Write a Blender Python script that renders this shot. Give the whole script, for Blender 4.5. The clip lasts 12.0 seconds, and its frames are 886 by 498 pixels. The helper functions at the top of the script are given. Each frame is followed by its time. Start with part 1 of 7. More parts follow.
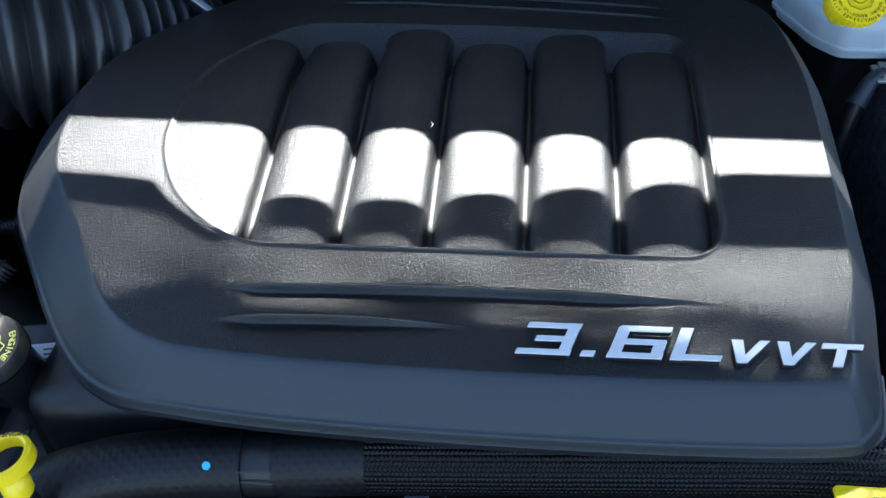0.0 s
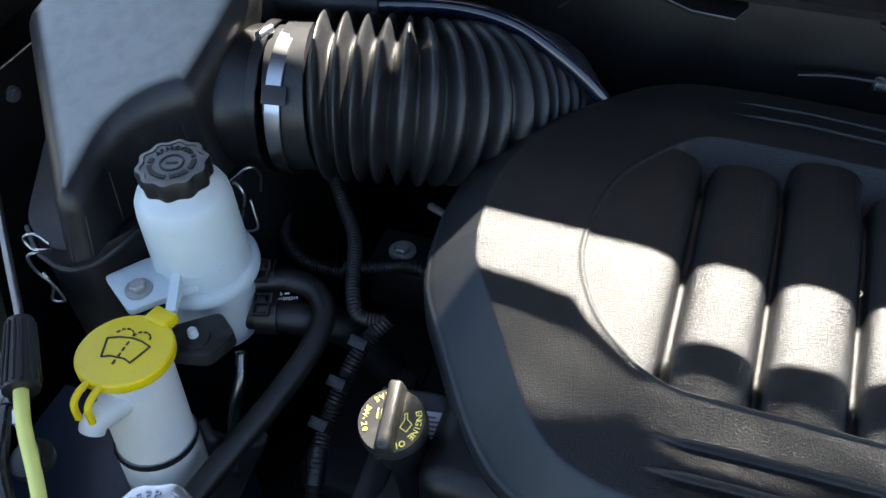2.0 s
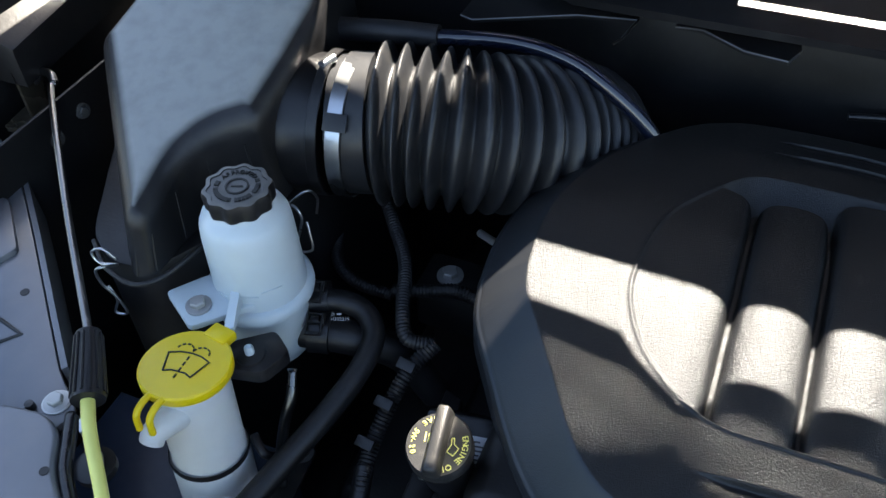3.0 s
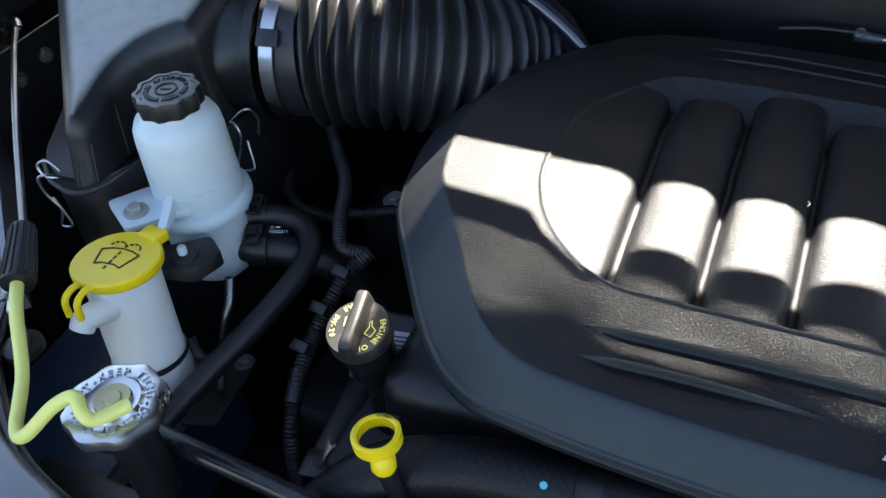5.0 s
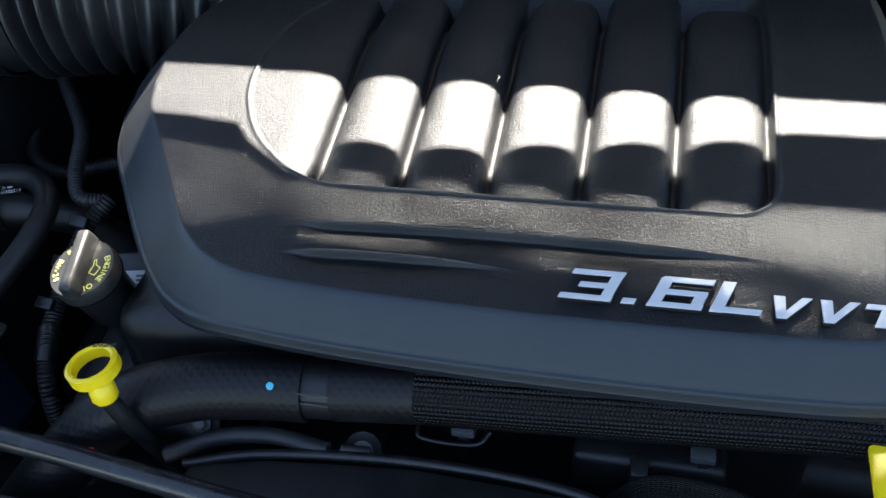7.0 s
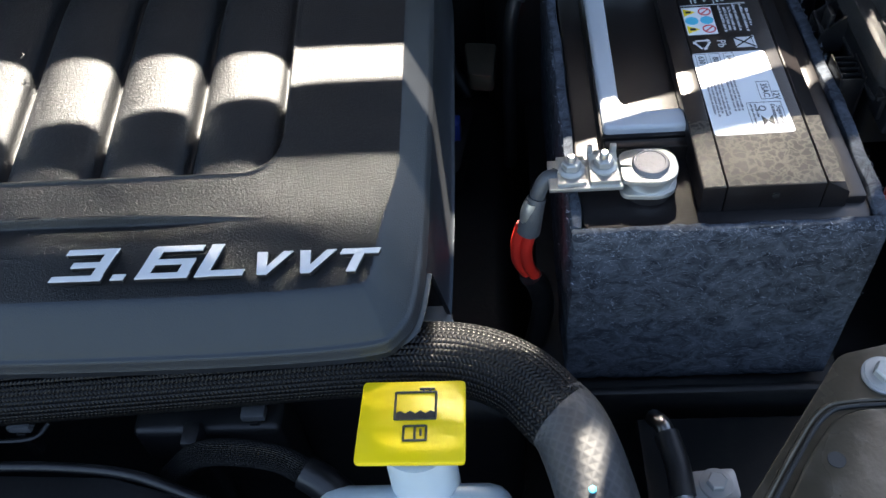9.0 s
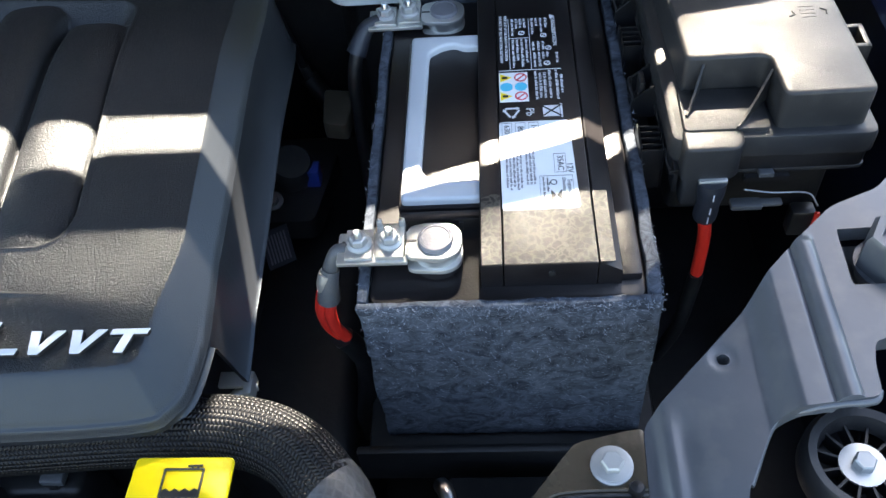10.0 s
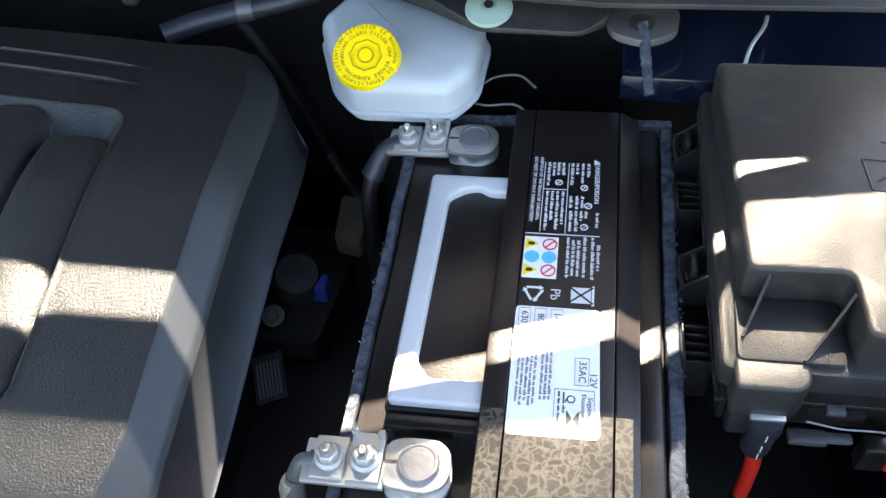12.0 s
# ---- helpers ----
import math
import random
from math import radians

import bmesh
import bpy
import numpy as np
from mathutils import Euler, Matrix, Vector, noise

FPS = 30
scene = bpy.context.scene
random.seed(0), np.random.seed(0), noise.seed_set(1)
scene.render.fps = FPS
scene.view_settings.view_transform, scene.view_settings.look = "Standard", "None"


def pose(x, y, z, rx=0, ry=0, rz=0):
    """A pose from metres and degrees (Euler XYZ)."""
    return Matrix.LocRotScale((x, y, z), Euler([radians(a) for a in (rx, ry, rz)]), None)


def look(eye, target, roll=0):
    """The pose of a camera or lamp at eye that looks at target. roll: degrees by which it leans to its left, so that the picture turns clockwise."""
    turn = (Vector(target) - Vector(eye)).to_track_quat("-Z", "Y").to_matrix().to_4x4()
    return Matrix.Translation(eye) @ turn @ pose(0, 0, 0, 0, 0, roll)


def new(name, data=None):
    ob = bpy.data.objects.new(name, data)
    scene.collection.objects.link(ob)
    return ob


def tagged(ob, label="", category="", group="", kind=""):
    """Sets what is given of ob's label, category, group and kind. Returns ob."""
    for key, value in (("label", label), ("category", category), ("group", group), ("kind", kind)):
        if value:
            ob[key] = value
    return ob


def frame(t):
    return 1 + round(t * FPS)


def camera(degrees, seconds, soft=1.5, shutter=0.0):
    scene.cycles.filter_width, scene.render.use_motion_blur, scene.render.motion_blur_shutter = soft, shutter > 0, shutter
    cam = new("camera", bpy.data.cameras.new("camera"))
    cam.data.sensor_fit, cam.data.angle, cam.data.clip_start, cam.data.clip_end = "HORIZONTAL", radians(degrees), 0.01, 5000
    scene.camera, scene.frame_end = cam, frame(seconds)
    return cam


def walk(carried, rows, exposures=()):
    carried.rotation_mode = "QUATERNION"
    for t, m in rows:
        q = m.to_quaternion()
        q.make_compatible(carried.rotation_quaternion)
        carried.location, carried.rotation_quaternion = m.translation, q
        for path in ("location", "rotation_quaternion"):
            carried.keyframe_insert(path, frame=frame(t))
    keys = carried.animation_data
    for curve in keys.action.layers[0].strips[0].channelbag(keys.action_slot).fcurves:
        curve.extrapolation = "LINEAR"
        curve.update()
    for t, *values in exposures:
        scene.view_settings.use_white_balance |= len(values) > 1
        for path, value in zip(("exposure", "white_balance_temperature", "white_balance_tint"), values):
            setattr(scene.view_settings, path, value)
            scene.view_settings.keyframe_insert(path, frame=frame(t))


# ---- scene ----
cam = camera(54.6, 12.0)
PATH = [
    (0, (0.095, 0.045, 1.355), (-0.11, 1.485, -0.017), -3.8),
    (0.5, (0.027, 0.055, 1.369), (-0.268, 1.468, -0.016), -2.5),
    (1, (-0.024, 0.056, 1.389), (-0.438, 1.431, -0.002), -3.3),
    (1.5, (-0.067, 0.073, 1.426), (-0.52, 1.417, 0.015), -2.5),
    (2, (-0.108, 0.081, 1.462), (-0.608, 1.374, 0.02), -2.4),
    (2.5, (-0.127, 0.084, 1.488), (-0.656, 1.355, 0.038), -2.2),
    (2.7, (-0.127, 0.081, 1.491), (-0.671, 1.357, 0.05), -2.1),
    (4.3, (-0.036, 0.024, 1.419), (-0.735, 1.32, 0.066), -5.3),
    (4.5, (-0.027, 0.02, 1.415), (-0.721, 1.322, 0.065), -5.3),
    (5, (-0.001, 0.019, 1.408), (-0.68, 1.333, 0.061), -5.8),
    (5.5, (0.026, 0.023, 1.406), (-0.632, 1.354, 0.066), -6.8),
    (6, (0.051, 0.024, 1.399), (-0.583, 1.368, 0.061), -7.7),
    (6.5, (0.087, 0.026, 1.388), (-0.456, 1.369, 0.008), -8.0),
    (7, (0.13, 0.022, 1.36), (-0.307, 1.372, -0.049), -7.9),
    (7.2, (0.148, 0.024, 1.353), (-0.219, 1.374, -0.076), -7.1),
    (8.8, (0.318, 0.052, 1.345), (0.179, 1.344, -0.176), -6.8),
    (9, (0.351, 0.059, 1.346), (0.203, 1.348, -0.175), -7.3),
    (9.5, (0.43, 0.078, 1.356), (0.295, 1.355, -0.178), -7.0),
    (10, (0.487, 0.095, 1.379), (0.344, 1.365, -0.159), -6.9),
    (10.5, (0.513, 0.131, 1.384), (0.342, 1.385, -0.165), -7.1),
    (11, (0.541, 0.182, 1.383), (0.33, 1.425, -0.169), -7.1),
    (11.5, (0.56, 0.218, 1.384), (0.31, 1.462, -0.162), -7.3),
    (12, (0.515, 0.257, 1.385), (0.226, 1.492, -0.162), -6.8),
]
# the film's camera opens up towards the end, and its white balance drifts
EXPOSURES = [(0, 3.46, 6150, 8), (0.5, 3.28, 6450, 9), (1.5, 3.10, 6850, 11), (2.5, 3.12, 7000, 11), (4.5, 3.04, 6950, 11), (5, 3.20, 6950, 11), (5.5, 3.28, 6950, 11), (6.5, 3.30, 6800, 11), (7, 3.28, 6750, 10),
             (9, 3.32, 7150, 11), (9.5, 3.52, 7300, 10), (10, 3.94, 7300, 10), (10.5, 4.30, 7700, 11), (11.5, 4.16, 8000, 12), (12, 4.28, 8050, 12)]
walk(cam, [(t, look(eye, target, roll)) for t, eye, target, roll in PATH], EXPOSURES)

# ---- light ----
SUN = Vector((0.06, 0.668, 0.742)).normalized()
world = bpy.data.worlds.new("sky")
world.use_nodes = True
scene.world = world
sky = world.node_tree.nodes.new("ShaderNodeTexSky")
sky.sky_type, sky.sun_disc = "NISHITA", False
sky.sun_elevation, sky.sun_rotation = math.asin(SUN.z), math.atan2(SUN.x, SUN.y)
backing = world.node_tree.nodes["Background"]
backing.inputs["Strength"].default_value = 0.060
world.node_tree.links.new(sky.outputs[0], backing.inputs["Color"])
sun = new("sun", bpy.data.lights.new("sun", "SUN"))
sun.data.energy, sun.data.angle, sun.data.color = 5.0, radians(0.5), (1.0, 0.95, 0.86)
sun.matrix_world = look(SUN * 5, (0, 0, 0))


# ---- materials ----
def stuff(name, base, rough=0.5, metal=0.0, second=None, grain=0.0, size=400.0, blotch=14.0, vary=0.35, wear=0.0,
          spec=0.5, coat=0.0, through_light=0.0, objects=False, pebbles=0.0, flow=None):
    """A surface: two colours mixed by blotches, a fine grain in relief, dusty patches that also change the gloss."""
    m = bpy.data.materials.new(name)
    m.use_nodes = True
    nt = m.node_tree
    b = nt.nodes["Principled BSDF"]
    n, link = nt.nodes.new, nt.links.new
    at = n("ShaderNodeTexCoord")
    big, fine = n("ShaderNodeTexNoise"), n("ShaderNodeTexNoise")
    big.name = "blotches"
    big.inputs["Scale"].default_value, big.inputs["Detail"].default_value = blotch, 6
    fine.inputs["Scale"].default_value, fine.inputs["Detail"].default_value = size, 3
    link(at.outputs["Object"], big.inputs["Vector"]), link(at.outputs["Object"], fine.inputs["Vector"])
    if flow:
        stretch = n("ShaderNodeVectorMath")
        stretch.operation, stretch.inputs[1].default_value = "MULTIPLY", flow
        link(at.outputs["Object"], stretch.inputs[0])
        link(stretch.outputs[0], big.inputs["Vector"])
    second = second or tuple(min(1, c * (1 + vary) + 0.004) for c in base)
    mix = n("ShaderNodeMix")
    mix.data_type = "RGBA"
    mix.inputs[6].default_value, mix.inputs[7].default_value = (*base, 1), (*second, 1)
    ramp = n("ShaderNodeMapRange")
    ramp.inputs[1].default_value, ramp.inputs[2].default_value = 0.38, 0.68
    link(big.outputs["Fac"], ramp.inputs[0])
    link(ramp.outputs[0], mix.inputs[0])
    colour = mix.outputs[2]
    if wear:
        dust = n("ShaderNodeMix")
        dust.data_type = "RGBA"
        spots = n("ShaderNodeTexNoise")
        spots.inputs["Scale"].default_value, spots.inputs["Detail"].default_value = blotch * 5, 8
        level = n("ShaderNodeMapRange")
        level.inputs[1].default_value, level.inputs[2].default_value = 0.5, 0.8
        level.inputs[4].default_value = wear
        link(at.outputs["Object"], spots.inputs["Vector"])
        link(spots.outputs["Fac"], level.inputs[0])
        link(level.outputs[0], dust.inputs[0])
        link(colour, dust.inputs[6])
        dust.inputs[7].default_value = (0.30, 0.27, 0.23, 1)
        colour = dust.outputs[2]
    if objects:
        info, shift = n("ShaderNodeObjectInfo"), n("ShaderNodeHueSaturation")
        value = n("ShaderNodeMapRange")
        value.inputs[3].default_value, value.inputs[4].default_value = 0.8, 1.2
        link(info.outputs["Random"], value.inputs[0])
        link(value.outputs[0], shift.inputs["Value"])
        link(colour, shift.inputs["Color"])
        colour = shift.outputs[0]
    link(colour, b.inputs["Base Color"])
    gloss = n("ShaderNodeMapRange")
    gloss.inputs[3].default_value, gloss.inputs[4].default_value = max(0.02, rough * 0.8), min(1, rough * 1.25)
    link(big.outputs["Fac"], gloss.inputs[0])
    link(gloss.outputs[0], b.inputs["Roughness"])
    b.inputs["Metallic"].default_value = metal
    b.inputs["Specular IOR Level"].default_value = spec
    b.inputs["Coat Weight"].default_value = coat
    if through_light:
        b.inputs["Subsurface Weight"].default_value = through_light
        b.inputs["Subsurface Radius"].default_value = (0.02, 0.022, 0.025)
    if grain:
        bump = n("ShaderNodeBump")
        bump.inputs["Strength"].default_value, bump.inputs["Distance"].default_value = min(1, grain), 0.0006
        height = fine.outputs["Fac"]
        if pebbles:
            cells, warp, both = n("ShaderNodeTexVoronoi"), n("ShaderNodeVectorMath"), n("ShaderNodeMath")
            cells.feature = "SMOOTH_F1"
            cells.inputs["Scale"].default_value = pebbles
            warp.operation, warp.inputs[3].default_value = "SCALE", 0.0012
            shifted = n("ShaderNodeVectorMath")
            link(fine.outputs["Color"], warp.inputs[0])
            link(at.outputs["Object"], shifted.inputs[0]), link(warp.outputs[0], shifted.inputs[1])
            link(shifted.outputs[0], cells.inputs["Vector"])
            both.operation = "SUBTRACT"
            link(fine.outputs["Fac"], both.inputs[0]), link(cells.outputs["Distance"], both.inputs[1])
            height = both.outputs[0]
        link(height, bump.inputs["Height"])
        link(bump.outputs[0], b.inputs["Normal"])
    return m


M_COVER = stuff("grained black plastic", (0.0043, 0.0043, 0.0047), 0.37, grain=0.95, size=800, blotch=9, vary=0.25, wear=0.012, spec=0.50)
next(k for k in M_COVER.node_tree.nodes if k.type == "BUMP").inputs["Distance"].default_value = 0.00075
for k in M_COVER.node_tree.nodes:
    if k.type == "TEX_NOISE" and k.inputs["Scale"].default_value > 500:
        k.inputs["Detail"].default_value, k.inputs["Roughness"].default_value = 4, 0.60


def pitted(m, scale, polished, pit, pale):
    """A sandy grain: polished crests between dull pits, and pale specks that put its sun glitter into colour."""
    nt = m.node_tree
    n, link = nt.nodes.new, nt.links.new
    b = nt.nodes["Principled BSDF"]
    at, sand, depth, mix = n("ShaderNodeTexCoord"), n("ShaderNodeTexNoise"), n("ShaderNodeMapRange"), n("ShaderNodeMix")
    sand.inputs["Scale"].default_value, sand.inputs["Detail"].default_value = scale, 2
    link(at.outputs["Object"], sand.inputs["Vector"])
    depth.inputs[1].default_value, depth.inputs[2].default_value = 0.42, 0.62
    link(sand.outputs["Fac"], depth.inputs[0])
    gloss = n("ShaderNodeMapRange")
    gloss.inputs[3].default_value, gloss.inputs[4].default_value = polished, pit
    link(depth.outputs[0], gloss.inputs[0])
    link(gloss.outputs[0], b.inputs["Roughness"])
    mix.data_type = "RGBA"
    old = b.inputs["Base Color"].links[0].from_socket
    share = n("ShaderNodeMath")
    share.operation, share.inputs[1].default_value = "MULTIPLY", 0.35
    link(depth.outputs[0], share.inputs[0])
    link(share.outputs[0], mix.inputs[0])
    link(old, mix.inputs[6])
    mix.inputs[7].default_value = (*pale, 1)
    link(mix.outputs[2], b.inputs["Base Color"])


pitted(M_COVER, 760, 0.29, 0.52, (0.0080, 0.0084, 0.0094))
# the sky's blue put into the skirt's colour and both specular tints
M_SKIRT = stuff("finely grained black plastic", (0.0082, 0.0088, 0.0106), 0.42, grain=0.35, size=1000, blotch=9, vary=0.2, wear=0.012, spec=0.54)
M_SKIRT.node_tree.nodes["Principled BSDF"].inputs["Specular Tint"].default_value = (0.72, 0.86, 1.0, 1)
M_COVER.node_tree.nodes["Principled BSDF"].inputs["Specular Tint"].default_value = (0.90, 0.95, 1.0, 1)
M_CREST = stuff("polished plastic edge", (0.020, 0.020, 0.022), 0.26, vary=0.3, wear=0.04, spec=0.6)
M_BLACK = stuff("black plastic", (0.006, 0.006, 0.007), 0.32, grain=0.2, size=500, wear=0.03)
M_DEEP = stuff("dusty dark engine plastic", (0.0042, 0.0042, 0.005), 0.45, grain=0.3, size=300, wear=0.03)
M_RUBBER = stuff("black rubber", (0.010, 0.010, 0.0115), 0.42, grain=0.25, size=700, wear=0.05, spec=0.4)
M_BELLOWS = stuff("ribbed duct rubber", (0.012, 0.013, 0.0155), 0.38, grain=0.2, size=700, wear=0.06)
M_CAP = stuff("worn black cap plastic", (0.016, 0.016, 0.016), 0.40, grain=0.4, size=900, wear=0.16)
M_HOSE = stuff("dull rubber hose", (0.006, 0.006, 0.007), 0.44, grain=0.4, size=500, wear=0.04)
M_BOX = stuff("grey-black box plastic", (0.015, 0.015, 0.016), 0.40, spec=0.38, grain=0.4, size=1000, blotch=12, vary=0.3, wear=0.07)
M_AIR = stuff("grained charcoal plastic", (0.060, 0.063, 0.068), 0.36, grain=0.5, size=700, blotch=10, wear=0.15)
M_WHITE = stuff("milky tank plastic", (0.53, 0.60, 0.63), 0.34, grain=0.15, size=300, vary=0.08, through_light=0.35, wear=0.06)
M_HAZY = stuff("hazy reservoir plastic", (0.40, 0.44, 0.46), 0.34, grain=0.15, size=300, vary=0.12, through_light=0.35, wear=0.08)
M_MILK = stuff("warm white tank plastic", (0.74, 0.75, 0.72), 0.38, grain=0.15, size=300, vary=0.06, through_light=0.3, wear=0.06)
M_YELLOW = stuff("yellow plastic", (0.90, 0.64, 0.006), 0.36, vary=0.05, wear=0.06, grain=0.1)
M_LIME = stuff("pale yellow rod coating", (0.76, 0.74, 0.20), 0.35, vary=0.06, wear=0.05)
M_STEEL = stuff("bare steel", (0.52, 0.53, 0.54), 0.28, 1.0, vary=0.2, wear=0.1, grain=0.1)
M_HEAD = stuff("dull plated bolt steel", (0.36, 0.36, 0.35), 0.45, 0.55, vary=0.3, wear=0.25, grain=0.2, size=300)
M_ZINC = stuff("dull zinc plate", (0.50, 0.50, 0.48), 0.42, 0.9, vary=0.25, wear=0.2, grain=0.2, size=300)
M_LEAD = stuff("grey lead post", (0.13, 0.13, 0.145), 0.5, 0.4, vary=0.35, grain=0.5, size=300)
M_ALU = stuff("cast aluminium", (0.42, 0.42, 0.41), 0.45, 0.8, vary=0.3, wear=0.25, grain=0.4, size=200)
M_PANEL = stuff("grey-primed sheet metal", (0.084, 0.090, 0.100), 0.30, 0.30, vary=0.28, wear=0.20, grain=0.12, size=160, blotch=9)
M_PALE = stuff("pale grey sheet metal", (0.15, 0.158, 0.172), 0.32, 0.30, vary=0.22, wear=0.15, grain=0.12, size=160, blotch=9)
M_BLUE = stuff("dark blue car paint", (0.0022, 0.0045, 0.0135), 0.14, vary=0.4, coat=1.0, wear=0.03)
M_RAIL = stuff("flat blue rail paint", (0.010, 0.020, 0.042), 0.35, vary=0.3, wear=0.05)
M_FELT = stuff("grey felt", (0.018, 0.022, 0.030), 0.95, second=(0.118, 0.136, 0.166), grain=1.0, size=900, blotch=90, spec=0.1, flow=(0.8, 0.9, 1.0))
M_FIBRE = stuff("pale felt fibre", (0.20, 0.225, 0.27), 0.9, vary=0.5, spec=0.1)
M_FELT.node_tree.nodes["blotches"].inputs["Detail"].default_value = 12
M_FELT.node_tree.nodes["blotches"].inputs["Distortion"].default_value = 0.8
M_FELT.node_tree.nodes["blotches"].inputs["Roughness"].default_value = 0.80
M_LID = stuff("battery case plastic", (0.0062, 0.0048, 0.0052), 0.32, grain=0.2, size=700, wear=0.008)
M_DUSTY = stuff("dusty battery top", (0.007, 0.0062, 0.006), 0.46, second=(0.015, 0.013, 0.011), grain=0.3, size=300, blotch=60, wear=0.05, spec=0.3)
M_GREY = stuff("pale grey handle plastic", (0.42, 0.44, 0.465), 0.42, vary=0.08, wear=0.05, grain=0.15)
M_RED = stuff("red cable jacket", (0.62, 0.025, 0.015), 0.36, vary=0.15, wear=0.04)
M_PAPER = stuff("white label film", (0.74, 0.75, 0.76), 0.42, vary=0.05)
M_PRINT = stuff("white print", (0.62, 0.63, 0.65), 0.5, vary=0.05)
M_INK = stuff("black print", (0.012, 0.012, 0.012), 0.5)
M_BADGE = stuff("satin silver badge", (0.54, 0.55, 0.57), 0.7, 0.0, vary=0.05, grain=0.05, spec=0.25)
M_GOLD = stuff("brass disc", (0.35, 0.32, 0.18), 0.4, 0.8, vary=0.2, wear=0.2)
M_CYAN = stuff("pale blue print", (0.05, 0.45, 0.62), 0.5, vary=0.05)
M_REDINK = stuff("red print", (0.6, 0.05, 0.06), 0.5, vary=0.05)
M_GROUND = stuff("asphalt", (0.045, 0.045, 0.047), 0.85, grain=1.0, size=150, blotch=3)
M_GLASS = stuff("tinted windscreen", (0.02, 0.025, 0.03), 0.05, vary=0.1, coat=0.5)
M_PIPE = stuff("glossy black paint", (0.008, 0.008, 0.010), 0.22, vary=0.3, wear=0.05)
M_ROD = stuff("tarnished steel rod", (0.17, 0.17, 0.17), 0.28, 1.0, vary=0.4, wear=0.05)
M_DULL = stuff("oily dull metal", (0.10, 0.10, 0.10), 0.45, 0.6, vary=0.4, wear=0.1, grain=0.3, size=200)
M_PLUG = stuff("pale green plastic", (0.27, 0.37, 0.32), 0.4, vary=0.08, through_light=0.1)
M_BLUEPLUG = stuff("blue plug plastic", (0.012, 0.04, 0.26), 0.4, vary=0.1)
M_TAN = stuff("tan-stained casting", (0.062, 0.050, 0.034), 0.6, 0.3, vary=0.3, grain=0.5, size=200)
M_LINING = stuff("matt black hood lining", (0.0042, 0.0042, 0.0048), 0.95, spec=0.1, grain=0.6, size=300)
M_AMBER = stuff("raised print on the yellow cap", (0.34, 0.25, 0.008), 0.4, vary=0.1)
M_JOINT = stuff("blue-black hose rubber", (0.016, 0.018, 0.024), 0.40, vary=0.3, wear=0.05, grain=0.3, size=400)


def woven(name, dark, light, rough, threads, pitch, depth=0.0006, spec=0.5):
    """A braid on a hose: two sets of slanting threads, over and under each other."""
    m = stuff(name, dark, rough, spec=spec)
    nt = m.node_tree
    n, link = nt.nodes.new, nt.links.new
    b = nt.nodes["Principled BSDF"]
    at, cut = n("ShaderNodeUVMap"), n("ShaderNodeSeparateXYZ")
    link(at.outputs[0], cut.inputs[0])

    def calc(op, a, c, clamp=False):
        k = n("ShaderNodeMath")
        k.operation, k.use_clamp = op, clamp
        for i, v in enumerate((a, c)):
            if v is None:
                continue
            if isinstance(v, (int, float)):
                k.inputs[i].default_value = v
            else:
                link(v, k.inputs[i])
        return k.outputs[0]
    along, round_ = calc("MULTIPLY", cut.outputs[0], 6.2832 / pitch), calc("MULTIPLY", cut.outputs[1], 6.2832 * threads)
    one, two = calc("SINE", calc("ADD", along, round_), None), calc("SINE", calc("SUBTRACT", along, round_), None)
    weave = calc("MAXIMUM", one, two)
    height = calc("MULTIPLY_ADD", weave, 0.5)
    height.node.inputs[2].default_value = 0.5
    mix = n("ShaderNodeMix")
    mix.data_type = "RGBA"
    mix.inputs[6].default_value, mix.inputs[7].default_value = (*dark, 1), (*light, 1)
    link(calc("POWER", height, 3.0, True), mix.inputs[0])
    link(mix.outputs[2], b.inputs["Base Color"])
    bump = n("ShaderNodeBump")
    bump.inputs["Distance"].default_value = depth
    link(height, bump.inputs["Height"])
    link(bump.outputs[0], b.inputs["Normal"])
    return m


def plaited(name, dark, light, rough, rows, pitch, depth, spec=0.5):
    """A plaited sleeve: rows of short slanting stitches along the hose, each row leaning against its neighbour."""
    m = stuff(name, dark, rough, spec=spec)
    nt = m.node_tree
    n, link = nt.nodes.new, nt.links.new
    b = nt.nodes["Principled BSDF"]
    at, cut = n("ShaderNodeUVMap"), n("ShaderNodeSeparateXYZ")
    link(at.outputs[0], cut.inputs[0])

    def calc(op, *values):
        k = n("ShaderNodeMath")
        k.operation = op
        for socket, v in zip(k.inputs, values):
            if isinstance(v, (int, float)):
                socket.default_value = v
            else:
                link(v, socket)
        return k.outputs[0]
    across = calc("MULTIPLY", cut.outputs[1], rows)
    inside = calc("FRACT", across)
    lean = calc("MULTIPLY_ADD", calc("MODULO", calc("FLOOR", across), 2.0), 2.0, -1.0)
    phase = calc("MULTIPLY_ADD", calc("MULTIPLY", lean, inside), 3.6, calc("MULTIPLY", cut.outputs[0], 6.2832 / pitch))
    stitch = calc("MULTIPLY_ADD", calc("SINE", phase), 0.5, 0.5)
    ridge = calc("SINE", calc("MULTIPLY", inside, 3.1416))
    height = calc("MULTIPLY", ridge, calc("MULTIPLY_ADD", stitch, 0.75, 0.25))
    mix = n("ShaderNodeMix")
    mix.data_type = "RGBA"
    mix.inputs[6].default_value, mix.inputs[7].default_value = (*dark, 1), (*light, 1)
    link(calc("POWER", height, 2.0), mix.inputs[0])
    link(mix.outputs[2], b.inputs["Base Color"])
    bump = n("ShaderNodeBump")
    bump.inputs["Distance"].default_value = depth
    link(height, bump.inputs["Height"])
    link(bump.outputs[0], b.inputs["Normal"])
    return m


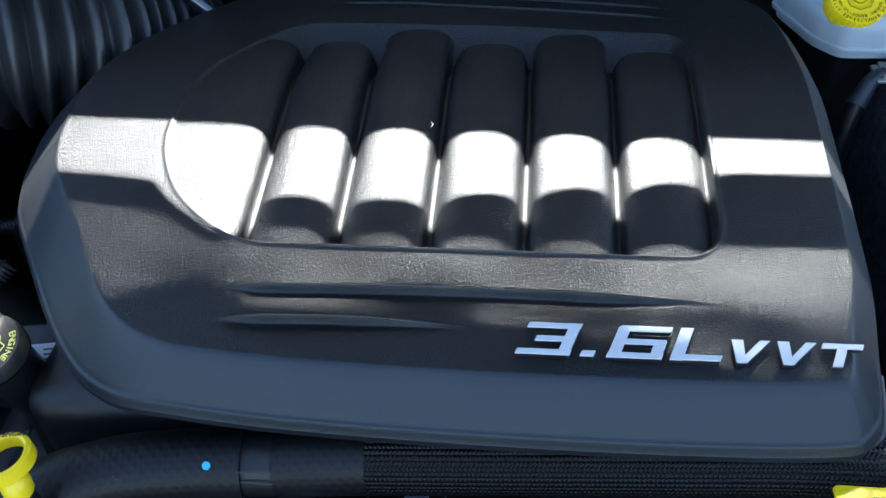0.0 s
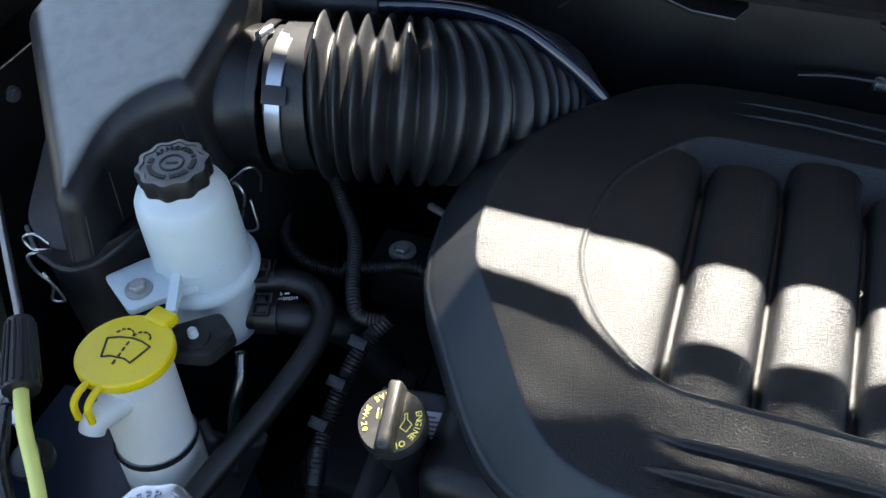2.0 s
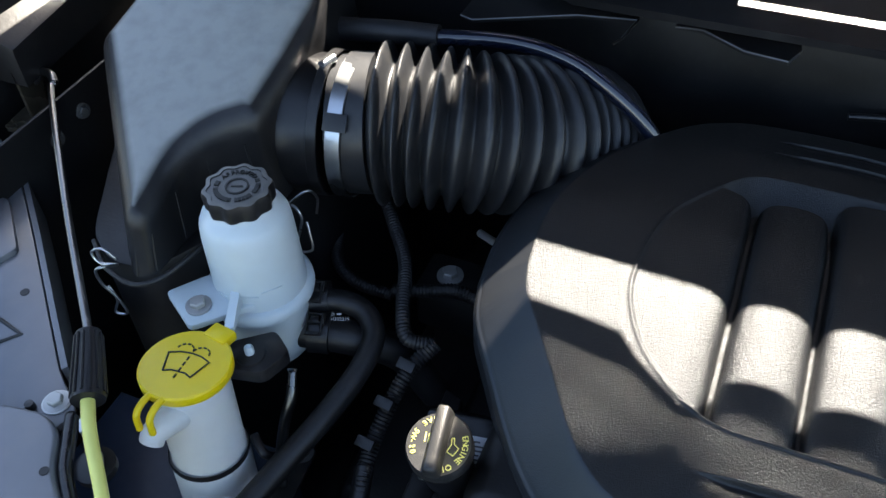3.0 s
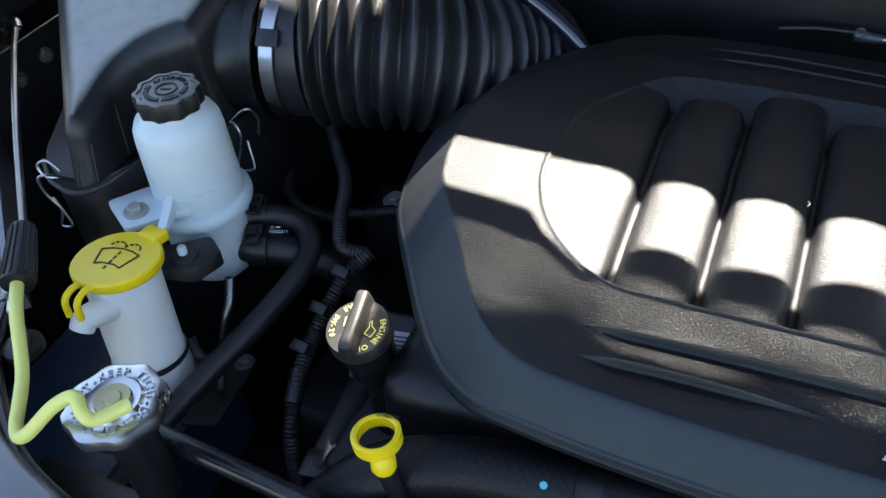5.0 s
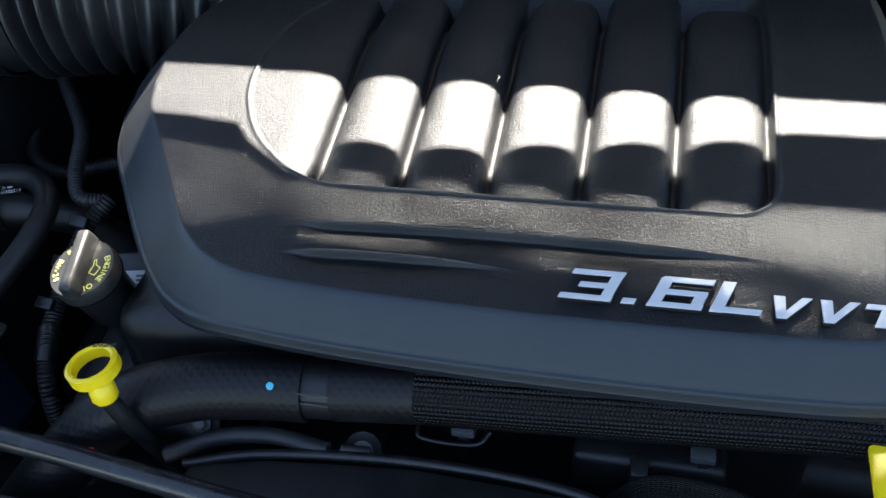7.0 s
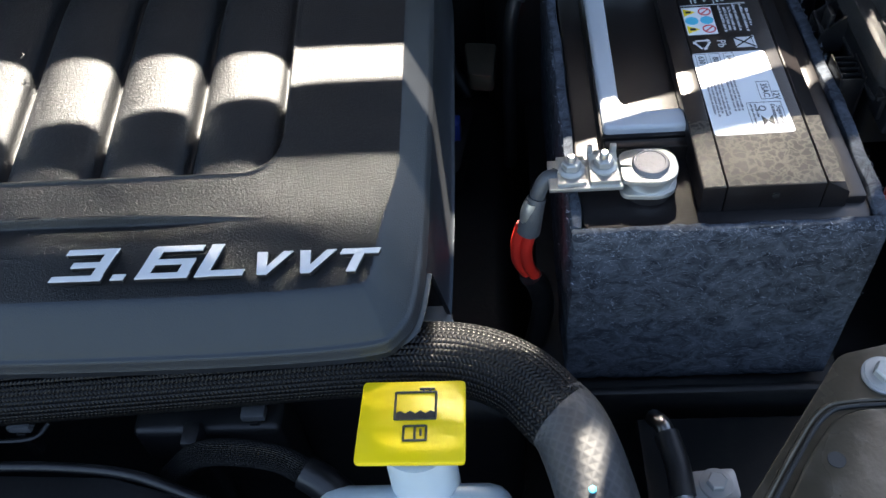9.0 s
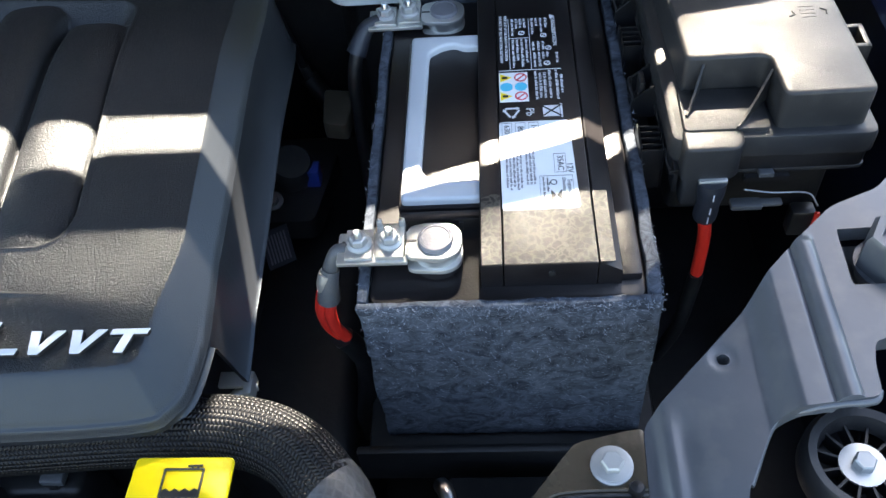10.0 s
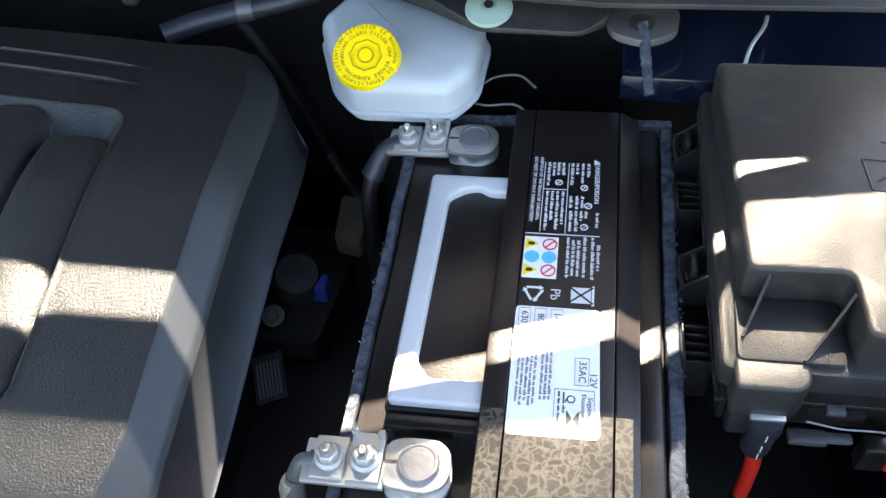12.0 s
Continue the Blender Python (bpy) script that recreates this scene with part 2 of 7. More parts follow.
M_BRAID = plaited("black plaited sleeve", (0.001, 0.001, 0.0015), (0.009, 0.0098, 0.012), 0.36, 40, 0.0027, 0.0011, 0.24)
M_RIBHOSE = woven("hose with faint cord relief", (0.003, 0.003, 0.004), (0.006, 0.006, 0.007), 0.46, 16, 0.0075, 0.0002, 0.3)
M_KNIT = woven("hose with knitted relief", (0.030, 0.031, 0.033), (0.046, 0.047, 0.050), 0.5, 20, 0.0075, 0.00016)


# ---- mesh helpers ----
def thing(name, at, label, category, group="", kind=""):
    ob = new(name)
    ob.empty_display_size = 0.02
    ob.location = at
    return tagged(ob, label, category, group, kind)


def origin_of(ob):
    p = Vector((0, 0, 0))
    while ob is not None:
        p += ob.location
        ob = ob.parent
    return p


def part(name, bm, material, parent=None, label="", smooth=40):
    """Links a bmesh, written in world places, as one mesh object under parent."""
    if parent is not None:
        bmesh.ops.translate(bm, verts=bm.verts, vec=-origin_of(parent))
    data = bpy.data.meshes.new(name)
    for f in bm.faces:
        f.smooth = smooth > 0
    if smooth:
        limit = radians(smooth)
        for e in bm.edges:
            if len(e.link_faces) == 2 and e.calc_face_angle(0) > limit:
                e.smooth = False
    bm.to_mesh(data)
    bm.free()
    data.materials.append(material)
    ob = new(name, data)
    ob.parent = parent
    if label:
        tagged(ob, label)
    return ob


def solo(name, bm, material, label, category, group="", kind="", smooth=40):
    return tagged(part(name, bm, material, None, "", smooth), label, category, group, kind)


def merged(*bms):
    out = bmesh.new()
    for b in bms:
        data = bpy.data.meshes.new("piece")
        b.to_mesh(data)
        b.free()
        out.from_mesh(data)
        bpy.data.meshes.remove(data)
    return out


def box(x0, x1, y0, y1, z0, z1, bevel=0.0, steps=2, m=None):
    bm = bmesh.new()
    bmesh.ops.create_cube(bm, size=1)
    bmesh.ops.scale(bm, verts=bm.verts, vec=(x1 - x0, y1 - y0, z1 - z0))
    bmesh.ops.translate(bm, verts=bm.verts, vec=((x0 + x1) / 2, (y0 + y1) / 2, (z0 + z1) / 2))
    if bevel:
        bmesh.ops.bevel(bm, geom=bm.edges[:], offset=bevel, segments=steps, affect="EDGES", profile=0.5)
    if m is not None:
        bm.transform(m)
    return bm


def lathe(profile, centre, axis=(0, 0, 1), steps=32, lobes=0, depth=0.0, close=True):
    """Turns (radius, height) pairs round an axis that starts at centre; lobes make a scalloped edge."""
    bm = bmesh.new()
    turn = Vector((0, 0, 1)).rotation_difference(Vector(axis)).to_matrix().to_4x4()
    rings = []
    for r, h in profile:
        ring = []
        for i in range(steps):
            a = 2 * math.pi * i / steps
            rr = r + (depth * (0.5 + 0.5 * math.cos(lobes * a)) if lobes and r > 0.6 * max(p[0] for p in profile) else 0)
            ring.append(bm.verts.new((rr * math.cos(a), rr * math.sin(a), h)))
        rings.append(ring)
    for a, b in zip(rings, rings[1:]):
        for i in range(steps):
            bm.faces.new((a[i], a[(i + 1) % steps], b[(i + 1) % steps], b[i]))
    if close:
        bm.faces.new(rings[0][::-1])
        bm.faces.new(rings[-1])
    bm.transform(Matrix.Translation(centre) @ turn)
    return bm


def smooth_line(points, each=8):
    """A round-cornered line through the points (Catmull-Rom)."""
    p = [Vector(q) for q in points]
    p = [2 * p[0] - p[1]] + p + [2 * p[-1] - p[-2]]
    out = []
    for a, b, c, d in zip(p, p[1:], p[2:], p[3:]):
        for k in range(each):
            t = k / each
            out.append(0.5 * (2 * b + (c - a) * t + (2 * a - 5 * b + 4 * c - d) * t * t + (3 * b - a - 3 * c + d) * t ** 3))
    out.append(p[-2])
    return out


def tube(points, radius, steps=14, each=8, smooth=True, ripple=0.0, pitch=0.0, cap=True, flat=1.0):
    """A hose along a line; radius may be a function of the share of the way; ripple makes a corrugated loom."""
    line = smooth_line(points, each) if smooth else [Vector(q) for q in points]
    if ripple:
        fine, length = [line[0]], 0.0
        for a, b in zip(line, line[1:]):
            k = max(1, int((b - a).length / (pitch / 4)))
            fine += [a.lerp(b, (i + 1) / k) for i in range(k)]
        line = fine
    bm, rings, side, gone = bmesh.new(), [], None, 0.0
    total = sum((b - a).length for a, b in zip(line, line[1:])) or 1
    for i, p in enumerate(line):
        ahead = (line[min(i + 1, len(line) - 1)] - line[max(i - 1, 0)]).normalized()
        if side is None:
            side = ahead.orthogonal().normalized()
        side = (side - ahead * side.dot(ahead)).normalized()
        up = ahead.cross(side)
        if i:
            gone += (p - line[i - 1]).length
        r = radius(gone / total) if callable(radius) else radius
        if ripple:
            r += ripple * math.sin(2 * math.pi * gone / pitch)
        rings.append([bm.verts.new(p + side * (r * math.cos(a)) + up * (r * flat * math.sin(a)))
                      for a in (2 * math.pi * k / steps for k in range(steps))])
    uv, ways = bm.loops.layers.uv.new("uv"), [0.0]
    for a, b in zip(line, line[1:]):
        ways.append(ways[-1] + (b - a).length)
    for k, (a, b) in enumerate(zip(rings, rings[1:])):
        for i in range(steps):
            f = bm.faces.new((a[i], a[(i + 1) % steps], b[(i + 1) % steps], b[i]))
            for loop, (u, v) in zip(f.loops, ((k, i), (k, i + 1), (k + 1, i + 1), (k + 1, i))):
                loop[uv].uv = (ways[u], v / steps)
    if cap:
        bm.faces.new(rings[0][::-1])
        bm.faces.new(rings[-1])
    return bm


def rounded(points, radius=0.01, steps=4):
    """The outline with its corners rounded."""
    out, n = [], len(points)
    for i in range(n):
        a, b, c = (Vector(points[(i + k) % n][:2]) for k in (-1, 0, 1))
        u, v = (a - b), (c - b)
        r = min(radius, u.length * 0.45, v.length * 0.45)
        p, q = b + u.normalized() * r, b + v.normalized() * r
        for k in range(steps + 1):
            t = k / steps
            out.append(tuple((1 - t) ** 2 * p + 2 * t * (1 - t) * b + t * t * q))
    return out


def inset(outline, d):
    """The outline drawn inwards by d."""
    n = len(outline)
    area = sum(outline[i][0] * outline[(i + 1) % n][1] - outline[(i + 1) % n][0] * outline[i][1] for i in range(n))
    sign, out = (1 if area > 0 else -1), []
    for i in range(n):
        a, b = Vector(outline[i - 1]), Vector(outline[(i + 1) % n])
        t = (b - a).normalized()
        out.append((outline[i][0] - t.y * d * sign, outline[i][1] + t.x * d * sign))
    return out


def slab(outline, z0, z1, bevel=0.0, m=None, steps=2):
    """A prism over an outline, with softened upper edges; z0 and z1 may be functions of (x, y)."""
    bm = bmesh.new()
    low = z0 if callable(z0) else (lambda x, y: z0)
    high = z1 if callable(z1) else (lambda x, y: z1)
    c = Vector((sum(p[0] for p in outline) / len(outline), sum(p[1] for p in outline) / len(outline)))
    rings = [[bm.verts.new((x, y, low(x, y))) for x, y in outline]]
    if bevel:
        n = len(outline)
        area = sum(outline[i][0] * outline[(i + 1) % n][1] - outline[(i + 1) % n][0] * outline[i][1] for i in range(n))
        sign = 1 if area > 0 else -1
        inward = []
        for i in range(n):
            a, b = Vector(outline[i - 1]), Vector(outline[(i + 1) % n])
            d = (b - a).normalized()
            inward.append(Vector((-d.y, d.x)) * sign)
        for k in range(steps + 1):
            a = math.pi / 2 * k / steps
            ins, dz = bevel * (1 - math.cos(a)), bevel * (1 - math.sin(a))
            rings.append([bm.verts.new((x + w.x * ins, y + w.y * ins, high(x, y) - dz)) for (x, y), w in zip(outline, inward)])
    else:
        rings.append([bm.verts.new((x, y, high(x, y))) for x, y in outline])
    n = len(outline)
    for a, b in zip(rings, rings[1:]):
        for i in range(n):
            bm.faces.new((a[i], a[(i + 1) % n], b[(i + 1) % n], b[i]))
    bm.faces.new(rings[0][::-1])
    bm.faces.new(rings[-1])
    bmesh.ops.recalc_face_normals(bm, faces=bm.faces)
    if m is not None:
        bm.transform(m)
    return bm


def bolt(parent, at, axis=(0, 0, 1), r=0.007, name="bolt", material=None, washer=True):
    """A hexagonal bolt head on a washer."""
    pieces = [lathe([(r, 0), (r, 0.8 * r), (0.85 * r, 0.95 * r), (0, 0.95 * r)], at, axis, 6, close=False)]
    if washer:
        pieces.append(lathe([(1.6 * r, -0.2 * r), (1.6 * r, 0.15 * r), (0.8 * r, 0.25 * r)], at, axis, 20))
    return part(name, merged(*pieces), material or M_HEAD, parent, smooth=30)


def water_marks(m, pale, scale):
    """Dried rings of water in the dust: pale veins along the borders of cells."""
    nt = m.node_tree
    n, link = nt.nodes.new, nt.links.new
    b = nt.nodes["Principled BSDF"]
    at, cells, warp, shifted, wave = n("ShaderNodeTexCoord"), n("ShaderNodeTexVoronoi"), n("ShaderNodeVectorMath"), n("ShaderNodeVectorMath"), n("ShaderNodeTexNoise")
    wave.inputs["Scale"].default_value, wave.inputs["Detail"].default_value = scale * 0.8, 4
    warp.operation, warp.inputs[3].default_value = "SCALE", 2.4 / scale
    cells.feature = "DISTANCE_TO_EDGE"
    cells.inputs["Scale"].default_value = scale
    link(at.outputs["Object"], wave.inputs["Vector"]), link(wave.outputs["Color"], warp.inputs[0])
    link(at.outputs["Object"], shifted.inputs[0]), link(warp.outputs[0], shifted.inputs[1])
    link(shifted.outputs[0], cells.inputs["Vector"])
    level, mix = n("ShaderNodeMapRange"), n("ShaderNodeMix")
    level.inputs[1].default_value, level.inputs[2].default_value, level.inputs[3].default_value, level.inputs[4].default_value = 0.0, 0.17, 0.52, 0.0
    mix.data_type = "RGBA"
    link(cells.outputs["Distance"], level.inputs[0]), link(level.outputs[0], mix.inputs[0])
    old = b.inputs["Base Color"].links[0].from_socket
    link(old, mix.inputs[6])
    mix.inputs[7].default_value = (*pale, 1)
    link(mix.outputs[2], b.inputs["Base Color"])


water_marks(M_DUSTY, (0.15, 0.135, 0.11), 150)


def pale_on_top(m, pale, low=0.80, high=0.93, gloss=0.42):
    """Paler colour on the faces that lie flat: wear on the cap, dust and painted sky sheen on the lid."""
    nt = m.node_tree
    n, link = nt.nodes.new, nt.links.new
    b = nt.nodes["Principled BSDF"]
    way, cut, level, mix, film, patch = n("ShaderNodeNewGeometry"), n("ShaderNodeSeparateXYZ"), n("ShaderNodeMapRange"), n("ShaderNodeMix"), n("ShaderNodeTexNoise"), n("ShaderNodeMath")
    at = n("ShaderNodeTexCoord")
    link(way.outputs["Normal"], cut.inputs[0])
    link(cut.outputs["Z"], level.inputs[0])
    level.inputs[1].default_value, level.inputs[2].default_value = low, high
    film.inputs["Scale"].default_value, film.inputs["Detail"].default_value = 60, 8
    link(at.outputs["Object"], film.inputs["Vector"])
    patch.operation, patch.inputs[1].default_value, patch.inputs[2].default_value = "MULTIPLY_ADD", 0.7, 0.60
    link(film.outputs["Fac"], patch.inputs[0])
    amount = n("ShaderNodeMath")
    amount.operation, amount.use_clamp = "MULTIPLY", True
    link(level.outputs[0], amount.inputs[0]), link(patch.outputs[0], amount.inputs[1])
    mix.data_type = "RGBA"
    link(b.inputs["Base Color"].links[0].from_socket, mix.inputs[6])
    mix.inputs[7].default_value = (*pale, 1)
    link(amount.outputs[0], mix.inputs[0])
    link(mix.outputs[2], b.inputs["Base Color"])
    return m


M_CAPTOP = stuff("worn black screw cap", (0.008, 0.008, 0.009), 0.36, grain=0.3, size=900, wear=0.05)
pale_on_top(M_CAPTOP, (0.15, 0.145, 0.135))


# pale top: dust, plus the sky's sheen put into the lid's colour
M_LIDTOP = pale_on_top(stuff("black lid plastic", (0.008, 0.008, 0.009), 0.36, grain=0.5, size=900, blotch=9, wear=0.05), (0.27, 0.28, 0.272))


# ---- setting: ground, bay, hood ----
g = bmesh.new()
bmesh.ops.create_grid(g, x_segments=2, y_segments=2, size=300)
solo("ground", g, M_GROUND, "grey asphalt ground under the car", "ground", kind="structure")

# the tray that closes the bay below, and the walls round it
solo("bay_floor", box(-0.80, 0.80, -0.02, 0.98, 0.50, 0.52), M_DEEP, "black splash tray under the engine", "floor", kind="structure")
solo("wall_firewall", box(-0.80, 0.80, 0.86, 0.90, 0.52, 1.02, 0.004), M_DEEP, "black firewall behind the engine", "wall", kind="structure")
# the left fender's shade is put into its colour: black, not blue
solo("wall_fender_left", box(-0.86, -0.80, -0.02, 0.98, 0.5, 0.93, 0.004), M_DEEP, "inner fender coloured black in place of shade", "wall", kind="structure")
solo("wall_fender_right", box(0.80, 0.86, -0.02, 0.98, 0.5, 0.93, 0.004), M_BLUE, "dark blue painted inner fender", "wall", kind="structure")
solo("wall_front", box(-0.80, 0.80, -0.06, -0.02, 0.3, 0.86, 0.004), M_DEEP, "black front panel of the engine bay", "wall", kind="structure")


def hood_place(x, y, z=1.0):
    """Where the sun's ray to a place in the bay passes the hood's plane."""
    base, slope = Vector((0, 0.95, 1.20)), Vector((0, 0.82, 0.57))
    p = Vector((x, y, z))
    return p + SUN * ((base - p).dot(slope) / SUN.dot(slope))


def build_hood():
    """The raised hood, out of view: its skin's bowed rear edge is drawn from the sun patches; an added cross strip
    behind a narrow gap shades the rear.
    """
    hood = thing("hood", (0, 0.9, 1.3), "raised dark blue car hood over the engine bay", "car hood")
    near = [(-0.82, 0.72), (-0.78, 0.72), (-0.62, 0.66), (-0.52, 0.606), (-0.50, 0.566), (-0.47, 0.546), (-0.40, 0.552), (-0.365, 0.572), (-0.350, 0.603), (-0.312, 0.560), (-0.2880, 0.549), (-0.2860, 0.534), (-0.276, 0.500), (-0.20, 0.496),
            (-0.165, 0.492), (-0.150, 0.478), (-0.112, 0.456), (-0.100, 0.457), (-0.092, 0.485), (0.0, 0.484), (0.09, 0.493), (0.205, 0.503), (0.225, 0.508), (0.30, 0.508),
            (0.40, 0.522), (0.48, 0.548), (0.56, 0.575), (0.588, 0.592), (0.590, 0.616), (0.601, 0.618), (0.604, 0.609), (0.615, 0.619), (0.66, 0.635), (0.78, 0.72)]
    far = [(-0.82, 0.722), (-0.78, 0.722), (-0.62, 0.69), (-0.52, 0.608), (-0.50, 0.600), (-0.47, 0.600), (-0.365, 0.604), (-0.350, 0.604), (-0.312, 0.561), (-0.2880, 0.550), (-0.2865, 0.549), (-0.25, 0.547),
           (0.0, 0.543), (0.20, 0.538), (0.30, 0.536), (0.40, 0.545), (0.48, 0.571), (0.56, 0.596), (0.588, 0.614), (0.590, 0.617), (0.601, 0.619), (0.604, 0.625), (0.615, 0.631), (0.66, 0.637), (0.78, 0.722)]
    up = Vector((0, -0.57, 0.82))
    out = Vector((0, 0.82, 0.57))

    def sheet(line, far_line):
        bm = bmesh.new()
        rows = [[bm.verts.new(p + o) for p in row] for row in (line, far_line) for o in (Vector(), out * 0.012)]
        a, b, c, d = rows
        for i in range(len(a) - 1):
            for p, q in ((a, c), (d, b), (b, a), (c, d)):
                bm.faces.new((p[i], p[i + 1], q[i + 1], q[i]))
        bmesh.ops.recalc_face_normals(bm, faces=bm.faces)
        return bm
    slats_rear = [(-0.82, 0.470), (-0.78, 0.470), (-0.62, 0.470), (-0.50, 0.468), (-0.40, 0.466), (-0.25, 0.482), (-0.15, 0.470), (-0.112, 0.450), (-0.100, 0.451), (-0.092, 0.466), (0.0, 0.462), (0.20, 0.458), (0.30, 0.458),
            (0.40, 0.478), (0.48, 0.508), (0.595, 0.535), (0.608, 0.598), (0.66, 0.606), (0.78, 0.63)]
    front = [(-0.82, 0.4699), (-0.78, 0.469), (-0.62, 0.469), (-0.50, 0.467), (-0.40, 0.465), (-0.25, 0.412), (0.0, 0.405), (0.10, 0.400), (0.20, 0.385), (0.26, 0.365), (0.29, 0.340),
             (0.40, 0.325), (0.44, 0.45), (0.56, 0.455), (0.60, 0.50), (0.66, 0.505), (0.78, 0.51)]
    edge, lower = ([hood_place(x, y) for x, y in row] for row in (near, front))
    upper = [hood_place(x, float(np.interp(x, [p[0] for p in slats_rear], [p[1] for p in slats_rear]))) for x, _ in near]
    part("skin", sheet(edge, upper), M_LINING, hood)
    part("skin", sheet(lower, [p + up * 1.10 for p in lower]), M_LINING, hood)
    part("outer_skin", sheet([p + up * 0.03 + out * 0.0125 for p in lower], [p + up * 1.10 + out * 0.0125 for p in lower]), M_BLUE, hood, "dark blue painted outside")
    # added slats of uneven width between, unseen, which let dimmed sun into the bay
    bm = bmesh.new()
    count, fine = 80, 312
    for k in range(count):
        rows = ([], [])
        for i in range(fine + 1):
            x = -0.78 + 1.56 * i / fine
            a, b = (np.interp(x, [p[0] for p in row], [p[1] for p in row]) for row in (slats_rear, front))
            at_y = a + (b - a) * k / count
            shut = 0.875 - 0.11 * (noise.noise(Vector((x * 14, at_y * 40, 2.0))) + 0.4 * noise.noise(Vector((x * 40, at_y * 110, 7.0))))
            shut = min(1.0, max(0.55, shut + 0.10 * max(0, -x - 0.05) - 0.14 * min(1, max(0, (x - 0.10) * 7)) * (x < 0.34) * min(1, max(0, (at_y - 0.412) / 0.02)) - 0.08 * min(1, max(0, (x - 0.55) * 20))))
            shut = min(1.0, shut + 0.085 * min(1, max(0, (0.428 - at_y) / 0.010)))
            # gaps put in for the sun spots on the oil cap and hose
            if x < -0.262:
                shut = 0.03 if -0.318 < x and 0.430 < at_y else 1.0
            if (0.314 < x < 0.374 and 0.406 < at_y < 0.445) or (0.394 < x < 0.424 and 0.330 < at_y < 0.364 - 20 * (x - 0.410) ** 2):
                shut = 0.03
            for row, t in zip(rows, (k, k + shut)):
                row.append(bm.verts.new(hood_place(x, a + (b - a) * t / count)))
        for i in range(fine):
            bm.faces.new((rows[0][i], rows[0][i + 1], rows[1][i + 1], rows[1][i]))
    part("sun_slats", bm, M_LINING, hood, "added black slats that let dimmed sun through")
    # added strip blocks the sun behind the bright band; its slit lights the cowl
    xs = sorted([p[0] for p in far] + [-0.1605, -0.16, 0.05, 0.0505])
    low = [hood_place(x, float(np.interp(x, [p[0] for p in far], [p[1] for p in far]))) for x in xs]
    middle = [hood_place(x, 0.7470) for x in xs]
    beyond = [hood_place(x, 0.7560 if -0.1602 < x < 0.0502 else 0.7471) for x in xs]
    part("shade_strip", sheet(low, middle), M_LINING, hood, "added black strip that shades the rear of the bay")
    part("shade_strip", sheet(beyond, [hood_place(x, 0.98) for x in xs]), M_LINING, hood, "added black strip that shades the rear of the bay")


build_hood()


def build_cowl():
    """The plastic cowl below the windscreen."""
    cowl = thing("cowl", (0, 0.86, 1.0), "black plastic windscreen cowl with folded flaps", "car cowl")
    part("face", box(-0.78, 0.42, 0.846, 0.858, 0.90, 1.065, 0.004), M_DEEP, cowl)
    part("top", slab([(-0.78, 0.83), (-0.36, 0.83), (-0.30, 0.797), (0.22, 0.797), (0.30, 0.83), (0.78, 0.83), (0.78, 0.98), (-0.78, 0.98)], 1.066, lambda x, y: 1.082 + (y - 0.83) * 0.25), M_BLACK, cowl)
    for shape in ([(-0.402, 0.765), (-0.389, 0.760), (-0.296, 0.802), (-0.239, 0.812), (-0.240, 0.826), (-0.400, 0.830)], [(-0.204, 0.812), (-0.179, 0.815), (-0.137, 0.791), (-0.099, 0.787), (-0.090, 0.809), (-0.092, 0.826), (-0.200, 0.828)],
                  [(0.02, 0.812), (0.06, 0.795), (0.12, 0.792), (0.13, 0.812), (0.13, 0.826), (0.02, 0.826)]):
        part("flap", slab(shape, 1.0500, 1.0545), M_BLACK, cowl)
        edge = shape[:5] if len(shape) > 6 else shape[:4]
        part("flap_edge", tube([(x, y, 1.0535) for x, y in edge], 0.0011, 6, smooth=False), M_DULL, cowl, "pale line along the flap's edge")
    part("seam_rib", tube([(-0.239, 0.812, 1.0535), (-0.246, 0.775, 1.0530), (-0.252, 0.765, 1.0520)], 0.0016, 6, smooth=False), M_BLACK, cowl)
    return cowl


build_cowl()
g = slab([(-0.75, 0.98), (0.75, 0.98), (0.62, 1.75), (-0.62, 1.75)], lambda x, y: 1.12 + (y - 0.98) * 0.72, lambda x, y: 1.13 + (y - 0.98) * 0.72)
solo("windscreen", g, M_GLASS, "dark windscreen behind the cowl", "windscreen", kind="structure")


# ---- engine cover ----
RIM = [(-0.292, 0.52), (-0.282, 0.485), (-0.258, 0.447), (-0.230, 0.405), (-0.207, 0.376), (-0.182, 0.354), (-0.144, 0.338), (-0.064, 0.329),
       (0.053, 0.325), (0.18, 0.325), (0.266, 0.329), (0.288, 0.338), (0.299, 0.362), (0.3045, 0.43), (0.3055, 0.55), (0.304, 0.66), (0.298, 0.715),
       (0.280, 0.750), (0.25, 0.768), (0.10, 0.789), (-0.05, 0.797), (-0.148, 0.787), (-0.205, 0.757), (-0.255, 0.697), (-0.283, 0.63), (-0.294, 0.57)]
WINDOW = rounded([(-0.100, 0.4365), (0.213, 0.4350), (0.2115, 0.560), (0.2100, 0.669), (0.160, 0.6725), (0.070, 0.683), (-0.048, 0.688), (-0.104, 0.687),
                  (-0.130, 0.653), (-0.157, 0.613), (-0.168, 0.570), (-0.170, 0.525), (-0.150, 0.480)], 0.030, 6)
EDGES = [-0.165, -0.094, -0.033, 0.028, 0.090, 0.151, 0.212]
ENDS = [0.663, 0.659, 0.682, 0.657, 0.674, 0.645]


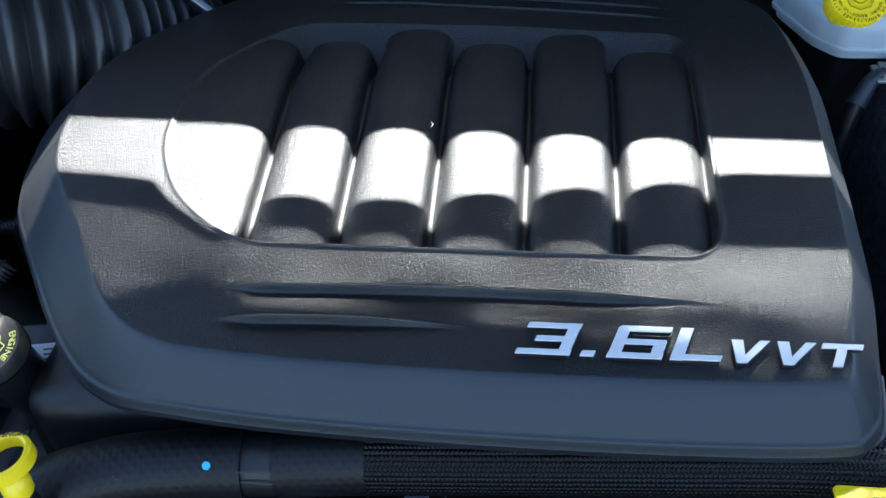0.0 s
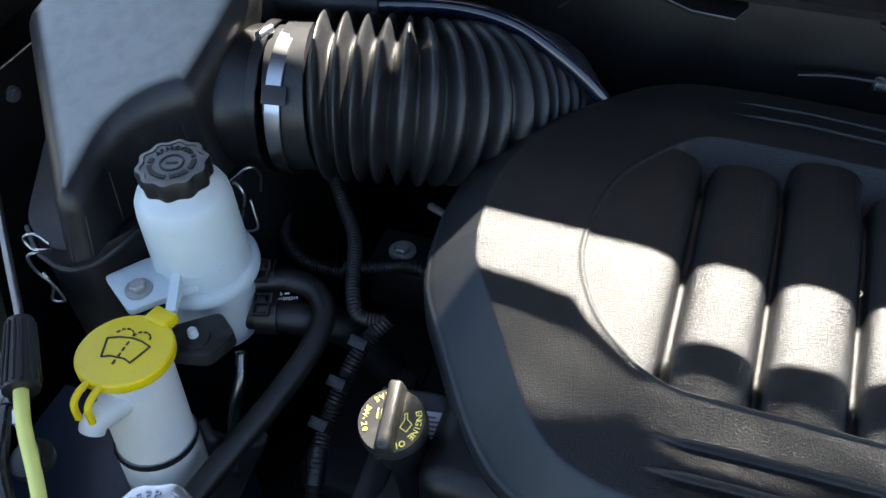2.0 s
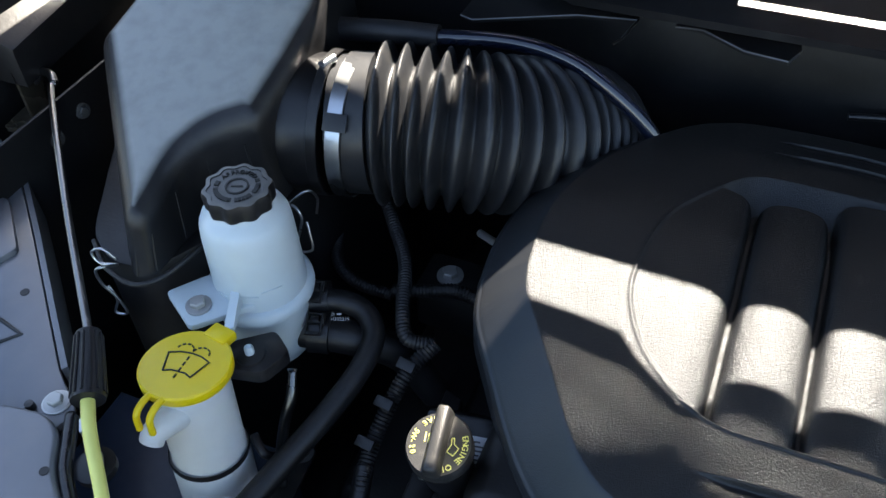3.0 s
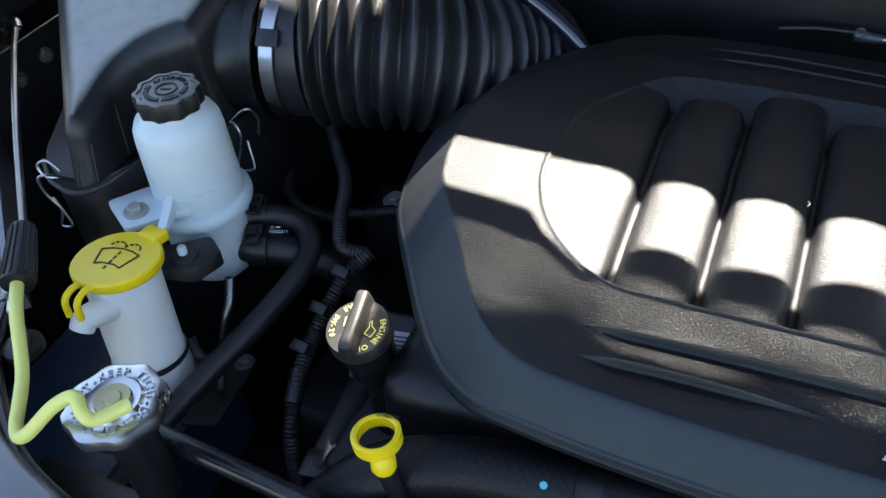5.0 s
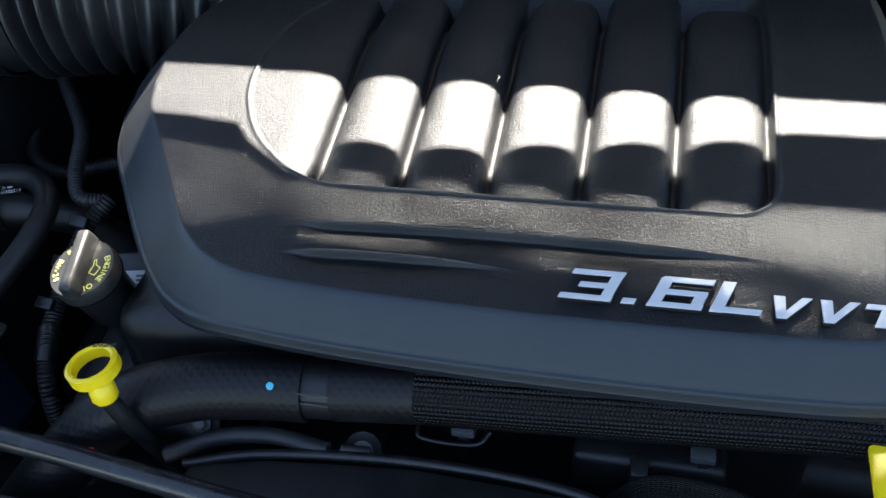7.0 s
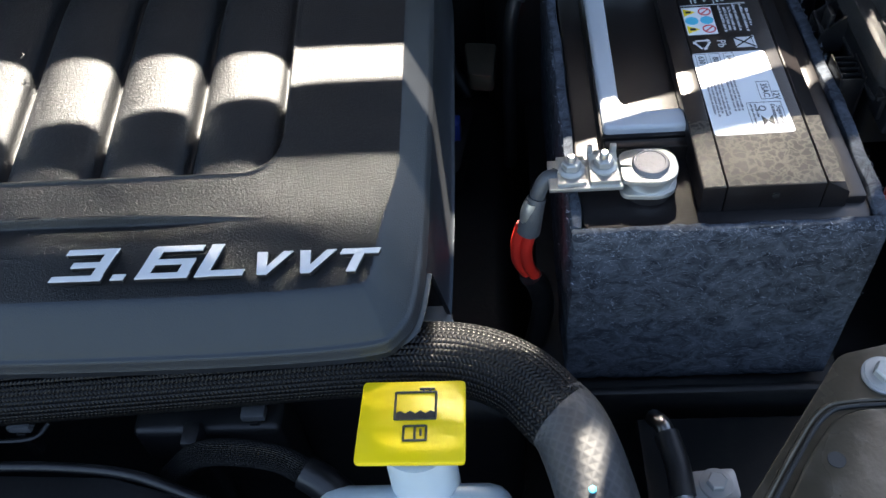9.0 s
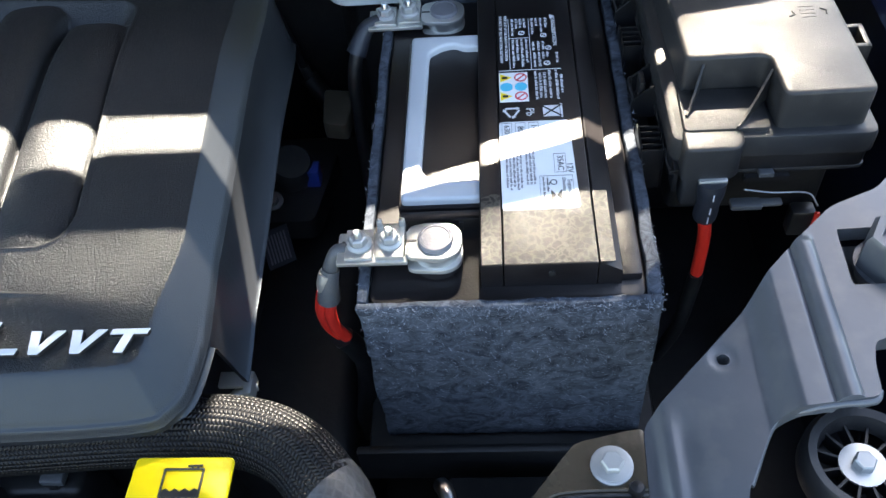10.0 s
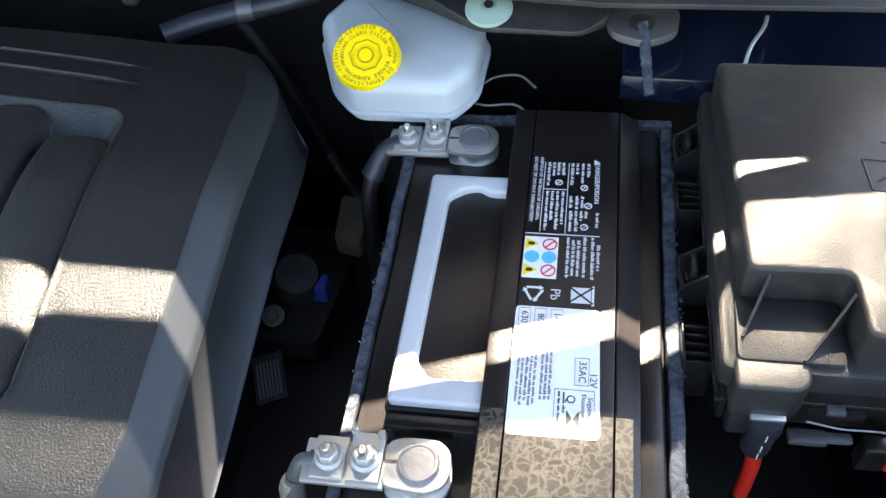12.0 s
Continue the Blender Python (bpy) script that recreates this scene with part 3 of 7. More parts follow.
def inside_and_distance(px, py, poly):
    """For arrays of places: how far inside (plus) or outside (minus) the outline they lie, and the outline's nearest point."""
    best, nx, ny = np.full(px.shape, 1e9), np.zeros(px.shape), np.zeros(px.shape)
    inside = np.zeros(px.shape, bool)
    for (ax, ay), (bx, by) in zip(poly, poly[1:] + poly[:1]):
        t = np.clip(((px - ax) * (bx - ax) + (py - ay) * (by - ay)) / ((bx - ax) ** 2 + (by - ay) ** 2 + 1e-12), 0, 1)
        qx, qy = ax + t * (bx - ax), ay + t * (by - ay)
        d = np.hypot(px - qx, py - qy)
        near = d < best
        best, nx, ny = np.where(near, d, best), np.where(near, qx, nx), np.where(near, qy, ny)
        cross = ((ay > py) != (by > py)) & (px < (bx - ax) * (py - ay) / (by - ay + 1e-12) + ax)
        inside ^= cross
    return np.where(inside, best, -best), nx, ny


def ease(t):
    t = np.clip(t, 0, 1)
    return t * t * (3 - 2 * t)


def cover_plane(x, y):
    """The cover's upper side without its edges: it rises to the rear, crowns and falls away behind."""
    past = 0.5 * (y - 0.60 + np.sqrt((y - 0.60) ** 2 + 0.0004))
    return 0.9715 + 0.155 * (y - 0.36) - 0.235 * past


def cover_height(x, y, d):
    z = cover_plane(x, y)
    left, right, front = ease((-0.11 - x) / 0.1), ease((x - 0.2) / 0.08), ease((0.44 - y) / 0.06)
    width = 0.026 + 0.016 * left - 0.008 * right * (1 - front)
    drop = 0.026 + 0.010 * left + 0.004 * front - 0.007 * right * (1 - front)
    t = np.clip(d / width, 0, 1)
    soft = 0.03 + 0.07 * front
    z = z - drop * (np.sqrt((1 - t) ** 2 + soft ** 2) - soft) / (np.sqrt(1 + soft ** 2) - soft)
    # a rolled rim with a bead, but for the right-hand side
    side = ease((x - 0.272) / 0.012) * ease((y - 0.385) / 0.02)
    z = z - 0.0025 * ease(1 - d / 0.0025) + (1 - side) * (0.0006 * np.exp(-((d - 0.0026) / 0.0009) ** 2) - 0.0005 * np.exp(-((d - 0.0046) / 0.0011) ** 2))
    # the sunk field: steep sides, a sloping facet along its rear, and six arched bars
    w, _, _ = inside_and_distance(x, y, WINDOW)
    rear = ease((y - 0.615) / 0.03) * ease((x + 0.135) / 0.03)
    floor = -(0.0150 + 0.0085 * rear) * np.clip((w + 0.0005) / (0.0040 + 0.0225 * rear), 0, 1)

    field = floor
    for k in range(6):
        a, b = EDGES[k] + 0.0020, EDGES[k + 1] - 0.0020
        u = np.clip(np.abs((x - (a + b) / 2) / ((b - a) / 2)), 0, 1)
        if k == 0:
            u = np.where(x < (a + b) / 2, u * 0.25, u)
        end = ease((ENDS[k] - y - 0.010 * u ** 5) / 0.0045)
        across = np.where((np.abs(x - (a + b) / 2) < (b - a) / 2) | ((k == 0) & (x < b)), np.sqrt(1 - u ** 12), 0)
        top = -0.0010 - 0.0062 * u ** 2.4 * np.where((k == 0) & (x < (a + b) / 2), 0, 1)
        field = np.maximum(field, floor * (1 - across * end) + top * across * end)
    z = z + np.where(w > -0.0005, field, 0) + 0.0012 * np.exp(-((w + 0.0016) / 0.0013) ** 2) * (1 - 0.8 * rear)
    # two long ridges in front, two behind
    for x0, x1, y0, deep, tail in ((-0.100, 0.216, 0.4025, 0.0034, 0.019), (-0.100, 0.070, 0.3790, 0.0034, 0.017)):
        line = y0 + 0.004 * (1 - ((x - (x0 + x1) / 2) / ((x1 - x0) / 2)) ** 2) - 0.002
        run = ease((x - x0) / 0.035) * ease((x1 - x) / 0.09)
        below = line - y
        z = z - deep * run * np.where(below > 0, ease(below / 0.002) * (1 - ease(below / (tail * (0.3 + 0.7 * run)))), 0)
        z = z + 0.0026 * run * np.exp(-((below + 0.0004) / 0.0009) ** 2)
    for y0 in (0.7290, 0.7485):
        run = ease((x + 0.095) / 0.04) * ease((0.215 - x) / 0.04)
        line = y0 - 0.11 * np.maximum(x + 0.02, 0) - 0.25 * np.maximum(x - 0.05, 0) ** 2
        z = z + run * (0.0019 * np.exp(-((y - line) / 0.0009) ** 2) - 0.0005 * np.exp(-((y - line + 0.004) / 0.002) ** 2))
    return z


def build_cover():
    cover = thing("engine_cover", (0.02, 0.55, 0.95), "grained black plastic engine cover with six rounded bars", "engine cover")
    rim = [tuple(p[:2]) for p in smooth_line([(*p, 0) for p in RIM + RIM[:1]], 5)[:-1]]
    step = 0.0013
    xs, ys = np.arange(-0.30, 0.342, step), np.concatenate([np.arange(0.318, 0.446, step / 2), np.arange(0.446, 0.640, step), np.arange(0.640, 0.690, step * 0.8), np.arange(0.690, 0.760, step * 0.45), np.arange(0.760, 0.806, step)])
    gx, gy = np.meshgrid(xs, ys)
    d, nx, ny = inside_and_distance(gx, gy, rim)
    out = d < 0
    px, py = np.where(out, nx, gx), np.where(out, ny, gy)
    z = cover_height(px, py, np.maximum(d, 0))
    keep = ~(out[:-1, :-1] & out[1:, :-1] & out[:-1, 1:] & out[1:, 1:])
    index = np.arange(gx.size).reshape(gx.shape)
    quads = np.stack([index[:-1, :-1][keep], index[:-1, 1:][keep], index[1:, 1:][keep], index[1:, :-1][keep]], 1)
    used, flat = np.unique(quads, return_inverse=True)
    base = Vector(cover.location)
    points = np.stack([px.ravel(), py.ravel(), z.ravel()], 1)[used] - np.array(base)
    data = bpy.data.meshes.new("shell")
    data.from_pydata(points.tolist(), [], flat.reshape(quads.shape).tolist())
    data.validate()
    bm = bmesh.new()
    bm.from_mesh(data)
    bmesh.ops.remove_doubles(bm, verts=bm.verts, dist=0.0003)
    loose = [f for f in bm.faces if f.calc_area() < 1e-9]
    bmesh.ops.delete(bm, geom=loose, context="FACES")
    # the rolled lip below the rim; the right-hand side hangs lower
    edges = [e for e in bm.edges if len(e.link_faces) == 1]
    got = bmesh.ops.extrude_edge_only(bm, edges=edges)
    for e in edges:
        e.smooth = False
    for v in got["geom"]:
        if isinstance(v, bmesh.types.BMVert):
            x, y = v.co.x + base.x, v.co.y + base.y
            side = 0.050 * float(ease((x - 0.280) / 0.012)) * float(ease((y - 0.385) / 0.004))
            v.co.z -= 0.0035 + side + 0.02 * float(ease((y - 0.70) / 0.05)) + 0.02 * float(ease((-0.22 - x) / 0.03))
            v.co.x += 0.16 * side
    # the turned-out edge below
    got = bmesh.ops.extrude_edge_only(bm, edges=[e for e in bm.edges if len(e.link_faces) == 1])
    for v in got["geom"]:
        if isinstance(v, bmesh.types.BMVert):
            v.co.z -= 0.0010
            v.co.x += 0.0030 * float(ease((v.co.x + base.x - 0.285) / 0.01))
    bm.normal_update()
    for f in bm.faces:
        f.smooth = True
    # the six bars are pieces of their own; the rest is the shell
    centres = np.array([f.calc_center_median()[:] for f in bm.faces]) + np.array(base)
    w, _, _ = inside_and_distance(centres[:, 0], centres[:, 1], WINDOW)
    which = np.where((w > 0.006) & (centres[:, 1] < 0.685), np.searchsorted(EDGES, centres[:, 0]) - 1, -1)
    which = np.where((which > 5), -1, which)
    # the sloping skirt round the grained top is smoother
    edge, _, _ = inside_and_distance(centres[:, 0], centres[:, 1], rim)
    width = 0.026 + 0.016 * ease((-0.11 - centres[:, 0]) / 0.1) - 0.008 * ease((centres[:, 0] - 0.2) / 0.08) * (1 - ease((0.44 - centres[:, 1]) / 0.06))
    which = np.where(edge < width * 0.97, -2, which)
    for k in range(-2, 6):
        piece = bm.copy()
        piece.faces.ensure_lookup_table()
        bmesh.ops.delete(piece, geom=[f for f, n in zip(piece.faces, which) if n != k], context="FACES")
        data = bpy.data.meshes.new("bar")
        piece.to_mesh(data)
        piece.free()
        data.materials.append(M_SKIRT if k == -2 else M_COVER)
        new({-2: "skirt", -1: "shell"}.get(k, "bar"), data).parent = cover
    bm.free()
    # thin polished tubes, paler than the cover, added on the two front ridges and the window's front edge to hold their
    # glint
    def crest(name, x0, x1, line, size):
        cx = np.linspace(x0, x1, 60)
        cy = line(cx)
        d, _, _ = inside_and_distance(cx, cy, rim)
        cz = cover_height(cx, cy, np.maximum(d, 0))
        part(name, tube(list(zip(cx.tolist(), cy.tolist(), cz.tolist())), lambda t: 0.0001 + size * min(1.0, 6 * t, 3 * (1 - t)), 8, smooth=False), M_CREST, cover, "thin polished edge")
    for x0, x1, y0 in ((-0.092, 0.200, 0.4025), (-0.092, 0.058, 0.3790)):
        a, b = (-0.100, 0.216) if x1 > 0.1 else (-0.100, 0.070)
        crest("ridge_crest", x0, x1, lambda x: y0 + 0.004 * (1 - ((x - (a + b) / 2) / ((b - a) / 2)) ** 2) - 0.002 + 0.0004, 0.0007)
    crest("window_edge", -0.088, 0.200, lambda x: 0.4365 - 0.0015 * (x + 0.100) / 0.313 - 0.0016, 0.0006)
    return cover


build_cover()

GLYPHS = {"3": [(0, 0.82, 1, 1), (0.25, 0.41, 0.95, 0.59), (0, 0, 1, 0.18), (0.76, 0.05, 0.985, 0.95)],
          ".": [(0, 0, 1, 1)],
          "6": [(0.05, 0.82, 1, 1), (0, 0, 1, 0.18), (0.015, 0.05, 0.25, 0.95), (0.76, 0.05, 0.985, 0.55), (0.1, 0.41, 0.97, 0.59)],
          "L": [(0, 0, 0.27, 1), (0.02, 0.012, 1, 0.2)],
          "T": [(0, 0.76, 1, 1), (0.37, 0, 0.63, 0.8)]}


def build_badge():
    """The raised lettering, letter by letter, leaning to its right."""
    badge = thing("engine_badge", (0.18, 0.365, 0.975), "satin silver raised lettering on the engine cover", "badge")

    def block(quad, x, w, h, layer, levels):
        bm = bmesh.new()
        rings = []
        for inset, dz in levels:
            cx, cy = sum(p[0] for p in quad) / 4, sum(p[1] for p in quad) / 4
            ring = []
            for u, v in quad:
                px = x + u * w + v * h * 0.38 - math.copysign(inset, u - cx)
                py = 0.3585 + v * h - math.copysign(inset, v - cy)
                z = 0.9735 + 0.155 * (py - 0.36)
                ring.append(bm.verts.new((px, py, z + dz + 0.00005 * layer * (dz > 0))))
            rings.append(ring)
        for a, b in zip(rings, rings[1:]):
            for i in range(4):
                bm.faces.new((a[i], a[(i + 1) % 4], b[(i + 1) % 4], b[i]))
        bm.faces.new(rings[-1])
        return bm

    def letter(char, x, w, h):
        if char == "V":
            quads = [[(0.0, 1), (0.30, 1), (0.62, 0), (0.36, 0)], [(0.375, 0.012), (0.61, 0.012), (1.05, 0.995), (0.78, 0.995)]]
        else:
            quads = [[(a, b), (c, b), (c, e), (a, e)] for a, b, c, e in GLYPHS[char]]
        face = part("letter", merged(*[block(q, x, w, h, k, ((0.0002, 0.0028), (0.0002, 0.0034), (0.0004, 0.0036))) for k, q in enumerate(quads)]), M_BADGE, badge, smooth=0)
        part("letter_base", merged(*[block(q, x, w, h, k, ((-0.0004, 0.0), (-0.0004, 0.0024), (-0.0001, 0.0028))) for k, q in enumerate(quads)]), M_BLACK, face, "black base of the letter", smooth=0)
    for char, x, w, h in (("3", 0.087, 0.031, 0.0215), (".", 0.1235, 0.008, 0.004), ("6", 0.138, 0.031, 0.0215), ("L", 0.173, 0.028, 0.0215),
                          ("V", 0.2025, 0.0205, 0.0150), ("V", 0.2275, 0.0205, 0.0150), ("T", 0.2520, 0.0225, 0.0150)):
        letter(char, x, w, h)


build_badge()


# ---- battery ----
def build_battery():
    """A flat-topped car battery whose long side runs front to rear: sunk rims, a raised spine, a folded handle."""
    b = thing("car_battery", (0.487, 0.575, 0.765), "black car battery with grey handle and white labels", "car battery")
    part("case", box(0.400, 0.574, 0.420, 0.735, 0.765, 0.9375, 0.003), M_LID, b)
    part("lid_flange", slab(rounded([(0.3992, 0.4146), (0.5752, 0.4146), (0.5752, 0.7360), (0.3992, 0.7360)], 0.008, 4), 0.9300, 0.9390, 0.0016), M_LID, b)
    # the lid's raised spine, in three strips with fine seams, and its lower shoulder
    part("spine", box(0.4862, 0.5448, 0.4255, 0.731, 0.936, 0.9605, 0.0008), M_LID, b)
    part("spine_edge", box(0.4715, 0.4857, 0.4255, 0.731, 0.936, 0.9603, 0.0010), M_LID, b)
    part("spine_edge", slab([(0.5453, 0.4255), (0.5600, 0.4255), (0.5600, 0.731), (0.5453, 0.731)], 0.936, lambda x, y: 0.9602 - 0.0075 * max(0, (x - 0.5550) / 0.005), 0.0014), M_LID, b)
    for x0, x1 in ((0.4868, 0.5442), (0.4725, 0.4852), (0.5458, 0.5550)):
        part("dusty_patch", box(x0, x1, 0.4265, 0.4860, 0.9602, 0.96068), M_DUSTY, b, "dust and dried water marks")
    part("plug_hole", lathe([(0.0022, 0), (0.0022, 0.001)], (0.516, 0.4255, 0.952), (0, -1, 0), 12), M_INK, b)
    part("shoulder", box(0.4160, 0.4735, 0.484, 0.667, 0.936, 0.9515, 0.002), M_LID, b)
    part("shoulder_front", box(0.4175, 0.4735, 0.474, 0.483, 0.936, 0.9505, 0.0015), M_LID, b)
    for x in (0.4215, 0.4585):
        part("slot", box(x - 0.0012, x + 0.0012, 0.4728, 0.475, 0.938, 0.9485), M_INK, b)
    part("shoulder", box(0.5572, 0.5735, 0.428, 0.730, 0.936, 0.9450, 0.002), M_LID, b)
    # the folded carrying handle: a long grip with two return arms
    grip = rounded([(0.4180, 0.4870), (0.4185, 0.6655), (0.4750, 0.6655), (0.4755, 0.6500), (0.4600, 0.6500), (0.4530, 0.6550), (0.4440, 0.6530),
                    (0.4330, 0.6450), (0.4310, 0.5150), (0.4400, 0.5035), (0.4700, 0.5050), (0.4745, 0.5020), (0.4740, 0.4870)], 0.004, 4)
    part("handle", slab(grip, 0.9495, 0.9575, 0.0026, steps=3), M_GREY, b, "pale grey folding handle")
    # labels: white rating sticker, then printed panels
    label = rounded([(0.4866, 0.4708), (0.5375, 0.4715), (0.5355, 0.5560), (0.4860, 0.5560)], 0.003, 3)
    part("rating_label", slab(label, 0.9600, 0.9608), M_PAPER, b, "white printed rating sticker")
    return b


battery = build_battery()


def lines(parent, name, x0, x1, y0, y1, z, rows, material, along="x", gaps=0.25, seed=3):
    """Rows of printed bars that stand for small print."""
    rng = random.Random(seed)
    pieces = []
    for i in range(rows):
        if along == "y":
            a = x0 + (x1 - x0) * (i + 0.2) / rows
            w = (x1 - x0) / rows * 0.40
            p = y0
            while p < y1 - 0.001:
                q = min(y1, p + rng.uniform(0.003, 0.010))
                pieces.append(box(a, a + w, p, q, z, z + 0.0003))
                p = q + 0.0012
        else:
            a = y0 + (y1 - y0) * (i + 0.2) / rows
            w = (y1 - y0) / rows * 0.40
            p = x0
            while p < x1 - 0.001:
                q = min(x1, p + rng.uniform(0.002, 0.007))
                pieces.append(box(p, q, a, a + w, z, z + 0.0003))
                p = q + 0.001
    return part(name, merged(*pieces), material, parent, smooth=0)


def word(parent, body, at, size, material, turn=0.0, name="lettering", tilt=None, shear=0.0, thick=0.0002, label="", squeeze=1.0):
    """Flat lettering in the built-in font; at is the middle of the word."""
    curve = bpy.data.curves.new("word", "FONT")
    curve.body, curve.size, curve.align_x, curve.align_y, curve.extrude, curve.shear = body, size, "CENTER", "CENTER", thick, shear
    curve.resolution_u = 3
    ob = new("word", curve)
    bpy.context.view_layer.update()
    data = bpy.data.meshes.new_from_object(ob.evaluated_get(bpy.context.evaluated_depsgraph_get()))
    bpy.data.objects.remove(ob)
    bm = bmesh.new()
    bm.from_mesh(data)
    bm.transform(Matrix.Translation(at) @ (tilt or Matrix()) @ pose(0, 0, 0, 0, 0, turn) @ Matrix.Diagonal((squeeze, 1, 1, 1)))
    return part(name, bm, material, parent, label, smooth=0)


def clamp_terminal(x, y, z, group):
    """A battery clamp: split ring round the post, two raised plates with turned-up tabs, flanged nuts on studs."""
    c = thing("battery_clamp", (x, y, z), "grey metal battery clamp with two nutted studs", "battery clamp", group)
    shape = rounded([(x - 0.0190, y - 0.0140), (x + 0.006, y - 0.0160), (x + 0.0150, y - 0.0110), (x + 0.0175, y - 0.002), (x + 0.0165, y + 0.0085),
                     (x + 0.010, y + 0.0150), (x - 0.0080, y + 0.0155), (x - 0.0190, y + 0.0120)], 0.006, 4)
    part("ring", slab(shape, z - 0.0005, z + 0.0026, 0.0009), M_ZINC, c)
    part("ring_wall", lathe([(0.0128, -0.0105), (0.0150, -0.0105), (0.0158, -0.0008), (0.0135, -0.0004)], (x, y, z), (0, 0, 1), 28, close=False), M_ZINC, c)
    part("lower_lip", slab([(px, py - 0.001) for px, py in shape], z - 0.0120, z - 0.0085, 0.0008), M_ZINC, c)
    part("slot", box(x - 0.0188, x - 0.0120, y - 0.0008, y + 0.0008, z + 0.0024, z + 0.0030), M_INK, c)
    part("post", lathe([(0.0118, -0.02), (0.0116, 0.0046), (0.0108, 0.0058), (0.0092, 0.0060), (0.0088, 0.0055), (0, 0.0058)], (x, y, z), (0, 0, 1), 28, close=False), M_LEAD, c, "grey lead battery post")
    part("boss", lathe([(0.0165, 0.9370 - z), (0.0155, -0.0110)], (x, y, z), (0, 0, 1), 28), M_LID, c, "black boss of the battery lid")
    part("bridge", box(x - 0.0640, x - 0.0180, y - 0.0145, y + 0.0115, z - 0.0045, z - 0.0010, 0.0008), M_ZINC, c)
    part("lug_plate", box(x - 0.0585, x - 0.0405, y - 0.0120, y + 0.0125, z - 0.0010, z + 0.0012, 0.0006), M_ZINC, c)
    part("link_plate", merged(box(x - 0.0385, x - 0.0200, y - 0.0130, y + 0.0155, z - 0.0010, z + 0.0030, 0.0008),
                              box(x - 0.0385, x - 0.0350, y + 0.0120, y + 0.0155, z + 0.0020, z + 0.0085, 0.0008),
                              box(x - 0.0240, x - 0.0200, y + 0.0120, y + 0.0155, z + 0.0020, z + 0.0085, 0.0008)), M_ZINC, c)
    part("plate_slot", box(x - 0.0612, x - 0.0596, y - 0.0040, y + 0.0040, z - 0.0010, z - 0.0005), M_INK, c)
    for dx, dz in ((-0.0292, 0.0030), (-0.0495, 0.0012)):
        part("stud", lathe([(0.0028, 0), (0.0028, 0.0115), (0.0020, 0.0125), (0, 0.0125)], (x + dx, y, z + dz), (0, 0, 1), 12, close=False), M_STEEL, c)
        part("nut", merged(lathe([(0.0082, 0.0), (0.0082, 0.0012), (0.0066, 0.0026), (0.0, 0.0026)], (x + dx, y, z + dz), steps=24, close=False),
                           lathe([(0.0060, 0.0020), (0.0060, 0.0068), (0.0050, 0.0076), (0.0030, 0.0076)], (x + dx, y, z + dz), steps=6, close=False)), M_HEAD, c, smooth=30)
    return c


clamp_terminal(0.4430, 0.4490, 0.9570, "battery clamps")
clamp_terminal(0.4430, 0.7080, 0.9480, "battery clamps")


def build_felt():
    """The felt sleeve round the battery: four thick, fuzzy walls."""
    felt = thing("felt_sleeve", (0.487, 0.575, 0.765), "fuzzy blue-grey felt sleeve round the battery", "battery sleeve")
    rng = random.Random(5)

    def wall(name, x0, x1, y0, y1):
        bm = box(x0, x1, y0, y1, 0.772, 0.9430, 0.002)
        cuts = [e for e in bm.edges if e.calc_length() > 0.02]
        bmesh.ops.subdivide_edges(bm, edges=cuts, cuts=40, use_grid_fill=True)
        for v in bm.verts:
            k = noise.noise(Vector(v.co) * 30) * 0.0014 + noise.noise(Vector(v.co) * 190) * 0.0010
            v.co += Vector((k, k, k * 0.8))
        return part(name, bm, M_FELT, felt)
    wall("front", 0.3915, 0.5845, 0.4085, 0.4140)
    wall("rear", 0.3915, 0.5845, 0.7365, 0.7440)
    wall("side", 0.3915, 0.3985, 0.4145, 0.7360)
    wall("side", 0.5760, 0.5845, 0.4145, 0.7360)
    # loose fibres along the upper edge
    bm = bmesh.new()
    for i in range(4200):
        if rng.random() < 0.45:
            p = Vector((rng.uniform(0.392, 0.585), rng.uniform(0.406, 0.412), 0.942))
        else:
            p = Vector((rng.choice((0.393, 0.584)) + rng.uniform(-0.002, 0.002), rng.uniform(0.41, 0.735), 0.942))
        p.z -= rng.random() ** 3 * 0.1
        a = Vector((rng.uniform(-1, 1), rng.uniform(-1, 0.6), rng.uniform(-0.3, 1))).normalized() * rng.uniform(0.0006, 0.0017)
        q = p + a + Vector((rng.uniform(-1, 1), rng.uniform(-1, 1), rng.uniform(-1, 1))) * 0.0015
        w = Vector((0.00022, 0.00016, 0.0001))
        bm.faces.new([bm.verts.new(v) for v in (p - w, p + w, q)])
    # wisps that lie on the front face, more of them towards the top
    for i in range(1500):
        p = Vector((rng.uniform(0.394, 0.580), 0.4072, 0.941 - 0.165 * rng.random() ** 1.6))
        turn, bend = rng.gauss(0.25, 0.55), rng.uniform(-0.9, 0.9)
        step, w = rng.uniform(0.0007, 0.0018), Vector((0, 0, rng.uniform(0.00006, 0.00013)))
        rail = [(bm.verts.new(p - w), bm.verts.new(p + w))]
        for k in range(3):
            p = p + Vector((math.cos(turn), -0.08, math.sin(turn))) * step
            turn += bend * 0.5
            rail.append((bm.verts.new(p - w * (0.8 - 0.3 * k)), bm.verts.new(p + w * (0.8 - 0.3 * k))))
        for (a0, a1), (b0, b1) in zip(rail, rail[1:]):
            bm.faces.new((a0, b0, b1, a1))
    tagged(part("fuzz", bm, M_FIBRE, felt, smooth=0), kind="stuff")


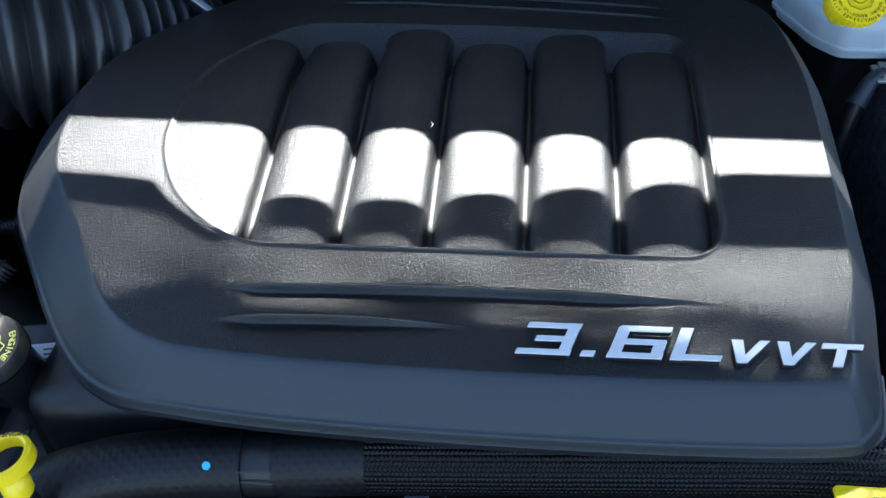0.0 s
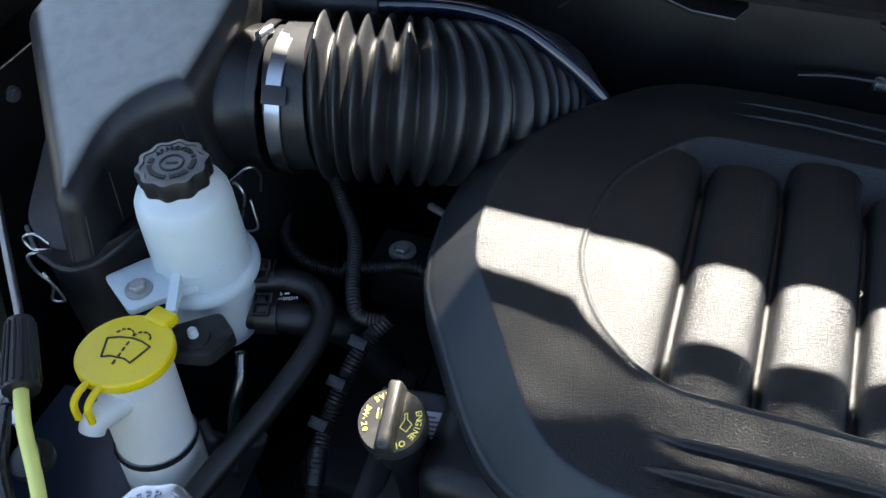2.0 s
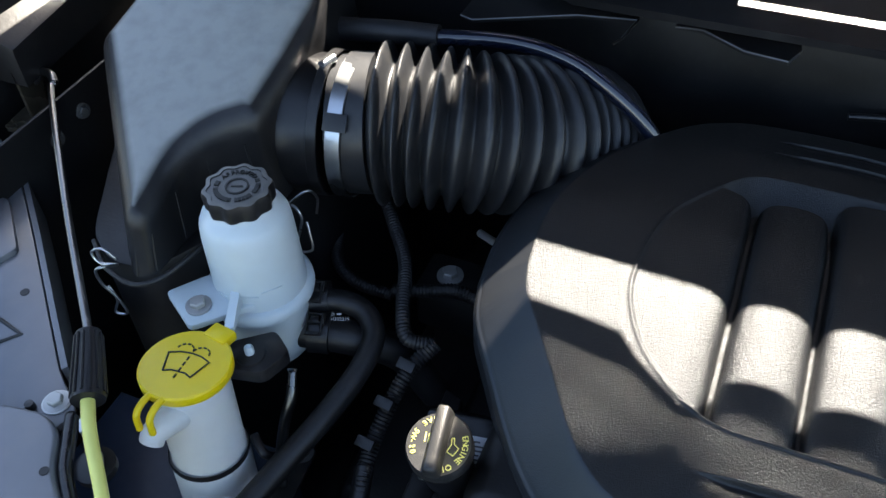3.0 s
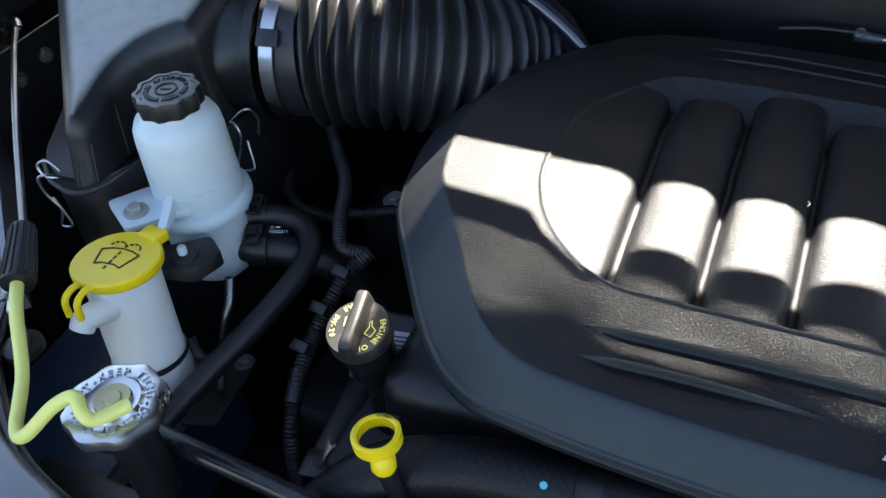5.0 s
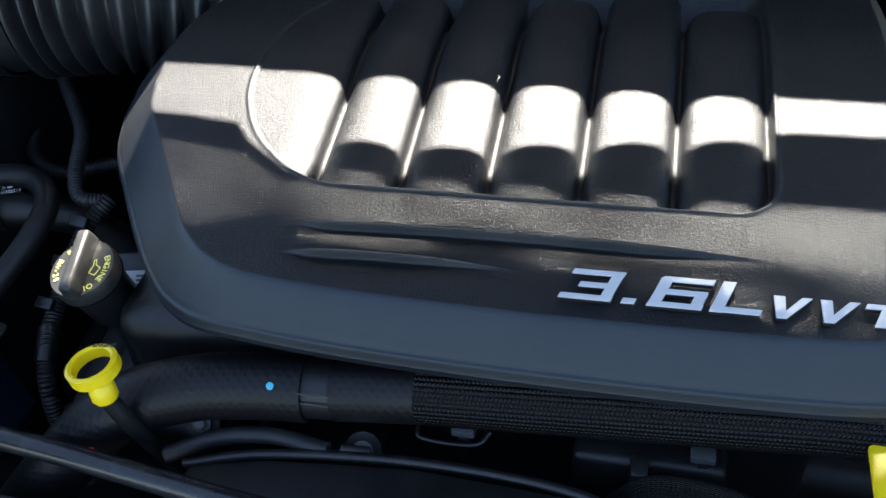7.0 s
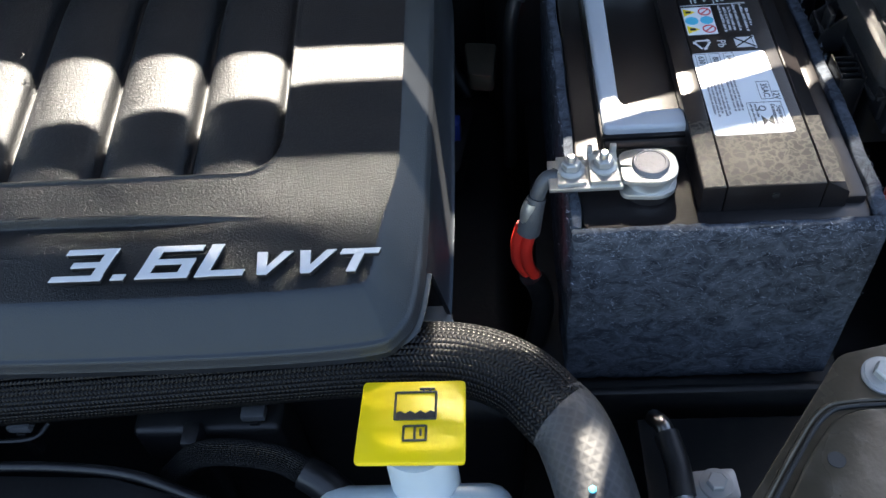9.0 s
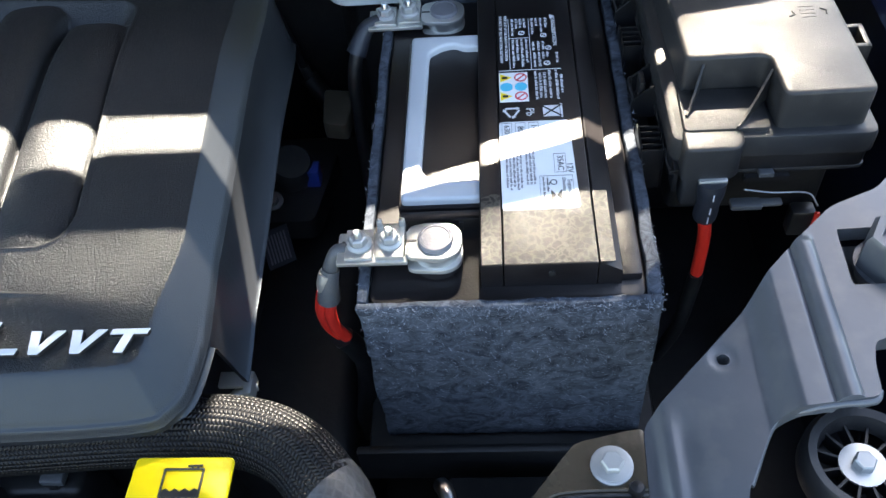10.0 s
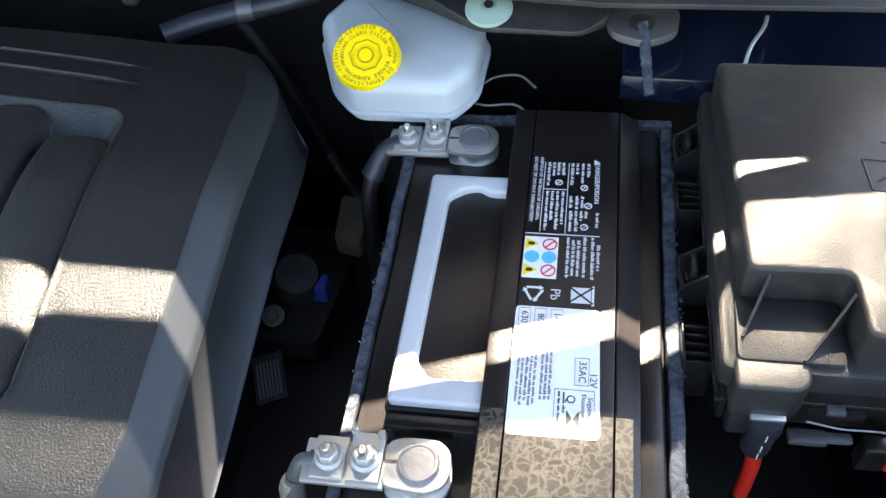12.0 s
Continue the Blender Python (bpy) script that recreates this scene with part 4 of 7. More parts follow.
build_felt()
tray = thing("battery_tray", (0.487, 0.575, 0.74), "black plastic battery tray", "battery tray")
part("base", box(0.375, 0.600, 0.390, 0.755, 0.750, 0.7645, 0.003), M_DEEP, tray)
part("lip", box(0.370, 0.605, 0.384, 0.392, 0.745, 0.790, 0.003), M_DEEP, tray)
part("leg", box(0.42, 0.55, 0.45, 0.70, 0.52, 0.750, 0.003), M_DEEP, tray)


# ---- fuse box ----
def build_fuse_box():
    f = thing("fuse_box", (0.667, 0.62, 0.85), "grey-black fuse box with a stepped lid", "fuse box")
    top = rounded([(0.6050, 0.7320), (0.7150, 0.7320), (0.7220, 0.6500), (0.7260, 0.5200), (0.6680, 0.5190), (0.6660, 0.5590), (0.6120, 0.5580)], 0.006, 3)
    part("lid", slab(top, 0.970, 1.0080, 0.0028, steps=3), M_BOX, f)
    skirt = rounded([(0.5990, 0.7380), (0.7220, 0.7380), (0.7300, 0.6500), (0.7340, 0.5120), (0.6000, 0.5120)], 0.008, 3)
    part("rim", slab(skirt, 0.9605, 0.9780, 0.003), M_BOX, f)
    part("lower_rim", slab([(0.667 + (x - 0.667) * 0.97, 0.625 + (y - 0.625) * 0.985) for x, y in skirt], 0.9440, 0.9600, 0.002), M_BLACK, f)
    part("pocket_floor", slab(rounded([(0.6080, 0.5170), (0.6640, 0.5170), (0.6640, 0.5580), (0.6090, 0.5580)], 0.004), 0.976, 0.9815, 0.001), M_BOX, f)
    for a, b, low_end, high_end in (((0.6110, 0.5300), (0.6240, 0.5580), 0.0020, 0.0215), ((0.6420, 0.5170), (0.6662, 0.5470), 0.0020, 0.0235)):
        # thin webs with a hollow upper edge
        a, b = Vector(a), Vector(b)
        side, web = Vector((-(b - a).y, (b - a).x)).normalized() * 0.0008, bmesh.new()
        rows = []
        for i in range(9):
            t = i / 8
            p = a.lerp(b, t)
            top_z = 0.9815 + low_end + (high_end - low_end) * t ** 1.5
            rows.append([web.verts.new((p.x + k * side.x, p.y + k * side.y, z)) for k, z in ((-1, 0.979), (1, 0.979), (1, top_z), (-1, top_z))])
        for p, q in zip(rows, rows[1:]):
            for i in range(4):
                web.faces.new((p[i], p[(i + 1) % 4], q[(i + 1) % 4], q[i]))
        web.faces.new(rows[0][::-1]), web.faces.new(rows[-1])
        bmesh.ops.recalc_face_normals(web, faces=web.faces)
        part("web", web, M_BOX, f)
    part("ledge", slab([(0.667 + (x - 0.667) * 0.985, 0.625 + (y - 0.625) * 0.990) for x, y in skirt], 0.9440, 0.9468, 0.0008), M_BOX, f)
    part("body", slab(rounded([(0.6080, 0.7300), (0.7150, 0.7300), (0.7200, 0.5320), (0.6080, 0.5320)], 0.008, 3), 0.89, 0.945), M_DEEP, f)
    part("nose", merged(slab(rounded([(0.6065, 0.5000), (0.6400, 0.5000), (0.6460, 0.5065), (0.6460, 0.5200), (0.6065, 0.5200)], 0.004, 3), 0.952, 0.9800, 0.0025, steps=3),
                        slab(rounded([(0.6090, 0.5020), (0.6385, 0.5020), (0.6420, 0.5220), (0.6090, 0.5220)], 0.003, 3), 0.926, 0.9530, 0.001)), M_BOX, f)
    part("nose_slot", merged(box(0.6030, 0.6062, 0.5060, 0.5190, 0.935, 0.956, 0.0006), box(0.5995, 0.6062, 0.5060, 0.5085, 0.952, 0.955, 0.0005)), M_BLACK, f)
    for y, dx in ((0.700, 0.0), (0.590, 0.0)):
        # latch with two gussets and a bent bar
        for piece in [slab([(0.584 + dx, y + k), (0.602, y + k), (0.602, y + k + 0.0022), (0.584 + dx, y + k + 0.0022)], 0.934, lambda px, py: 0.950 + (px - 0.584) * 0.9) for k in (-0.006, 0.018)]:
            part("latch_gusset", piece, M_BLACK, f)
        part("latch_bar", merged(tube([(0.586 + dx, y - 0.006, 0.950), (0.584 + dx, y + 0.006, 0.953), (0.586 + dx, y + 0.020, 0.951)], 0.0016, 8), box(0.590, 0.594, y, y + 0.014, 0.936, 0.962, 0.001), box(0.588, 0.602, y + 0.004, y + 0.010, 0.944, 0.947, 0.0006)), M_BLACK, f)
    for y in (0.538, 0.655):
        # open-topped terminal pocket with thin partitions
        walls = [box(0.584, 0.5856, y - 0.006, y + 0.020, 0.912, 0.952, 0.0005), box(0.600, 0.6016, y - 0.006, y + 0.020, 0.912, 0.952, 0.0005)]
        walls += [box(0.5856, 0.600, y + k, y + k + 0.0016, 0.912, 0.950, 0.0004) for k in (-0.006, 0.0, 0.0065, 0.0125, 0.0184)] + [box(0.5856, 0.600, y - 0.005, y + 0.019, 0.912, 0.916)]
        for piece in walls:
            part("pocket_wall", piece, M_BLACK, f)
    for y in (0.585, 0.672):
        clip = merged(box(0.728, 0.745, y, y + 0.004, 0.965, 0.990, 0.001), box(0.728, 0.745, y + 0.022, y + 0.026, 0.965, 0.990, 0.001),
                      box(0.741, 0.745, y, y + 0.026, 0.965, 0.990, 0.001), box(0.728, 0.748, y - 0.004, y + 0.030, 0.960, 0.966, 0.001))
        part("clip", clip, M_DEEP, f)
    part("latch", box(0.661, 0.671, 0.507, 0.513, 0.9440, 0.9480, 0.0008), M_AIR, f, "grey latch")
    part("latch_bar", box(0.652, 0.682, 0.508, 0.512, 0.940, 0.944), M_BLACK, f)
    return f


fuse = build_fuse_box()


# ---- right-hand cables and brackets ----
def cable(name, points, radius, material, label, category="cable", group="", each=8, ripple=0, pitch=0):
    return solo(name, tube(points, radius, 12, each, ripple=ripple, pitch=pitch), material, label, category, group)


lead = thing("fuse_cable", (0.628, 0.503, 0.93), "red power cable with a dark shrink sleeve", "cable")
part("terminal", box(0.6185, 0.6375, 0.497, 0.508, 0.9490, 0.9530, 0.001), M_ZINC, lead)
part("sleeve", tube([(0.628, 0.500, 0.951), (0.628, 0.499, 0.935), (0.628, 0.501, 0.914)], lambda t: 0.0094 - 0.0016 * t + 0.0006 * math.sin(9 * t), 14), M_JOINT, lead)
part("sleeve_end", tube([(0.628, 0.5005, 0.917), (0.628, 0.501, 0.9135)], 0.0066, 14, smooth=False), M_AIR, lead)
for k, z in enumerate((0.944, 0.930, 0.920)):
    part("sleeve_print", box(0.6276, 0.6282, 0.4895 + 0.0006 * k, 0.4905 + 0.0006 * k, z - 0.003, z + 0.003), M_PRINT, lead)
part("jacket", tube([(0.628, 0.501, 0.915), (0.631, 0.500, 0.894), (0.632, 0.500, 0.858), (0.632, 0.501, 0.846)], 0.0048, 12), M_RED, lead)
# black length stands for the red jacket fading into shadow
part("loom", tube([(0.632, 0.500, 0.850), (0.632, 0.503, 0.82), (0.630, 0.51, 0.76), (0.62, 0.52, 0.70)], 0.0058, 12), M_DEEP, lead)

lead = thing("battery_cable", (0.375, 0.442, 0.93), "red battery cable pair with grey heat-shrink", "cable")
part("lug", tube([(0.386, 0.448, 0.954), (0.378, 0.447, 0.953), (0.373, 0.444, 0.945), (0.371, 0.443, 0.936)], 0.0050, 10, flat=0.8), M_AIR, lead)
part("shrink", tube([(0.372, 0.444, 0.940), (0.369, 0.441, 0.928), (0.366, 0.440, 0.912)], lambda t: 0.0060 + 0.0022 * t, 14), M_AIR, lead)
part("crimp", tube([(0.3700, 0.4430, 0.938), (0.3680, 0.4420, 0.930), (0.3665, 0.4410, 0.922)], lambda t: 0.0068 + 0.0010 * math.sin(3.1 * t), 14, flat=0.8), M_ZINC, lead, "pale bare crimp")
for dx, dy in ((-0.0030, 0.002), (0.0034, -0.001)):
    part("jacket", tube([(0.365 + dx, 0.440 + dy, 0.916), (0.361 + dx, 0.440 + dy, 0.896), (0.362 + dx, 0.441 + dy, 0.876), (0.369 + dx, 0.443 + dy, 0.858)], 0.0044, 12), M_RED, lead)
# black end put where the red pair fades into the dark
part("loom", tube([(0.367, 0.442, 0.862), (0.374, 0.446, 0.84), (0.376, 0.45, 0.80), (0.36, 0.45, 0.70)], 0.0085, 12), M_DEEP, lead)

lead = thing("ground_cable", (0.375, 0.70, 0.94), "black battery cable with grey sleeve", "cable")
part("shrink", tube([(0.388, 0.706, 0.947), (0.376, 0.700, 0.942), (0.366, 0.690, 0.925)], lambda t: 0.0055 + 0.0035 * t, 12), M_JOINT, lead)
part("jacket", tube([(0.368, 0.692, 0.930), (0.362, 0.684, 0.905), (0.360, 0.680, 0.860), (0.358, 0.670, 0.75)], 0.0062, 12), M_DEEP, lead)


def pressed(outline, height, xs, ys, lip=0.008, holes=(), cuts=()):
    """A pressed sheet: a height field trimmed to an outline, with round holes and cut-outs, its rim turned down."""
    gx, gy = np.meshgrid(np.array(xs), np.array(ys))
    d, nx, ny = inside_and_distance(gx, gy, outline)
    out = d < 0
    px, py = np.where(out, nx, gx), np.where(out, ny, gy)
    for poly in [[(cx + r * math.cos(math.tau * k / 24), cy + r * math.sin(math.tau * k / 24)) for k in range(24)] for cx, cy, r in holes] + list(cuts):
        e, ex, ey = inside_and_distance(px, py, poly)
        hit = (e > 0) & ~out
        px, py, out = np.where(hit, ex, px), np.where(hit, ey, py), out | hit
    z = height(px, py)
    keep = ~(out[:-1, :-1] & out[1:, :-1] & out[:-1, 1:] & out[1:, 1:])
    index = np.arange(gx.size).reshape(gx.shape)
    quads = np.stack([index[:-1, :-1][keep], index[:-1, 1:][keep], index[1:, 1:][keep], index[1:, :-1][keep]], 1)
    used, flat_index = np.unique(quads, return_inverse=True)
    data = bpy.data.meshes.new("pressed")
    data.from_pydata(np.stack([px.ravel(), py.ravel(), z.ravel()], 1)[used].tolist(), [], flat_index.reshape(quads.shape).tolist())
    data.validate()
    bm = bmesh.new()
    bm.from_mesh(data)
    bmesh.ops.remove_doubles(bm, verts=bm.verts, dist=0.0002)
    bmesh.ops.delete(bm, geom=[f for f in bm.faces if f.calc_area() < 1e-9], context="FACES")
    for drop in (0.0012, lip):
        got = bmesh.ops.extrude_edge_only(bm, edges=[e for e in bm.edges if len(e.link_faces) == 1])
        for v in got["geom"]:
            if isinstance(v, bmesh.types.BMVert):
                v.co.z -= drop
    bmesh.ops.recalc_face_normals(bm, faces=bm.faces)
    return bm


def bracket():
    """The grey headlamp bracket at a front corner of the bay: one pressed sheet with ramp, bead, hole and cut-out, a corner foot and bolts."""
    b = thing("headlamp_bracket", (0.62, 0.33, 0.9), "grey painted sheet-metal bracket at a corner of the bay", "bracket", "headlamp brackets")

    def lift(x, y):
        z = 0.9660 + 0.06 * (np.minimum(x, 0.620) - 0.61) + 0.0130 * ease((x - 0.6200) / 0.018) + 0.03 * (np.clip(x, 0.638, 0.70) - 0.638)
        z = z + 0.0042 * np.sqrt(np.clip(1 - ((x - 0.6600) / 0.0062) ** 2, 0, 1)) * ease((0.428 - y) / 0.012) - 0.0012 * np.exp(-((x - 0.6528) / 0.0012) ** 2)
        z = z - 0.0010 * np.exp(-((np.hypot(x - 0.605, y - 0.351) - 0.0048) / 0.002) ** 2)
        # the wing's front margin rolls down, and a shallow dish runs along it
        z = z - 0.007 * ease((0.5695 - x) / 0.009) - 0.0012 * np.exp(-((x - 0.577) / 0.005) ** 2) * ease((0.325 - y) / 0.02)
        return z - 0.012 * ease((0.640 - x) / 0.05) * ease((0.29 - y) / 0.10)
    outline = rounded([(0.558, 0.316), (0.618, 0.378), (0.638, 0.402), (0.659, 0.424), (0.683, 0.447), (0.714, 0.460), (0.734, 0.482), (0.745, 0.506), (0.860, 0.530), (0.860, 0.360),
                       (0.712, 0.366), (0.695, 0.352), (0.6815, 0.352), (0.677, 0.335), (0.676, 0.318), (0.655, 0.316), (0.6235, 0.312), (0.603, 0.274), (0.592, 0.160), (0.562, 0.160), (0.556, 0.270)][::-1], 0.006, 4)
    cut = [(0.6800, 0.3880), (0.8700, 0.3870), (0.8700, 0.4330), (0.6815, 0.4285)]
    xs = np.concatenate([np.arange(0.554, 0.612, 0.002), np.arange(0.612, 0.684, 0.0010), np.arange(0.684, 0.864, 0.003)])
    ys = np.arange(0.158, 0.534, 0.002)
    part("sheet", pressed(outline, lift, xs, ys, 0.010, [(0.605, 0.351, 0.0036), (0.722, 0.4500, 0.0036)], [cut]), M_PANEL, b, smooth=30)
    part("under_plate", slab([(0.575, 0.30), (0.62, 0.36), (0.70, 0.45), (0.86, 0.47), (0.86, 0.44), (0.70, 0.43), (0.66, 0.36), (0.60, 0.28)][::-1], 0.925, 0.930), M_INK, b)
    part("shelf", slab([(0.6790, 0.4310), (0.8600, 0.4345), (0.8600, 0.3850), (0.6790, 0.3860)][::-1], 0.9560, 0.9610), M_PANEL, b)
    part("shelf_seam", box(0.6802, 0.6840, 0.3885, 0.4285, 0.9610, 0.9622), M_INK, b)
    part("arch_rim", tube([(0.606, 0.280, 0.9600), (0.6235, 0.3120, 0.9650), (0.640, 0.3150, 0.9735), (0.657, 0.3160, 0.9770), (0.672, 0.3170, 0.9770), (0.6765, 0.3230, 0.9765)], 0.0022, 10), M_PANEL, b)
    # the corner foot, a little lower, with its bolt and a rounded pad in front
    foot = rounded([(0.440, 0.205), (0.460, 0.231), (0.5205, 0.308), (0.558, 0.3165), (0.561, 0.300), (0.565, 0.16), (0.43, 0.16)][::-1], 0.005, 3)
    part("foot", slab(foot, 0.948, 0.9550, 0.001), M_FOOT, b, "brownish shiny corner foot")
    pad = [(0.456, 0.200), (0.491, 0.251), (0.507, 0.2695), (0.520, 0.2745), (0.550, 0.2750), (0.558, 0.264), (0.560, 0.168), (0.446, 0.168)][::-1]
    part("pad", slab(rounded(pad, 0.010, 5), 0.953, 0.9590, 0.002, steps=3), M_FOOT, b)
    part("pad_hole", lathe([(0.0042, 0.0), (0.0042, 0.0005)], (0.502, 0.247, 0.9589), steps=20), M_INK, b)
    for k, m in ((0.0022, M_INK), (0.0050, M_FOOT)):
        line = [(0.452 - k, 0.2000 + k * 0.5), (0.490 - k, 0.2520 + k * 0.6), (0.506 - k * 0.6, 0.2705 + k), (0.520, 0.2752 + k), (0.556, 0.2757 + k)]
        part("pad_seam", tube([(x, y, 0.9552) for x, y in line], 0.0013, 8), m, b)
    bolt(b, (0.5390, 0.2940, 0.9562), r=0.0062)
    part("big_washer", lathe([(0.0112, 0), (0.0112, 0.0012), (0.0105, 0.0016), (0.006, 0.0017)], (0.5390, 0.2940, 0.9551), steps=28), M_HEAD, b)
    part("clip_pin", lathe([(0.0042, 0), (0.0042, 0.004), (0.0034, 0.0062), (0, 0.0066)], (0.5500, 0.2800, 0.9550), steps=14, close=False), M_BLACK, b)
    return b


M_FOOT = stuff("brown-tinted shiny steel", (0.062, 0.052, 0.037), 0.26, 0.5, vary=0.3, wear=0.25, grain=0.2)
right = bracket()


def left_bracket():
    """The grey bracket at the other corner: a broad plate with a hole, and a rounded panel with a rubber edge in front of it."""
    b = thing("headlamp_bracket", (-0.62, 0.33, 0.9), "broad grey painted bracket with rounded front panel", "bracket", "headlamp brackets")
    plate = rounded([(-0.860, 0.560), (-0.830, 0.545), (-0.772, 0.508), (-0.690, 0.436), (-0.606, 0.360), (-0.568, 0.326), (-0.530, 0.300), (-0.545, 0.250), (-0.860, 0.250)][::-1], 0.006, 3)
    part("plate", slab(plate, 0.944, 0.9500, 0.001), M_PALE, b)
    part("edge", slab([(-0.772, 0.510), (-0.690, 0.438), (-0.606, 0.362), (-0.568, 0.328), (-0.565, 0.332), (-0.603, 0.366), (-0.687, 0.442), (-0.769, 0.514)][::-1], 0.900, 0.9495), M_PALE, b)
    part("raised_step", slab(rounded([(-0.860, 0.470), (-0.745, 0.468), (-0.690, 0.418), (-0.700, 0.395), (-0.860, 0.395)][::-1], 0.006, 3), 0.9495, 0.9560, 0.002), M_PALE, b)
    part("hole_shade", lathe([(0.0040, 0.0), (0.0040, 0.0005)], (-0.652, 0.382, 0.9501), steps=20), M_INK, b)
    frame_line = [(-0.700, 0.352), (-0.648, 0.350), (-0.622, 0.344), (-0.634, 0.330), (-0.690, 0.318)]
    part("frame_rib", tube([(x, y, 0.9505) for x, y in frame_line], 0.0018, 8, smooth=False), M_BLACK, b)
    pad = rounded([(-0.575, 0.284), (-0.545, 0.288), (-0.524, 0.278), (-0.508, 0.252), (-0.474, 0.224), (-0.436, 0.198), (-0.400, 0.184), (-0.360, 0.174), (-0.360, 0.04), (-0.700, 0.04), (-0.700, 0.25)][::-1], 0.010, 4)
    part("panel", slab(pad, 0.9505, 0.9585, 0.004, steps=3), M_PALE, b)
    part("hole_shade", lathe([(0.0036, 0.0), (0.0036, 0.0005)], (-0.512, 0.2480, 0.9586), steps=20), M_INK, b)
    bolt(b, (-0.5490, 0.3010, 0.9515), r=0.0062)
    part("big_washer", lathe([(0.0112, 0), (0.0112, 0.0012), (0.0105, 0.0016), (0.006, 0.0017)], (-0.5490, 0.3010, 0.9503), steps=28), M_ZINC, b)
    part("clip_pin", lathe([(0.0040, 0), (0.0035, 0.006), (0, 0.0065)], (-0.5640, 0.2900, 0.9505), steps=12, close=False), M_BLACK, b)
    return b


left = left_bracket()
nut = thing("adjuster_nut", (0.705, 0.408, 0.96), "large hexagonal adjuster nut on a threaded sleeve", "nut")
part("hexagon", lathe([(0.020, 0.0), (0.020, 0.022), (0.0175, 0.026), (0.0125, 0.026), (0.0115, 0.020), (0.0, 0.020)], (0.709, 0.408, 0.972), (0, 0, 1), 6, close=False), M_PANEL, nut)
part("sleeve", lathe([(0.017, 0.0), (0.017, 0.012), (0.0205, 0.013), (0.0205, 0.016)], (0.709, 0.408, 0.9565), steps=32), M_PANEL, nut)
part("bore", lathe([(0.0075, 0.0), (0.0075, 0.0006)], (0.709, 0.408, 0.9925), steps=24), M_INK, nut)
mount = thing("rubber_mount", (0.669, 0.297, 0.93), "round black rubber radiator mount with bolt and washer", "rubber mount")
part("ring", lathe([(0.0215, 0.0), (0.0300, 0.0), (0.0318, 0.006), (0.0318, 0.018), (0.0290, 0.0225), (0.0245, 0.0215), (0.0235, 0.016), (0.0220, 0.010)], (0.669, 0.296, 0.934), steps=48, close=False), M_RUBBER, mount)
for k in range(12):
    part("fin", box(0.008, 0.0235, -0.0007, 0.0007, 0, 0.010, m=Matrix.Translation((0.669, 0.296, 0.938)) @ pose(0, 0, 0, 0, 0, 30 * k + 8)), M_DEEP, mount)
part("core", lathe([(0.0105, 0.0), (0.0105, 0.012)], (0.669, 0.296, 0.934), steps=24), M_RUBBER, mount)
part("floor", lathe([(0.0220, 0.0), (0.0220, 0.002)], (0.669, 0.296, 0.932), steps=24), M_INK, mount)
part("washer", lathe([(0.0122, 0.0), (0.0122, 0.0016), (0.0060, 0.0020)], (0.669, 0.296, 0.9465), steps=32), M_ZINC, mount)
bolt(mount, (0.669, 0.296, 0.9485), r=0.0058, washer=False)


# ---- brake fluid tank ----
def build_brake_tank():
    t = thing("brake_fluid_tank", (0.38, 0.75, 0.9), "milky brake fluid tank with yellow screw cap", "fluid tank")
    shape = rounded([(0.311, 0.800), (0.333, 0.743), (0.352, 0.7215), (0.424, 0.7220), (0.440, 0.744), (0.443, 0.80), (0.42, 0.84), (0.33, 0.84)], 0.008, 4)
    part("upper", slab(shape, 0.9620, 0.9890, 0.012, steps=4), M_HAZY, t)
    grown = [(0.378 + (x - 0.378) * 1.05, 0.775 + (y - 0.775) * 1.05) for x, y in shape]
    part("seam", slab(grown, 0.9585, 0.9620, 0.001), M_HAZY, t)
    inner = [(0.378 + (x - 0.378) * 0.97, 0.775 + (y - 0.775) * 0.97) for x, y in shape]
    part("lower", slab(inner, 0.9505, 0.9585), M_HAZY, t)
    part("base", slab([(0.378 + (x - 0.378) * 0.6, 0.785 + (y - 0.785) * 0.6) for x, y in shape], 0.70, 0.9505), M_DEEP, t, "black master cylinder below")
    cap = part("cap", lathe([(0.0245, 0), (0.0245, 0.012), (0.0234, 0.0145), (0.010, 0.0150), (0.009, 0.0135), (0.006, 0.0135), (0.005, 0.0155), (0, 0.0155)],
                            (0.361, 0.748, 0.985), (0.06, -0.50, 0.86), 72, 36, 0.0008, close=False), M_YELLOW, t, "yellow screw cap with a ring of raised print")
    return t


brake = build_brake_tank()


